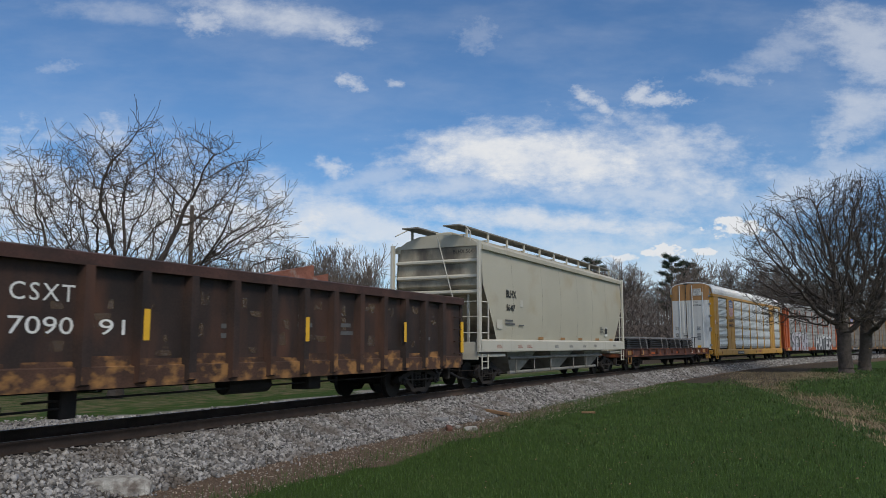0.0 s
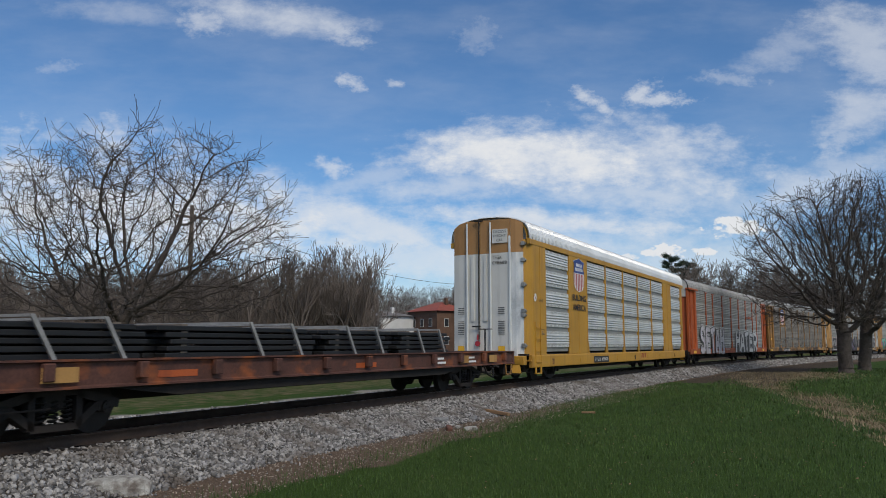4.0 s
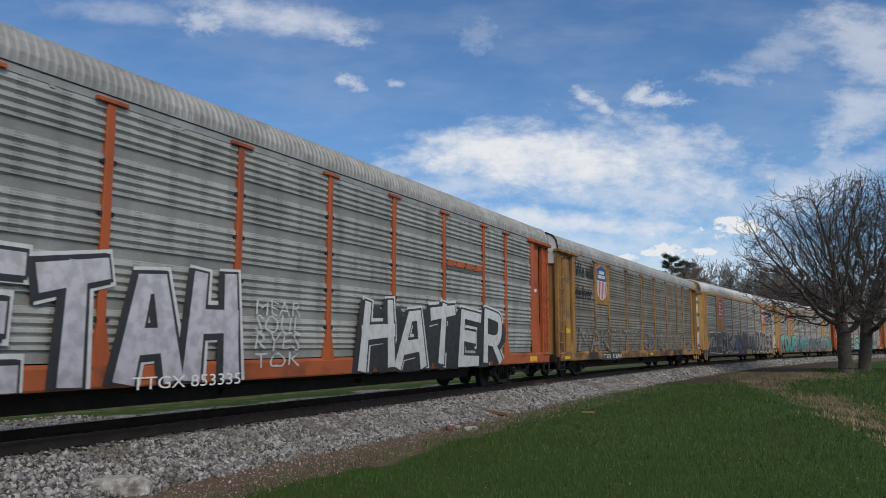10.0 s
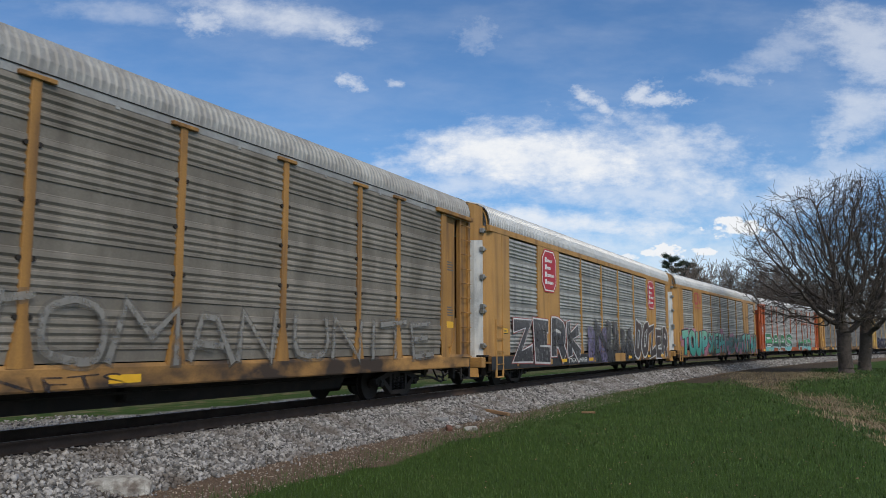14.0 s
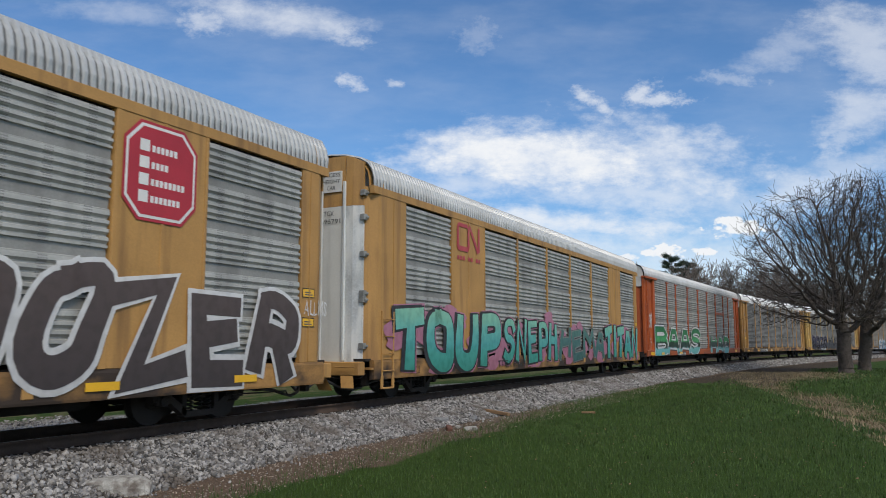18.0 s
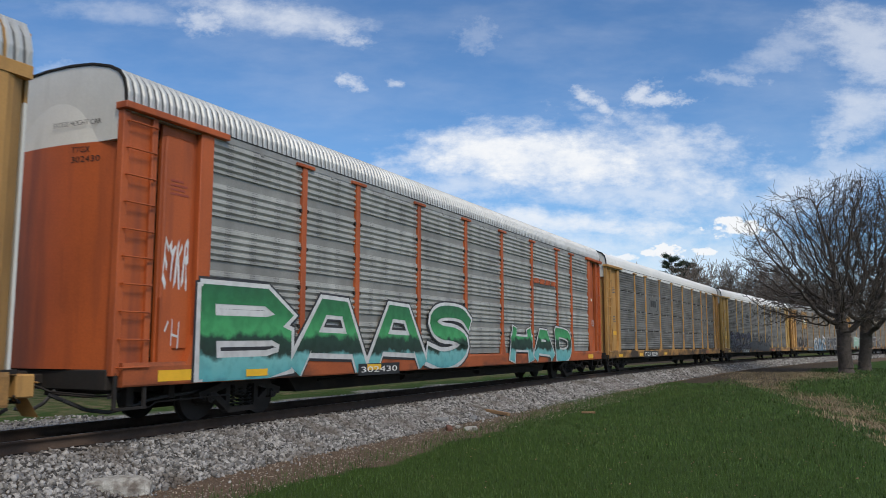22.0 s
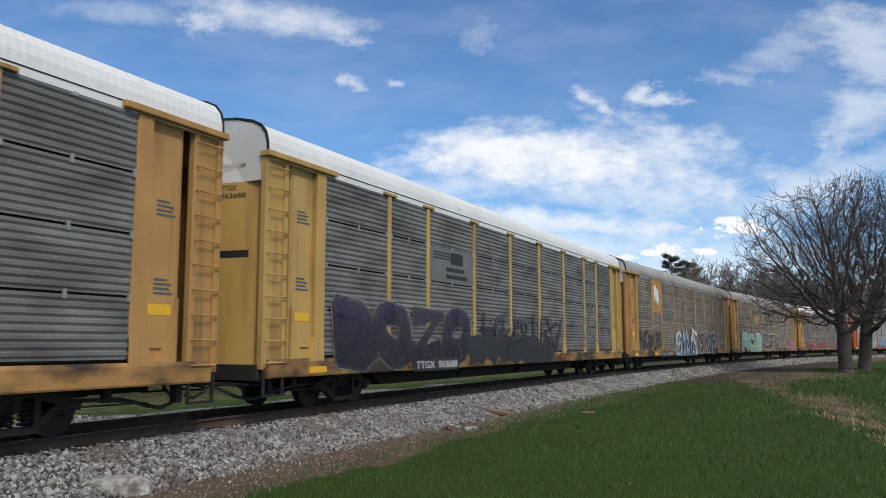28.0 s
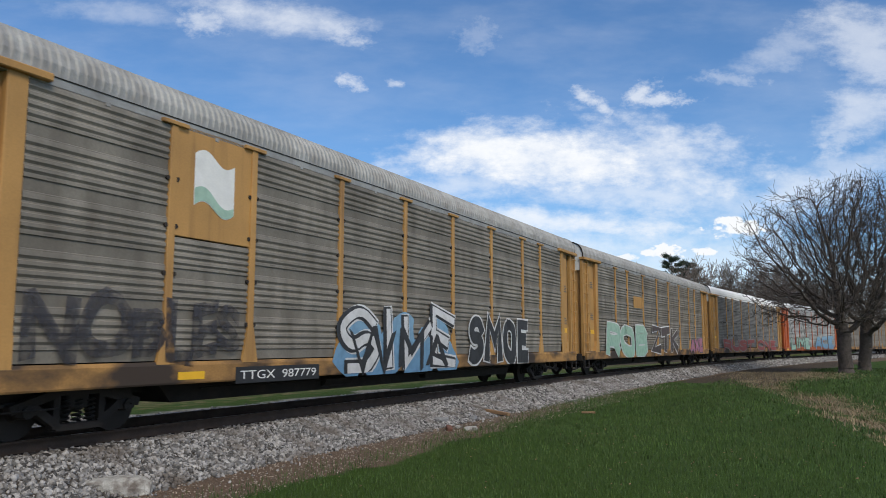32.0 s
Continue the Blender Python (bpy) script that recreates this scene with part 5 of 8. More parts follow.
        def door(z0, z1, arch):
            sh = shape()
            n = len(plan)
            top = [5.18 + (arch_z(x) - 5.18) * 0.86 if arch else z1 for x in plan]
            verts = [(x, bulge(x), z0) for x in plan] + [(x, bulge(x) + (0.16 * ((t - 4.7) / 1.2) ** 2 if arch else 0), t) for x, t in zip(plan, top)] + [(x, -13.5, t) for x, t in zip(plan, top)] + [(x, -13.5, z0) for x in plan]
            faces = [(r * n + k, r * n + k + 1, (r + 1) * n + k + 1, (r + 1) * n + k) for r in range(3) for k in range(n - 1)]
            return add(sh, verts, faces)
        for nm, key, fn, mt in (("end_door", "low", lambda: door(1.0, 4.62, False), paint), ("end_door_top", "high", lambda: door(4.62, 6, True), top_door)):
            ob = part(nm, shared((nm, key, mt.name, "round"), fn, mt, 30), None, car)
            ob.matrix_basis = pose(0, 0, 0, 0, 0, 0 if end < 0 else 180)
        def end_beam():
            sh = box(shape(), -1.5, 1.5, -13.75, -13.4, 0.68, 1.0, 0.02)
            for s in (-1, 1):
                tube(sh, (s * 0.5, -13.95, 0.66), (s * 1.35, -13.80, 0.62), 0.016, n=6)
            return sh
        ob = part("end_sill", shared(("end_sill", "posted"), end_beam, M["dark"]), None, car)
        ob.matrix_basis = pose(0, 0, 0, 0, 0, 0 if end < 0 else 180)
        if fine or sign_bay:
            def slot():
                xs = [0.15 + 0.1 * k for k in range(11)]
                return add(shape(), [(x, bulge(x) - 0.004, z) for z in (3.10, 3.24) for x in xs], [(k, k + 1, 12 + k, 11 + k) for k in range(10)])
            ob = part("door_slot", shared(("door_slot",), slot, M["black"]), None, car)
            ob.matrix_basis = pose(0, 0, 0, 0, 0, 0 if end < 0 else 180)
        hood = extrude_y(shape(), [(-1.5, 4.62), (1.5, 4.62)] + [(x * 0.985, 5.17 + (z - 5.18) * 0.86) for x, z in ARCH], -13.70, -13.66)
        ob = part("end_hood", hood, top_door, car)
        ob.matrix_basis = pose(0, 0, 0, 0, 0, 0 if end < 0 else 180)
        trim_y = end * 13.70
        lip = shape()
        for (xa, za), (xb, zb) in zip(ARCH, ARCH[1:]):
            tube(lip, (xa, trim_y, 5.19 + (za - 5.18) * 0.87), (xb, trim_y, 5.19 + (zb - 5.18) * 0.87), 0.028, n=5)
        part("roof_lip", lip, M["dark"], car)
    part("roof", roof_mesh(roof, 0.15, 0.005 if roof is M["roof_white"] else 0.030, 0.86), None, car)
    fixings = shape()
    for y in POSTS:
        for z in ((2.1, 3.08, 4.06) if fine else (1.75, 2.55, 3.35, 4.15)):
            for d in (-0.11, 0.11):
                tube(fixings, (1.585, V0 + y + d, z), (1.622, V0 + y + d, z), 0.055 if fine else 0.04, n=8)
    tagged(part("panel_fixings", fixings, M["galv_band"] if fine else M["truck"], car), "small round panel fixings", kind="stuff")
    for y0_, z0_ in ((1.10, 3.9), (1.10, 2.5), (26.0, 3.5), (26.0, 2.2)):
        bars(car, V0 + y0_, V0 + y0_ + 0.42, z0_, z0_ + 0.3, 4, M["ink_grey"] if paint is not M["orange"] else M["rust_red"], 1.541)
    for y0_ in () if paint is M["orange"] else (1.08, 25.9):
        rect(car, V0 + y0_, V0 + y0_ + 0.5, 1.86, 2.04, M["safety"], 1.541, "warning_label", "yellow warning label")
    if paint is M["orange"]:
        rect(car, V0 + 25.95, V0 + 26.25, 3.30, 3.42, M["ink_white"], 1.541, "sticker")
        for z_ in (3.55, 3.95):
            rect(car, V0 + 25.85, V0 + 26.35, z_, z_ + 0.02, M["rust_red"], 1.541, "notice_border")
        for y_ in (25.85, 26.33):
            rect(car, V0 + y_, V0 + y_ + 0.02, 3.55, 3.97, M["rust_red"], 1.5412, "notice_border")
        for y_ in (0.9, 25.2):
            rect(car, V0 + y_, V0 + y_ + 0.75, 0.79, 0.97, M["safety"], 1.640, "warning_label", "yellow warning label on the sill")
    round_letters(car, "EXCESS HEIGHT CAR", 0.05, 1.05, 4.92, 5.00, M["ink"])
    if number:
        round_letters(car, "TTGX", 0.50, 0.86, 4.46, 4.56, M["ink"])
        round_letters(car, number, 0.50, 1.06, 4.30, 4.40, M["ink"])
    return car


def plate(car, body, a, b, z0, z1, back=True, x=1.640):
    """The car's number on its sill, white on a black plate."""
    if back:
        rect(car, V0 + a, V0 + b, z0, z1, M["black"], x, "number_plate")
    letters(car, body, V0 + a + 0.12, V0 + b - 0.12, z0 + 0.07, z1 - 0.07, M["ink_white"], x + 0.004, "number")


def reflectors(car, z, places, x=1.640):
    for y in places:
        rect(car, V0 + y, V0 + y + 0.62, z, z + 0.13, M["safety"], x, "reflector")


def small_stencils(car, rng):
    for _ in range(5):
        a = rng.uniform(2, 25)
        bars(car, V0 + a, V0 + a + 0.5, 0.78, 0.90, 2, M["ink_grey"], 1.641)


CARS = []

# ---- gondola, covered hopper and flat car at the head of what is seen ----
M["gon"] = material("brown_black_gondola_paint", (0.025, 0.0145, 0.0115), 0.75, 0, 0.45, 1.2, 25, 0.2, (0.085, 0.036, 0.020), (0.46, 0.72), (1, 1, 0.35), grime_scale=1.6)
M["gon_fade"] = spray("faded_tan_paint", [(0, (0.10, 0.065, 0.045)), (1, (0.16, 0.115, 0.08))], 7.0, (0.0, 0.62))
M["gon_rail"] = material("rusty_top_rail", (0.058, 0.026, 0.020), 0.8, 0, 0.35, 1.5, 25, 0.2, (0.022, 0.014, 0.012), (0.45, 0.7), (1, 0.4, 1))
M["cream"] = material("cream_hopper_paint", (0.455, 0.425, 0.335), 0.5, 0, 0.08, 0.35, 25, 0.04, (0.37, 0.285, 0.16), (0.54, 0.82), (0.7, 0.5, 0.6), grime_scale=1.1)
M["cream_seam"] = spray("dirty_seam_streak", [(0, (0.22, 0.19, 0.14)), (1, (0.28, 0.24, 0.17))], 5.0, (0.05, 0.45))
# darker than the cream sides: shade of the ends painted in, besides grime
M["hopper_end"] = material("shaded_grimy_cream_end", (0.36, 0.32, 0.24), 0.6, 0, 0.15, 0.8, 25, 0.05, (0.10, 0.085, 0.065), (0.42, 0.66), (1, 1, 0.6), grime_scale=1.4)
M["cream_pale"] = material("pale_cream_paint", (0.53, 0.505, 0.43), 0.5, 0, 0.06, 0.8, 25, 0.04, (0.40, 0.36, 0.28), (0.58, 0.9), DOWN)
M["grey_steel"] = material("dusty_grey_steel", (0.25, 0.24, 0.215), 0.65, 0, 0.2, 1.5, 25, 0.08, (0.14, 0.12, 0.09), (0.5, 0.8))
M["flat_rust"] = material("rusty_red_flat_car_paint", (0.085, 0.034, 0.024), 0.75, 0, 0.35, 1.4, 25, 0.15, (0.26, 0.075, 0.022), (0.52, 0.66), (1, 0.7, 1), grime_scale=1.9)
M["load"] = material("dark_mill_steel", (0.009, 0.009, 0.010), 0.6, 0.0, 0.3, 2, 30, 0.1, per_object=0.4)
M["strap"] = material("grey_stake_steel", (0.33, 0.32, 0.31), 0.6, 0.3, 0.2, 4, 30, 0.1)
M["scrap"] = material("rusty_scrap_sheet", (0.22, 0.085, 0.055), 0.8, 0, 0.35, 1.5, 25, 0.3, (0.35, 0.30, 0.26), (0.55, 0.7))


def gondola():
    car = thing("gondola_car", "rusty dark brown gondola car with white lettering, loaded with scrap", "rail car", group="cars of the train")
    h = 8.6
    for s in (-1, 1):
        def wall(s=s):
            return box(shape(), s * 1.36 if s > 0 else -1.44, 1.44 if s > 0 else -1.36, -h, h, 0.95, 2.62, 0.01)
        part("side_wall", wall(), M["gon"], car)
        part("top_rail", extrude_y(shape(), [(s * 1.33, 2.55), (s * 1.58, 2.55), (s * 1.58, 2.73), (s * 1.50, 2.76), (s * 1.33, 2.76)], -h - 0.06, h + 0.06), M["gon_rail"], car, "rusty top rail")
        part("side_sill", extrude_y(shape(), [(s * 1.38, 0.72), (s * 1.50, 0.72), (s * 1.50, 1.04), (s * 1.38, 1.08)], -h, h), M["gon_rust"], car, "rust-streaked side sill")
    for k in range(14):
        if k == 12:
            continue
        y = 7.33 - k * 1.083
        for s in (-1, 1):
            sh = shape()
            w0, w1 = 0.13, 0.085
            add(sh, [(s * 1.43, y - w0, 0.74), (s * 1.43, y + w0, 0.74), (s * 1.585, y + w1, 0.80), (s * 1.585, y - w1, 0.80), (s * 1.43, y - w0, 2.56), (s * 1.43, y + w0, 2.56), (s * 1.585, y + w1, 2.56), (s * 1.585, y - w1, 2.56)],
                [(0, 1, 2, 3), (4, 7, 6, 5), (0, 4, 5, 1), (1, 5, 6, 2), (2, 6, 7, 3), (3, 7, 4, 0)])
            part("side_post", sh, M["gon"], car)
    for s in (-1, 1):
        part("end_wall", box(box(box(shape(), -1.4, 1.4, s * h - 0.04, s * h + 0.04, 0.75, 2.62, 0.01), -1.45, 1.45, s * h - 0.09, s * h + 0.09, 1.5, 1.62, 0.01), -1.45, 1.45, s * h - 0.1, s * h + 0.1, 2.58, 2.74, 0.01), M["gon"], car)
        part("end_post", box(shape(), 1.36, 1.50, min(s * h, s * (h + 0.12)), max(s * h, s * (h + 0.12)), 0.8, 2.6, 0.02), M["gon"], car)
        if s > 0:
            part("end_marker", box(shape(), 1.44, 1.52, s * (h + 0.0), s * (h + 0.14), 1.15, 2.05, 0.01), M["safety"], car, "worn yellow end marker")
        for q in (-1, 1):
            for z in (0.95, 1.30, 1.65, 2.0):
                ob = part("grab_iron", ladder_shape(s * (h - 0.5), s * (h - 0.08), z, z + 0.35, 1.49, 1, 0.014, False), M["gon"], car)
                if q < 0:
                    ob.matrix_basis = Matrix.Diagonal((-1, 1, 1, 1))
    part("floor", box(shape(), -1.38, 1.38, -h, h, 0.95, 1.02), M["dark"], car)
    sh = box(shape(), -0.32, 0.32, -h, h, 0.62, 0.97, 0.02)
    for k in range(-7, 8):
        box(sh, -1.4, 1.4, k * 1.165 - 0.06, k * 1.165 + 0.06, 0.74, 0.96)
    part("underframe", sh, M["dark"], car)
    gear = shape()
    tube(gear, (0.9, -0.9, 0.62), (0.9, 0.35, 0.62), 0.19, n=14)
    box(gear, 0.7, 1.15, 1.5, 2.0, 0.42, 0.82, 0.03)
    box(gear, 0.8, 1.1, -4.6, -4.3, 0.28, 0.74, 0.02)
    tube(gear, (1.05, -5.2, 0.55), (1.05, 5.0, 0.58), 0.02, n=6)
    tube(gear, (1.05, -4.4, 0.44), (1.05, -7.0, 0.40), 0.02, n=6)
    part("brake_gear", gear, M["dark"], car)
    truck(car, -6.7)
    truck(car, 6.7)
    coupler(car, -h, -1), coupler(car, h, 1)
    W = M["ink_white"]
    letters(car, "CSXT", -5.77, -4.73, 2.0, 2.25, W, 1.446, "lettering", "white reporting letters", 0.0, 0.0, 0, 1.2)
    letters(car, "7090", -5.77, -4.73, 1.53, 1.78, W, 1.446, "number")
    letters(car, "91", -4.28, -3.78, 1.53, 1.77, W, 1.446, "number")
    for y in (-3.47, 0.85, 5.05):
        rect(car, y - 0.07, y + 0.06, 1.45, 1.95, M["safety"], 1.590, "reflector")
    for y, z, w in ((0.7, 1.75, 0.5), (2.3, 1.6, 0.5), (6.1, 1.5, 0.6), (-1.6, 1.5, 0.25)):
        bars(car, y, y + w, z, z + 0.35, 2, M["ink_grey"], 1.446)
    rng = random.Random(2)
    for k in range(14):
        y = 7.33 - k * 1.083 - 0.54
        for _ in range(2 + k % 2):
            a, z, w, h_ = y + rng.uniform(-0.34, 0.05), rng.uniform(1.15, 2.2), rng.uniform(0.1, 0.36), rng.uniform(0.06, 0.3)
            rect(car, a, a + w, z, z + h_, M["gon_fade"], 1.4445 + 0.0008 * _, "faded_patch")
        if k != 12:
            rect(car, y + 0.46, y + 0.62, 0.80, 0.80 + rng.uniform(0.1, 0.4), M["gon_rust"], 1.5885, "rust_patch")
        rect(car, y - 0.42, y + 0.42, 1.045, 1.10 + rng.uniform(0.02, 0.14), M["gon_rust"], 1.4455, "rust_patch")
    # the scrap that shows above the top rail is a thing of its own, carried along
    return car


def hopper():
    car = thing("hopper_car", "cream covered hopper car with dark lettering and rust streaks", "rail car", group="cars of the train")
    h = 8.63
    for s in (-1, 1):
        sh = shape()
        # a side sheet with cut-away lower corners, slightly bowed
        def bow(z):
            return 1.50 + 0.07 * math.sin(math.pi * min(1, max(0, (z - 1.5) / 2.95)))
        rows = []
        zs = [1.54 + (4.42 - 1.54) * k / 10 for k in range(11)]
        for z in zs:
            cut = 1.45 - 1.2 * min(1, (z - 1.54) / 1.71)
            rows.append((z, -h + cut, h - cut))
        verts = []
        for z, a, b in rows:
            for k in range(9):
                verts.append((s * bow(z), a + (b - a) * k / 8, z))
        faces = [(r * 9 + k, r * 9 + k + 1, r * 9 + 10 + k, r * 9 + 9 + k) for r in range(10) for k in range(8)]
        add(sh, verts, faces)
        part("side_sheet", sh, M["cream"], car, "cream side sheet with faint rust stains", 40)
        part("top_chord", extrude_y(shape(), [(s * 1.42, 4.36), (s * 1.60, 4.38), (s * 1.60, 4.52), (s * 1.50, 4.60), (s * 1.40, 4.60)], -h + 0.2, h - 0.2), M["cream"], car)
        part("side_sill", extrude_y(shape(), [(s * 1.44, 1.15), (s * 1.60, 1.15), (s * 1.61, 1.19), (s * 1.61, 1.50), (s * 1.52, 1.55), (s * 1.44, 1.55)], -h, h), M["cream_pale"], car)
        for e in (-1, 1):
            part("corner_post", box(shape(), s * 1.56 - 0.05, s * 1.56 + 0.05, e * h - 0.085, e * h + 0.085, 1.15, 4.62, 0.012), M["cream_pale"], car)
            sh = shape()
            for z in (0.66, 0.86):
                tube(sh, (s * 1.60, e * (h - 0.10), z), (s * 1.60, e * (h - 0.55), z), 0.018, n=6)
            for yy in (0.10, 0.55):
                tube(sh, (s * 1.60, e * (h - yy), 0.62), (s * 1.60, e * (h - yy), 1.1), 0.024, n=6)
            for z in (1.75, 2.25, 2.72):
                tube(sh, (s * 1.57, e * (h - 0.05), z), (s * 1.57, e * (h - 0.66), z), 0.018, n=6)
                tube(sh, (s * 1.50, e * (h + 0.05), z), (s * 0.85, e * (h + 0.05), z), 0.018, n=6)
            tube(sh, (s * 1.57, e * (h - 0.66), 1.47), (s * 1.57, e * (h - 0.66), 2.76), 0.026, n=6)
            tube(sh, (s * 0.85, e * (h + 0.05), 1.1), (s * 0.85, e * (h + 0.05), 2.76), 0.026, n=6)
            part("ladder", sh, M["cream_pale"], car)
    for y in (-5.9, -3.0, -0.9, 1.3, 3.4, 5.6):
        seam = [(bow(1.56 + 2.8 * k / 8) + 0.002, y + 0.05 * math.sin(k * 0.5), 1.56 + 2.8 * k / 8) for k in range(9)]
        sm = shape()
        for (xa, ya, za), (xb, yb, zb) in zip(seam, seam[1:]):
            add(sm, [(xa, ya - 0.012, za), (xa, ya + 0.012, za), (xb, yb + 0.012, zb), (xb, yb - 0.012, zb)], [(0, 1, 2, 3)])
        part("seam", sm, M["cream_seam"], car)
    # arched roof
    prof = [(1.42, 4.58), (1.15, 4.74), (0.7, 4.88), (0.0, 4.93), (-0.7, 4.88), (-1.15, 4.74), (-1.42, 4.58)]
    part("roof", extrude_y(shape(), prof + [(-1.40, 4.50), (1.40, 4.50)], -h + 0.2, h - 0.2), M["cream"], car, "cream arched roof", 20)
    walk_sh = box(shape(), 0.45, 1.05, -h - 0.3, h - 0.1, 5.10, 5.14)
    box(walk_sh, -1.05, -0.45, -h - 0.3, h - 0.1, 5.10, 5.14)
    part("running_board", walk_sh, M["grey_steel"], car, "grey grating walkway")
    rail_sh = sh = shape()
    for k in range(11):
        y = -h + 0.3 + k * (2 * h - 0.6) / 10
        for x in (-1.0, 1.0):
            part("walkway_bracket", box(shape(), x - 0.025, x + 0.025, y - 0.05, y + 0.05, 4.70, 5.10), M["cream_pale"], car)
    for e in (-1, 1):
        tube(sh, (1.05, e * (h - 0.1), 5.12), (1.35, e * (h + 0.2), 4.9), 0.02, n=6)
        tube(sh, (1.35, e * (h + 0.2), 4.9), (1.35, e * (h + 0.2), 4.6), 0.02, n=6)
        tube(sh, (-1.05, e * (h - 0.1), 5.12), (-1.35, e * (h + 0.2), 4.9), 0.02, n=6)
    part("end_handrail", rail_sh, M["cream_pale"], car)
    hatch = shape()
    box(hatch, -0.30, 0.30, -h + 0.6, h - 0.6, 4.93, 5.05, 0.03)
    for k in range(9):
        y = -h + 1.5 + k * (2 * h - 3) / 8
        box(hatch, -0.36, 0.36, y - 0.04, y + 0.04, 5.04, 5.08)
    part("hatch", hatch, M["cream"], car, "long roof hatch with cross bars")
    for e in (-1, 1):
        sh = add(shape(), [(-1.5, e * (h - 0.25), 4.45), (1.5, e * (h - 0.25), 4.45), (1.5, e * (h - 0.25), 3.25), (-1.5, e * (h - 0.25), 3.25), (1.5, e * (h - 2.6), 1.4), (-1.5, e * (h - 2.6), 1.4)], [(0, 1, 2, 3), (3, 2, 4, 5)])
        add(sh, [(x, e * (h - 0.24), z) for x, z in [(-1.42, 4.42)] + [(a, b) for a, b in reversed(prof)] + [(1.42, 4.42)]], [tuple(range(9))])
        part("end_sheet", sh, M["hopper_end"], car)
        for z, d in ((4.05, 0.14), (3.55, 0.13), (3.05, 0.24)):
            part("end_rib", extrude_x(shape(), [(e * (h - 0.26), z + 0.06), (e * (h - 0.26 + d), z), (e * (h - 0.26 + d), z - 0.05), (e * (h - 0.26), z - 0.09)], -1.5, 1.5), M["cream_pale"], car)
        part("end_platform", box(box(shape(), -1.5, 1.5, min(e * (h - 2.2), e * h), max(e * (h - 2.2), e * h), 1.0, 1.08), -1.5, 1.5, min(e * (h - 0.06), e * h), max(e * (h - 0.06), e * h), 0.92, 1.47, 0.01), M["cream_pale"], car)
        st = shape()
        tube(st, (0.1, e * (h + 0.02), 4.8), (1.05, e * (h + 0.05), 1.5), 0.018, n=6)
        for x in (-0.9, 0.9):
            box(st, x - 0.04, x + 0.04, e * (h - 0.6) - 0.04, e * (h - 0.6) + 0.04, 1.05, 3.0, 0.01)
        part("brake_rod", st, M["cream_pale"], car)
    # outlet hoppers
    for y in (-4.4, 0.0, 4.4):
        sh = add(shape(), [(-1.44, y - 1.95, 1.5), (1.44, y - 1.95, 1.5), (1.44, y + 1.95, 1.5), (-1.44, y + 1.95, 1.5), (-1.0, y - 0.42, 0.44), (1.0, y - 0.42, 0.44), (1.0, y + 0.42, 0.44), (-1.0, y + 0.42, 0.44)],
                 [(0, 1, 5, 4), (1, 2, 6, 5), (2, 3, 7, 6), (3, 0, 4, 7), (4, 5, 6, 7)])
        part("outlet_hopper", sh, M["grey_steel"], car, "dusty grey outlet hopper")
        part("outlet_gate", box(shape(), -0.6, 0.6, y - 0.45, y + 0.45, 0.34, 0.44, 0.02), M["dark"], car)
    pipes = shape()
    tube(pipes, (1.3, -5.6, 0.92), (1.3, 5.6, 0.92), 0.05, n=8)
    tube(pipes, (1.1, -5.2, 0.42), (1.1, 5.2, 0.42), 0.06, n=8)
    for y in (-5.0, -3.2, -1.4, 1.4, 3.2, 5.0):
        tube(pipes, (1.3, y, 0.95), (1.3, y, 0.40), 0.025, n=6)
    part("outlet_pipe", pipes, M["grey_steel"], car, "dusty grey outlet pipework")
    part("underframe", box(shape(), -0.3, 0.3, -h, h, 0.7, 1.0, 0.02), M["dark"], car)
    truck(car, -7.05)
    truck(car, 7.05)
    coupler(car, -h, -1), coupler(car, h, 1)
    X = 1.585
    K = M["ink_grey"]
    letters(car, "BLHX", -6.51, -5.60, 2.95, 3.21, M["ink"], X, "lettering", "dark reporting letters", 0.03)
    letters(car, "56417", -6.49, -5.73, 2.51, 2.73, M["ink"], X, "number", "dark car number", 0.02)
    end_letters(car, "BLHX 56417", 0.55, 1.40, 4.28, 4.40, M["ink"], -h + 0.23)
    bars(car, -6.59, -5.73, 2.05, 2.27, 2, K, X - 0.008)
    bars(car, -5.4, -4.9, 2.02, 2.10, 1, K, X - 0.008)
    rect(car, -5.25, -5.01, 2.68, 2.92, M["cream_pale"], X, "small_panel")
    for y in (-3.4, -0.9, 1.4, 3.9, 6.2):
        rect(car, y, y + 0.55, 1.57, 1.66, M["brown"], 1.545, "rust_mark")
    rect(car, -7.28, -6.8, 1.9, 2.2, M["cream_pale"], 1.56, "repair_patch")
    rect(car, 5.35, 5.80, 1.76, 2.16, M["ink_white"], 1.562, "small_placard")
    rect(car, 5.38, 5.77, 1.86, 2.13, M["ink"], 1.565, "placard_field")
    bars(car, 4.6, 5.15, 1.9, 2.2, 4, K, 1.575)
    for y in (-7.4, -5.6, -4.7, -1.8, 0.0, 1.8, 3.4, 6.6):
        bars(car, y, y + 0.5, 1.27, 1.39, 4, M["ink_grey"] if y > -2 else M["rust_red"], 1.613)
    return car


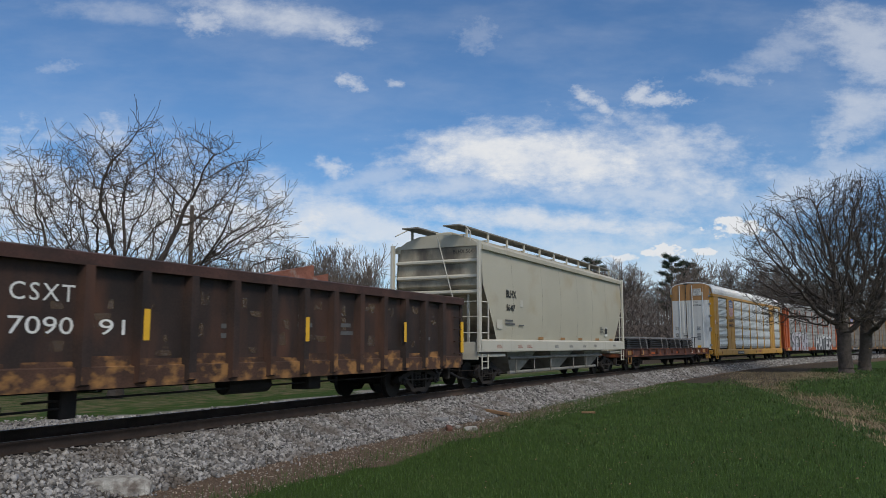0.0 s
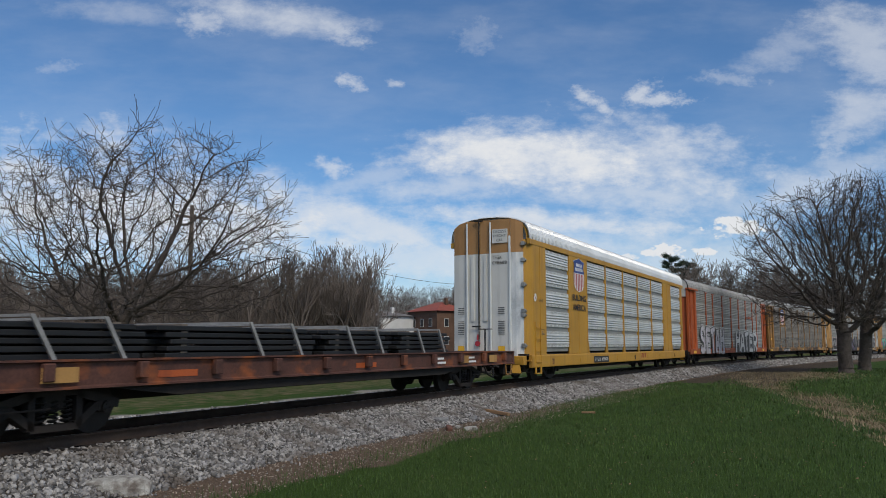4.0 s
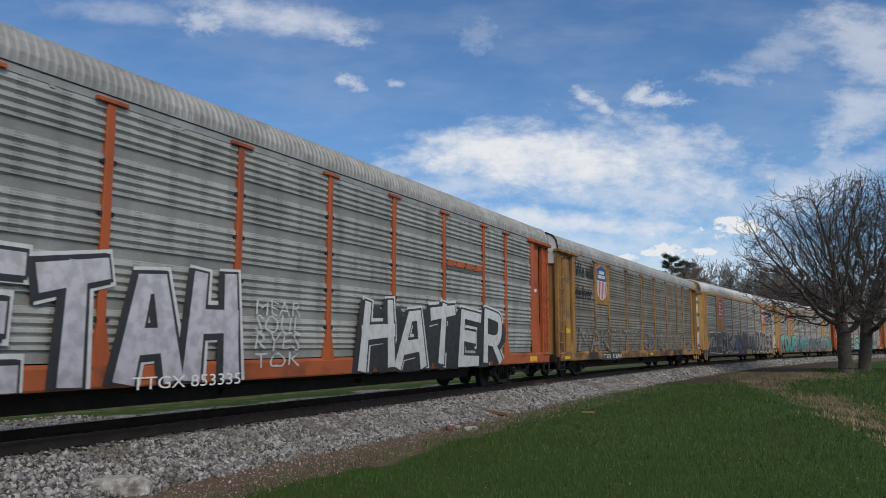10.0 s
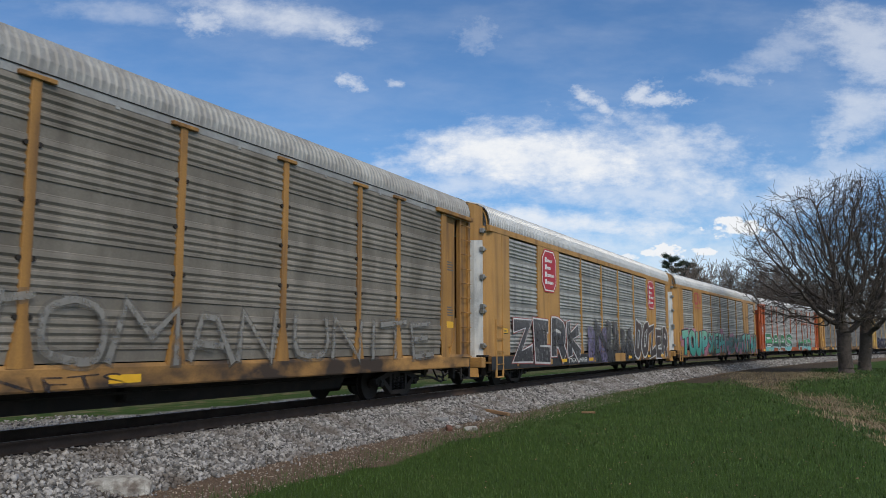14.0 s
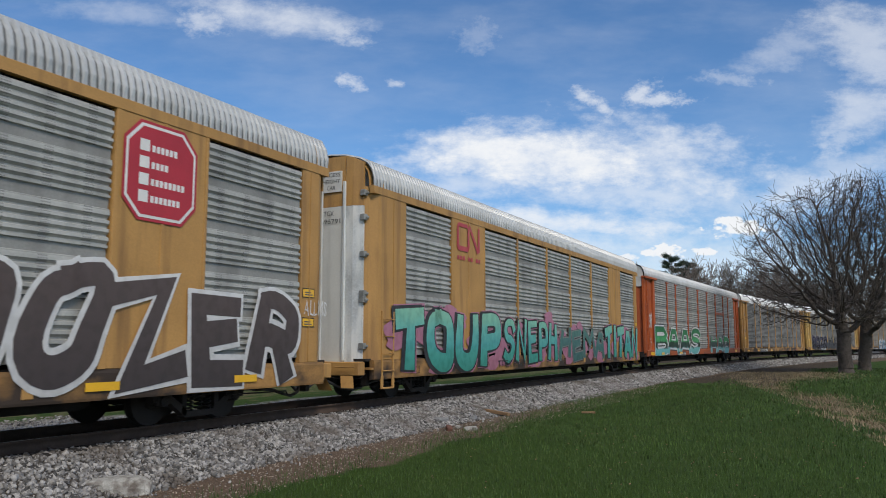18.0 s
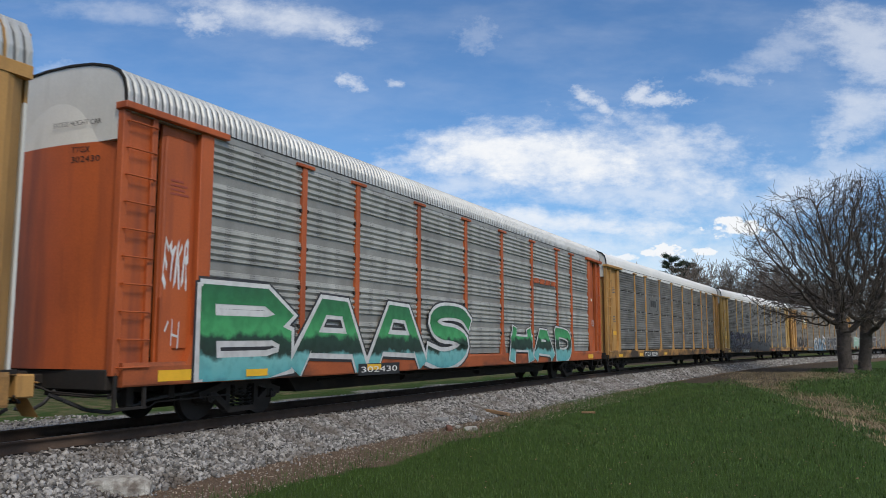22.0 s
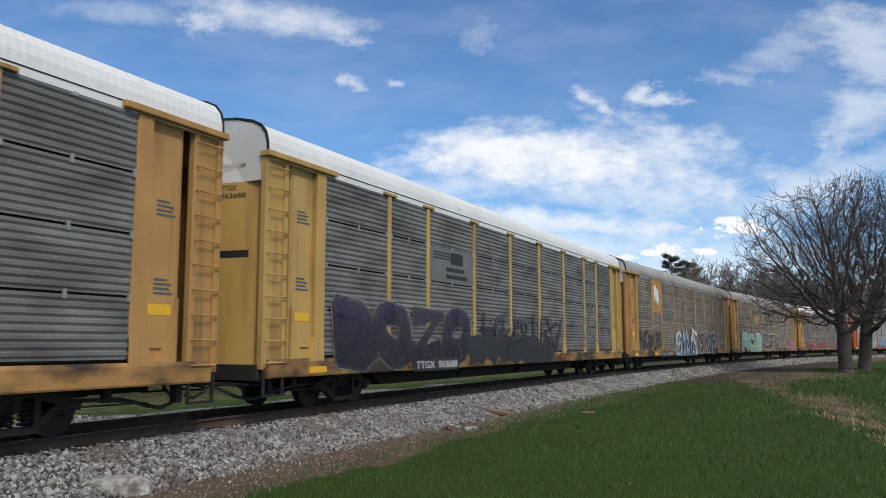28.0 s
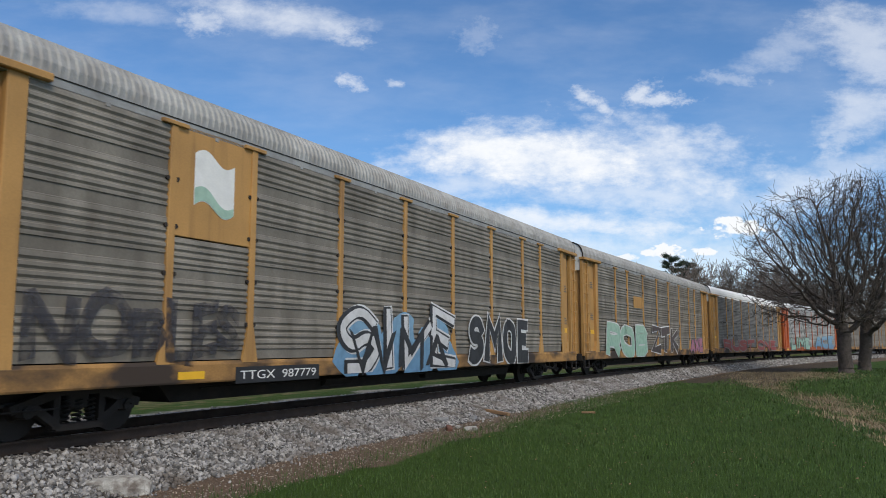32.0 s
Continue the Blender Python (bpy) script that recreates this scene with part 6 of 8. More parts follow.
def flat_car():
    car = thing("flat_car", "rusty red flat car with steel side sills", "rail car", group="cars of the train")
    h = 10.3
    part("deck", box(shape(), -1.45, 1.45, -h, h, 1.06, 1.14), M["dark"], car)
    for s in (-1, 1):
        part("side_sill", extrude_y(shape(), [(s * 1.40, 0.74), (s * 1.53, 0.74), (s * 1.53, 0.77), (s * 1.46, 0.79), (s * 1.46, 1.12), (s * 1.53, 1.14), (s * 1.53, 1.17), (s * 1.40, 1.17)], -h, h), M["flat_rust"], car, "patchy rust-red side sill")
        for k in range(12):
            y = -h + 0.9 + k * (2 * h - 1.8) / 11
            part("stake_pocket", box(shape(), s * 1.53 - 0.06, s * 1.53 + 0.06, y - 0.09, y + 0.09, 0.86, 1.12, 0.015), M["flat_rust"], car)
    for e in (-1, 1):
        part("end_sill", box(shape(), -1.5, 1.5, e * h - 0.08, e * h + 0.08, 0.72, 1.17, 0.015), M["flat_rust"], car)
        sh = shape()
        for a, b in (((1.5, e * (h - 0.25), 0.74), (1.5, e * (h - 0.3), 0.40)), ((1.5, e * (h - 0.75), 0.74), (1.5, e * (h - 0.7), 0.40)), ((1.5, e * (h - 0.3), 0.40), (1.5, e * (h - 0.7), 0.40))):
            tube(sh, a, b, 0.025, n=6)
        part("step", sh, M["yellow_old"], car)
    sh = shape()
    sag = [(-h, 0.72), (-h + 3, 0.72), (-h + 5, 0.45), (h - 5, 0.45), (h - 3, 0.72), (h, 0.72), (h, 1.06), (-h, 1.06)]
    extrude_x(sh, sag, -0.35, 0.35)
    part("center_sill", sh, M["dark"], car)
    for s in (-1, 1):
        part("fishbelly_sill", extrude_x(shape(), [(-h + 3.6, 0.76), (-h + 5.2, 0.55), (h - 5.2, 0.55), (h - 3.6, 0.76)], min(s * 1.38, s * 1.42), max(s * 1.38, s * 1.42)), M["dark"], car)
    wheel = shape()
    tube(wheel, (0.55, h - 0.25, 1.15), (0.55, h - 0.25, 1.92), 0.03, n=8)
    tube(wheel, (0.55, h - 0.25, 1.90), (0.55, h - 0.25, 1.93), 0.26, n=16)
    part("hand_brake", wheel, M["black"], car, "black hand brake wheel on a post")
    truck(car, -h + 3.1)
    truck(car, h - 3.1)
    coupler(car, -h, -1), coupler(car, h, 1)
    for y, mt in ((-h + 0.1, "yellow_old"), (-h + 2.5, "yellow_tan"), (h - 2.2, "yellow_tan"), (h - 4.4, "yellow_old")):
        rect(car, y, y + 0.62, 0.84, 1.06, M[mt], 1.535, "reflector")
    for y in (-5.6, 0.4):
        bars(car, y, y + 0.9, 0.85, 1.08, 1, M["orange"], 1.468)
    for y in (4.5, 6.6):
        bars(car, y, y + 0.6, 0.85, 1.08, 2, M["ink_white"], 1.468)
    return car


GONDOLA, HOPPER, FLAT = gondola(), hopper(), flat_car()

# what the gondola and the flat car carry
def scrap_piece():
    t = thing("scrap_box", "crushed rusty red sheet-metal scrap", "scrap", group="")
    rng = random.Random(4)
    sh = shape()
    for k in range(5):
        x, z = rng.uniform(-0.5, 0.3), 2.25 + 0.13 * k
        y = 1.6 + rng.uniform(-0.3, 0.4)
        add(sh, [(x - 0.6, y - 0.9, z), (x + 0.5, y - 0.7, z + 0.12), (x + 0.6, y + 0.8, z + 0.24 + 0.05 * k), (x - 0.5, y + 0.7, z + 0.16),
                 (x - 0.6, y - 0.9, z - 0.25), (x + 0.5, y - 0.7, z - 0.2), (x + 0.6, y + 0.8, z - 0.1), (x - 0.5, y + 0.7, z - 0.2)],
            [(0, 1, 2, 3), (4, 7, 6, 5), (0, 4, 5, 1), (1, 5, 6, 2), (2, 6, 7, 3), (3, 7, 4, 0)])
    part("sheet", sh, M["scrap"], t)
    crumbs = shape()
    for k in range(60):
        x, y = rng.uniform(-0.8, 0.9), rng.uniform(-7.8, 7.8)
        z = 1.02 + rng.uniform(0, 0.9)
        w = rng.uniform(0.1, 0.5)
        box(crumbs, x - w, x + w * 0.6, y - w, y + w, 1.02, z + 0.25)
    part("scrap_heap", crumbs, M["scrap"], t)
    return t


SCRAP = scrap_piece()
BUNDLES = []
bundle_rng = random.Random(6)
for a, b in ((-10.0, -5.7), (-5.6, -1.1), (-0.9, 2.2), (2.4, 5.6)):
    t = thing("steel_bundle", "stack of dark steel rails tied down on a flat car", "steel load", group="steel bundles on the flat car")
    for layer in range(5):
        for k in range(9):
            bar_me = shared(("steel_bar", round(b - a, 2)), lambda: box(shape(), -0.13, 0.13, a + 0.17, b - 0.17, 0, 0.085, 0.012), M["load"])
            ob = part("steel_bar", bar_me, None, t)
            ob.matrix_basis = pose(-1.25 + k * 0.3125, bundle_rng.uniform(-0.17, 0.17), 1.16 + layer * 0.115)
        for y in (a + 0.6, b - 0.75):
            ob = part("spacer", shared(("spacer",), lambda: box(shape(), -1.35, 1.35, 0, 0.15, 0, 0.03), M["pole"]), None, t)
            ob.matrix_basis = pose(0, y, 1.245 + layer * 0.115)
    for y in (b - 2.1, b - 0.85):
        sh = shape()
        extrude_x(sh, [(y - 0.20, 1.80), (y - 0.12, 1.80), (y + 0.28, 1.14), (y + 0.20, 1.14)], 1.47, 1.51)
        extrude_x(sh, [(y - 0.20, 1.80), (y - 0.12, 1.80), (y + 0.28, 1.14), (y + 0.20, 1.14)], -1.51, -1.47)
        box(sh, -1.5, 1.5, y - 0.20, y - 0.12, 1.77, 1.81)
        part("strap", sh, M["strap"], t, "grey steel tie-down strap")
    BUNDLES.append(t)

# ---- the sixteen autoracks, each in its own colours ----
def end_board(c, number):
    """White board with the height warning, and the car's number, on the leading end of a flush car."""
    part("height_board", box(shape(), 0.20, 0.82, -13.585, -13.555, 5.10, 5.62, 0.004), M["white"], c, "white excess height board")
    for k, word in enumerate(("EXCESS", "HEIGHT", "CAR")):
        end_letters(c, word, 0.25 + (0.14 if k == 2 else 0), 0.77 - (0.14 if k == 2 else 0), 5.48 - 0.16 * k, 5.58 - 0.16 * k, M["ink"], -13.590)
    end_letters(c, "TTGX", 0.20, 0.58, 4.52, 4.64, M["ink"], -13.566)
    end_letters(c, number, 0.20, 0.78, 4.32, 4.44, M["ink"], -13.568)


def red_mark(c, a, z0, z1, x=1.638):
    """The owner's mark on the sill, as plain slanted strokes."""
    for k in range(3):
        b = V0 + a + 0.36 * k
        figure(c, [(b, z0), (b + 0.2, z0), (b + 0.3, z1), (b + 0.1, z1)], M["rust_red"], x, "owner_mark")


def slanted_mark(c, a, b, z0, z1):
    """The company sign on a screen, as plain slanted blocks over a dark line."""
    w = (b - a) / 4
    for k in range(4):
        y = V0 + a + w * k
        figure(c, [(y, z0), (y + w * 0.82, z0), (y + w * 1.0, z1), (y + w * 0.18, z1)], M["orange"], 1.61, "sign_block")
    figure(c, [(V0 + a, z0 - 0.09), (V0 + b, z0 - 0.09), (V0 + b, z0 - 0.04), (V0 + a, z0 - 0.02)], M["ink_grey"], 1.61, "sign_shade")


def blot(c, name, mat, a, b, z0, z1, seed, x=1.643, n=7, label=""):
    """A sprayed ground: overlapping ragged patches."""
    sh, rng = shape(), random.Random(seed)
    for k in range(n):
        cy, rr = V0 + a + (b - a) * (k + 0.5) / n, (b - a) / n * rng.uniform(0.65, 0.95)
        cz = rng.uniform(z0, z1) * 0.4 + (z0 + z1) * 0.3
        add(sh, [(x + 0.0003 * k, cy + rr * (1 + 0.25 * math.sin(3 * t + k)) * math.cos(t), min(z1, max(z0, cz + (z1 - z0) * 0.6 * (1 + 0.3 * math.sin(5 * t + k)) * math.sin(t)))) for t in [j * math.pi / 12 for j in range(24)]], [tuple(range(24))])
    return part(name, sh, mat, c, label)


def dress_1():
    c = rack_flush("autorack_car", "new yellow autorack car with bright galvanised side screens", M["yellow"], M["roof_new"], M["galv"], M["galv_band"], M["white"], M["brown"])
    shield(c, V0 + 5.17, V0 + 6.52, 3.59, 5.0, 1.632)
    letters(c, "BUILDING", V0 + 4.98, V0 + 6.72, 3.20, 3.46, M["ink"], 1.632, "lettering", "black slogan lettering", 0.02)
    letters(c, "AMERICA", V0 + 5.0, V0 + 6.70, 2.80, 3.06, M["ink"], 1.632, "lettering", "black slogan lettering", 0.02)
    plate(c, "TTGX  698688", 7.67, 9.90, 0.60, 0.88)
    end_board(c, "698688")
    for x0_ in (0.42, -1.22):
        for z_ in (2.0, 2.5, 1.75):
            bars_ = shape()
            for k in range(4):
                add(bars_, [(x0_, -13.575, z_ + 0.07 * k), (x0_ + 0.26, -13.575, z_ + 0.07 * k), (x0_ + 0.26, -13.575, z_ + 0.03 + 0.07 * k), (x0_, -13.575, z_ + 0.03 + 0.07 * k)], [(0, 1, 2, 3)])
            part("stencil", bars_, M["ink_grey"], c)
        part("warning_label", add(shape(), [(x0_, -13.575, 1.15), (x0_ + 0.26, -13.575, 1.15), (x0_ + 0.26, -13.575, 1.33), (x0_, -13.575, 1.33)], [(0, 1, 2, 3)]), M["safety"], c)
    figure(c, [(V0 + 0.82 + 0.13 * math.cos(a * 0.3927), 3.1 + 0.15 * math.sin(a * 0.3927)) for a in range(16)], M["ink_white"], 1.628, "warning_sign", "round white and red warning sign")
    figure(c, [(V0 + 0.72, 3.2), (V0 + 0.75, 3.22), (V0 + 0.92, 3.0), (V0 + 0.89, 2.98)], M["sign_red"], 1.631, "sign_stroke")
    red_mark(c, 15.85, 0.70, 0.94)
    letters(c, "10013", V0 + 1.17, V0 + 1.58, 2.95, 3.08, M["ink"], 1.632, "number")
    return c


def dress_2():
    c = rack_posted("autorack_car", "orange autorack car with grey screens and white graffiti", M["orange"], M["roof_old"], M["panel"], M["white"], number="853335", band=M["panel_band"])
    tag(c, "SETAH", V0 + 2.7, V0 + 9.9, 0.58, 2.80, S["silver"], S["black"], S["white"], 0.2, 1, "silver and black graffiti letters", 0.05, 0.36, 0.075, (-0.07, -0.02))
    blot(c, "graffiti_ground", S["black"], 14.2, 22.4, 0.70, 2.3, 3, 1.6435, 9)
    tag(c, "HATER", V0 + 13.9, V0 + 22.6, 0.62, 2.55, S["white"], S["black"], S["white"], 0.5, 4, "white graffiti letters with black outline", 0.05, 0.30, 0.075, (-0.13, -0.04))
    slanted_mark(c, 18.55, 21.05, 3.62, 3.80)
    for k, (word, z_) in enumerate((("MEAR", 1.95), ("SOUL", 1.62), ("RYES", 1.30), ("TOK", 0.95))):
        letters(c, word, V0 + 10.3, V0 + 11.7, z_, z_ + 0.26, S["white"], 1.644, "small_graffiti", "", -0.015, 0.9, k)
    letters(c, "TTGX 853335", V0 + 7.4, V0 + 9.9, 0.68, 0.88, M["ink_white"], 1.658, "number")
    return c


def dress_3():
    c = rack_posted("autorack_car", "weathered yellow autorack car with grimy grey screens and slogan", M["yellow_old"], M["roof_old"], M["panel_dirty"], M["white"], number="973281", sign_bay=True, band=M["panel_dirty_band"])
    shield(c, V0 + 5.05, V0 + 6.48, 3.42, 5.0, 1.606)
    letters(c, "We will", V0 + 2.12, V0 + 4.55, 4.25, 4.90, M["ink"], 1.606, "lettering", "dark grey slogan lettering", 0.019)
    letters(c, "deliver.", V0 + 2.12, V0 + 4.5, 3.30, 3.92, M["ink"], 1.606, "lettering", "dark grey slogan lettering", 0.019)
    plate(c, "TTGX  973281", 5.53, 8.50, 0.68, 1.02)
    tag(c, "MAKEIT", V0 + 2.2, V0 + 10.2, 1.0, 2.22, S["faded"], S["dim"], None, 0.3, 3, "faded grey graffiti letters", 0.0, 0.12, 0.05)
    tag(c, "ZTOMAN", V0 + 10.4, V0 + 18.2, 1.0, 2.12, S["faded"], S["dim"], None, 0.4, 4, "faded grey graffiti letters", 0.0, 0.11, 0.05)
    tag(c, "UNITE", V0 + 18.6, V0 + 24.9, 1.0, 2.05, S["faded"], S["dim"], None, 0.4, 6, "faded grey graffiti letters", 0.0, 0.10, 0.05)
    letters(c, "MOKRONETS", V0 + 8.7, V0 + 14.5, 0.72, 0.98, S["soot"], 1.641, "graffiti", "faded black tag on the sill", -0.01, 0.5, 5)
    reflectors(c, 0.80, (0.6, 8.0, 14.2))
    return c


def octagon(c, a, b, z0, z1, x):
    def ring(k):
        cy, cz, w, h = (a + b) / 2, (z0 + z1) / 2, (b - a) / 2 * k, (z1 - z0) / 2 * k
        return [(cy - w, cz - h * 0.6), (cy - w * 0.6, cz - h), (cy + w * 0.6, cz - h), (cy + w, cz - h * 0.6), (cy + w, cz + h * 0.6), (cy + w * 0.6, cz + h), (cy - w * 0.6, cz + h), (cy - w, cz + h * 0.6)]
    figure(c, ring(1.0), M["sign_red"], x, "sign", "red octagonal sign with white rim")
    figure(c, ring(0.94), M["ink_white"], x + 0.003, "sign_rim")
    figure(c, ring(0.88), M["sign_red"], x + 0.006, "sign_field")
    for k, wide in enumerate((6, 4, 8, 7)):
        z = z1 - (z1 - z0) * (0.27 + 0.17 * k)
        rect(c, a + (b - a) * 0.2, a + (b - a) * 0.2 + 0.2, z - 0.06, z + 0.13, M["ink_white"], x + 0.009, "sign_bar")
        for j in range(wide):
            rect(c, a + (b - a) * 0.2 + 0.25 + 0.095 * j, a + (b - a) * 0.2 + 0.32 + 0.095 * j, z - 0.05, z + 0.06, M["ink_white"], x + 0.009, "sign_bar")


def dress_4():
    c = rack_flush("autorack_car", "tan yellow autorack car with red octagonal signs and graffiti", M["yellow_tan"], M["roof"], M["panel"], M["panel_band"], M["white"], M["yellow_tan"])
    octagon(c, V0 + 5.0, V0 + 6.6, 3.35, 4.98, 1.632)
    octagon(c, V0 + 21.5, V0 + 23.1, 3.35, 4.98, 1.632)
    tag(c, "ZERK", V0 + 2.2, V0 + 9.3, 0.70, 2.45, S["dusk"], S["white"], S["red"], 0.6, 5, "black, red and white graffiti letters", 0.04)
    plate(c, "TTGX   691058", 7.7, 10.4, 0.60, 0.92)
    rect(c, V0 + 0.4, V0 + 18.2, 0.58, 1.0, S["black"], 1.637, "sill_overspray", "black sprayed band along the sill")
    letters(c, "M", V0 + 10.4, V0 + 13.3, 0.64, 2.30, S["lilac"], 1.648, "graffiti", "lilac and black graffiti letter", 0.05, 0.5, 6)
    letters(c, "N", V0 + 11.4, V0 + 14.0, 0.70, 2.36, S["dusk"], 1.651, "graffiti", "faded black graffiti letter", 0.03, 0.5, 7)
    letters(c, "UUA", V0 + 13.2, V0 + 18.4, 0.66, 2.25, S["dusk"], 1.653, "graffiti", "faded black graffiti letters", 0.10, 0.5, 8)
    letters(c, "UUA", V0 + 13.4, V0 + 18.2, 1.30, 2.10, S["faded"], 1.656, "graffiti_highlight", "", -0.03, 0.5, 8)
    rect(c, V0 + 14.6, V0 + 16.4, 0.60, 0.98, M["yellow_tan"], 1.657, "bare_sill_patch")
    tag(c, "DOZER", V0 + 18.3, V0 + 26.1, 0.62, 2.52, S["brown"], S["white"], None, 1.3, 9, "dark brown graffiti letters with white outline", 0.05, 0.40, 0.075)
    letters(c, "ALLMS", V0 + 26.3, V0 + 27.1, 2.0, 2.25, S["white"], 1.632, "small_graffiti", "", -0.01, 0.9, 7)
    end_board(c, "691058")
    reflectors(c, 0.70, (7.0, 10.5, 17.0, 21.0, 24.2), 1.66)
    return c


def dress_5():
    c = rack_flush("autorack_car", "tan yellow autorack car with red letters and aqua graffiti", M["yellow_tan"], M["roof"], M["panel"], M["panel_band"], M["white"], M["yellow_tan"])
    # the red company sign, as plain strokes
    R = M["sign_redstripe"]
    x = 1.632
    worm = [(5.62, 4.90), (5.06, 4.90), (5.0, 4.84), (5.0, 4.26), (5.06, 4.20), (5.64, 4.20), (5.72, 4.28), (5.72, 4.82), (5.80, 4.90), (6.36, 4.22), (6.46, 4.26), (6.46, 4.90)]
    part("sign", brush([[(V0 + a, z) for a, z in worm]], 0.125, x), R, c, "red company sign, one bent line")
    for k in range(9):
        if k not in (3, 6):
            rect(c, V0 + 4.95 + 0.185 * k, V0 + 5.08 + 0.185 * k, 3.86, 3.98, R, x, "sign_bar")
    pinks = shape()
    rng = random.Random(5)
    for k in range(34):
        cy, cz, r = V0 + 1.4 + 25.0 * k / 33, rng.uniform(0.75, 2.2), rng.uniform(0.3, 0.6)
        add(pinks, [(1.644, cy + r * (1 + 0.3 * math.sin(5 * a + k)) * math.cos(a), min(2.7, max(0.6, cz + r * 0.8 * math.sin(a)))) for a in [j * math.pi / 8 for j in range(16)]], [tuple(range(16))])
    part("graffiti_ground", pinks, S["pink"], c, "pink sprayed ground of the graffiti")
    tag(c, "TOUP", V0 + 1.3, V0 + 8.1, 0.56, 2.46, S["aqua"], S["black"], S["pink"], 0.22, 8, "aqua and green graffiti letters", 0.07, 0.44, 0.06, (-0.12, 0.0))
    tag(c, "SNEPH", V0 + 8.3, V0 + 13.7, 0.70, 2.30, S["aqua"], S["black"], S["pink"], 0.3, 9, "aqua and green graffiti letters", 0.04, 0.25, 0.05, (-0.05, 0.0))
    tag(c, "HEMA", V0 + 13.9, V0 + 20.3, 0.74, 2.10, S["aqua_dull"], S["grey"], S["black"], 0.6, 10, "dull dark green graffiti letters", 0.03, 0.27, 0.035)
    tag(c, "TITAN", V0 + 20.3, V0 + 26.6, 0.60, 2.36, S["aqua"], S["black"], S["pink"], 0.3, 11, "aqua graffiti letters with white edges", 0.06, 0.36, 0.055, (-0.05, 0.0))
    end_board(c, "696791")
    letters(c, "TTGX 696791", V0 + 7.84, V0 + 10.33, 0.66, 0.88, M["ink"], 1.66, "number")
    return c


def dress_6():
    c = rack_posted("autorack_car", "orange autorack car with grey screens and green graffiti", M["orange"], M["roof"], M["panel"], M["white"], number="302430", band=M["panel_band"])
    tag(c, "BAAS", V0 + 1.5, V0 + 13.0, 0.62, 2.62, S["forest"], S["white"], S["black"], 0.25, 12, "green landscape graffiti letters with white outline", 0.07, 0.38, 0.085)
    tag(c, "HAD", V0 + 16.1, V0 + 22.8, 0.68, 2.15, S["forest"], S["white"], S["black"], 0.3, 13, "green graffiti letters with white outline", 0.04)
    plate(c, "302430", 6.82, 8.70, 0.68, 0.95, True, 1.662)
    slanted_mark(c, 18.55, 21.05, 3.62, 3.80)
    letters(c, "EYKR", V0 + 0.99, V0 + 1.58, 2.42, 2.92, S["white"], 1.545, "small_graffiti", "white scribbled tag", 0.012, 1.6, 1)
    letters(c, "KH", V0 + 1.02, V0 + 1.4, 1.35, 1.7, S["white"], 1.545, "small_graffiti", "", -0.015, 0.9, 2)
    reflectors(c, 0.80, (3.0, 7.2), 1.664)
    letters(c, "NOTER", V0 + 25.75, V0 + 26.55, 2.2, 2.46, S["white"], 1.545, "small_graffiti", "", -0.015, 0.9, 3)
    return c


def dress_7():
    c = rack_posted("autorack_car", "tan yellow autorack car with dark grey screens and white roof", M["yellow_tan"], M["roof_white"], M["panel_grey"], M["white"], number="983584", fine=True)
    rect(c, V0 + 6.92, V0 + 9.72, 3.12, 4.1, M["sign_grey"], 1.606, "sign_board", "pale grey sign board")
    # the boxed sign, as plain strokes
    for a, b, z0, z1 in ((7.45, 7.52, 3.30, 3.95), (7.45, 7.68, 3.88, 3.95), (7.45, 7.55, 3.30, 3.37), (9.20, 9.27, 3.30, 3.95), (9.04, 9.27, 3.88, 3.95), (9.17, 9.27, 3.30, 3.37), (7.78, 8.10, 3.48, 3.84), (8.18, 8.50, 3.48, 3.84), (8.58, 8.90, 3.48, 3.84), (7.62, 7.7, 3.24, 3.3), (7.82, 7.9, 3.24, 3.3), (8.82, 8.9, 3.24, 3.3), (9.0, 9.08, 3.24, 3.3)):
        rect(c, V0 + a, V0 + b, z0, z1, M["ink"], 1.609, "sign_stroke")
    plate(c, "TTGX 983584", 6.07, 9.07, 0.70, 1.04)
    reflectors(c, 0.80, (1.6, 5.2, 10.4))
    red_mark(c, 22.0, 0.78, 0.96)
    return c


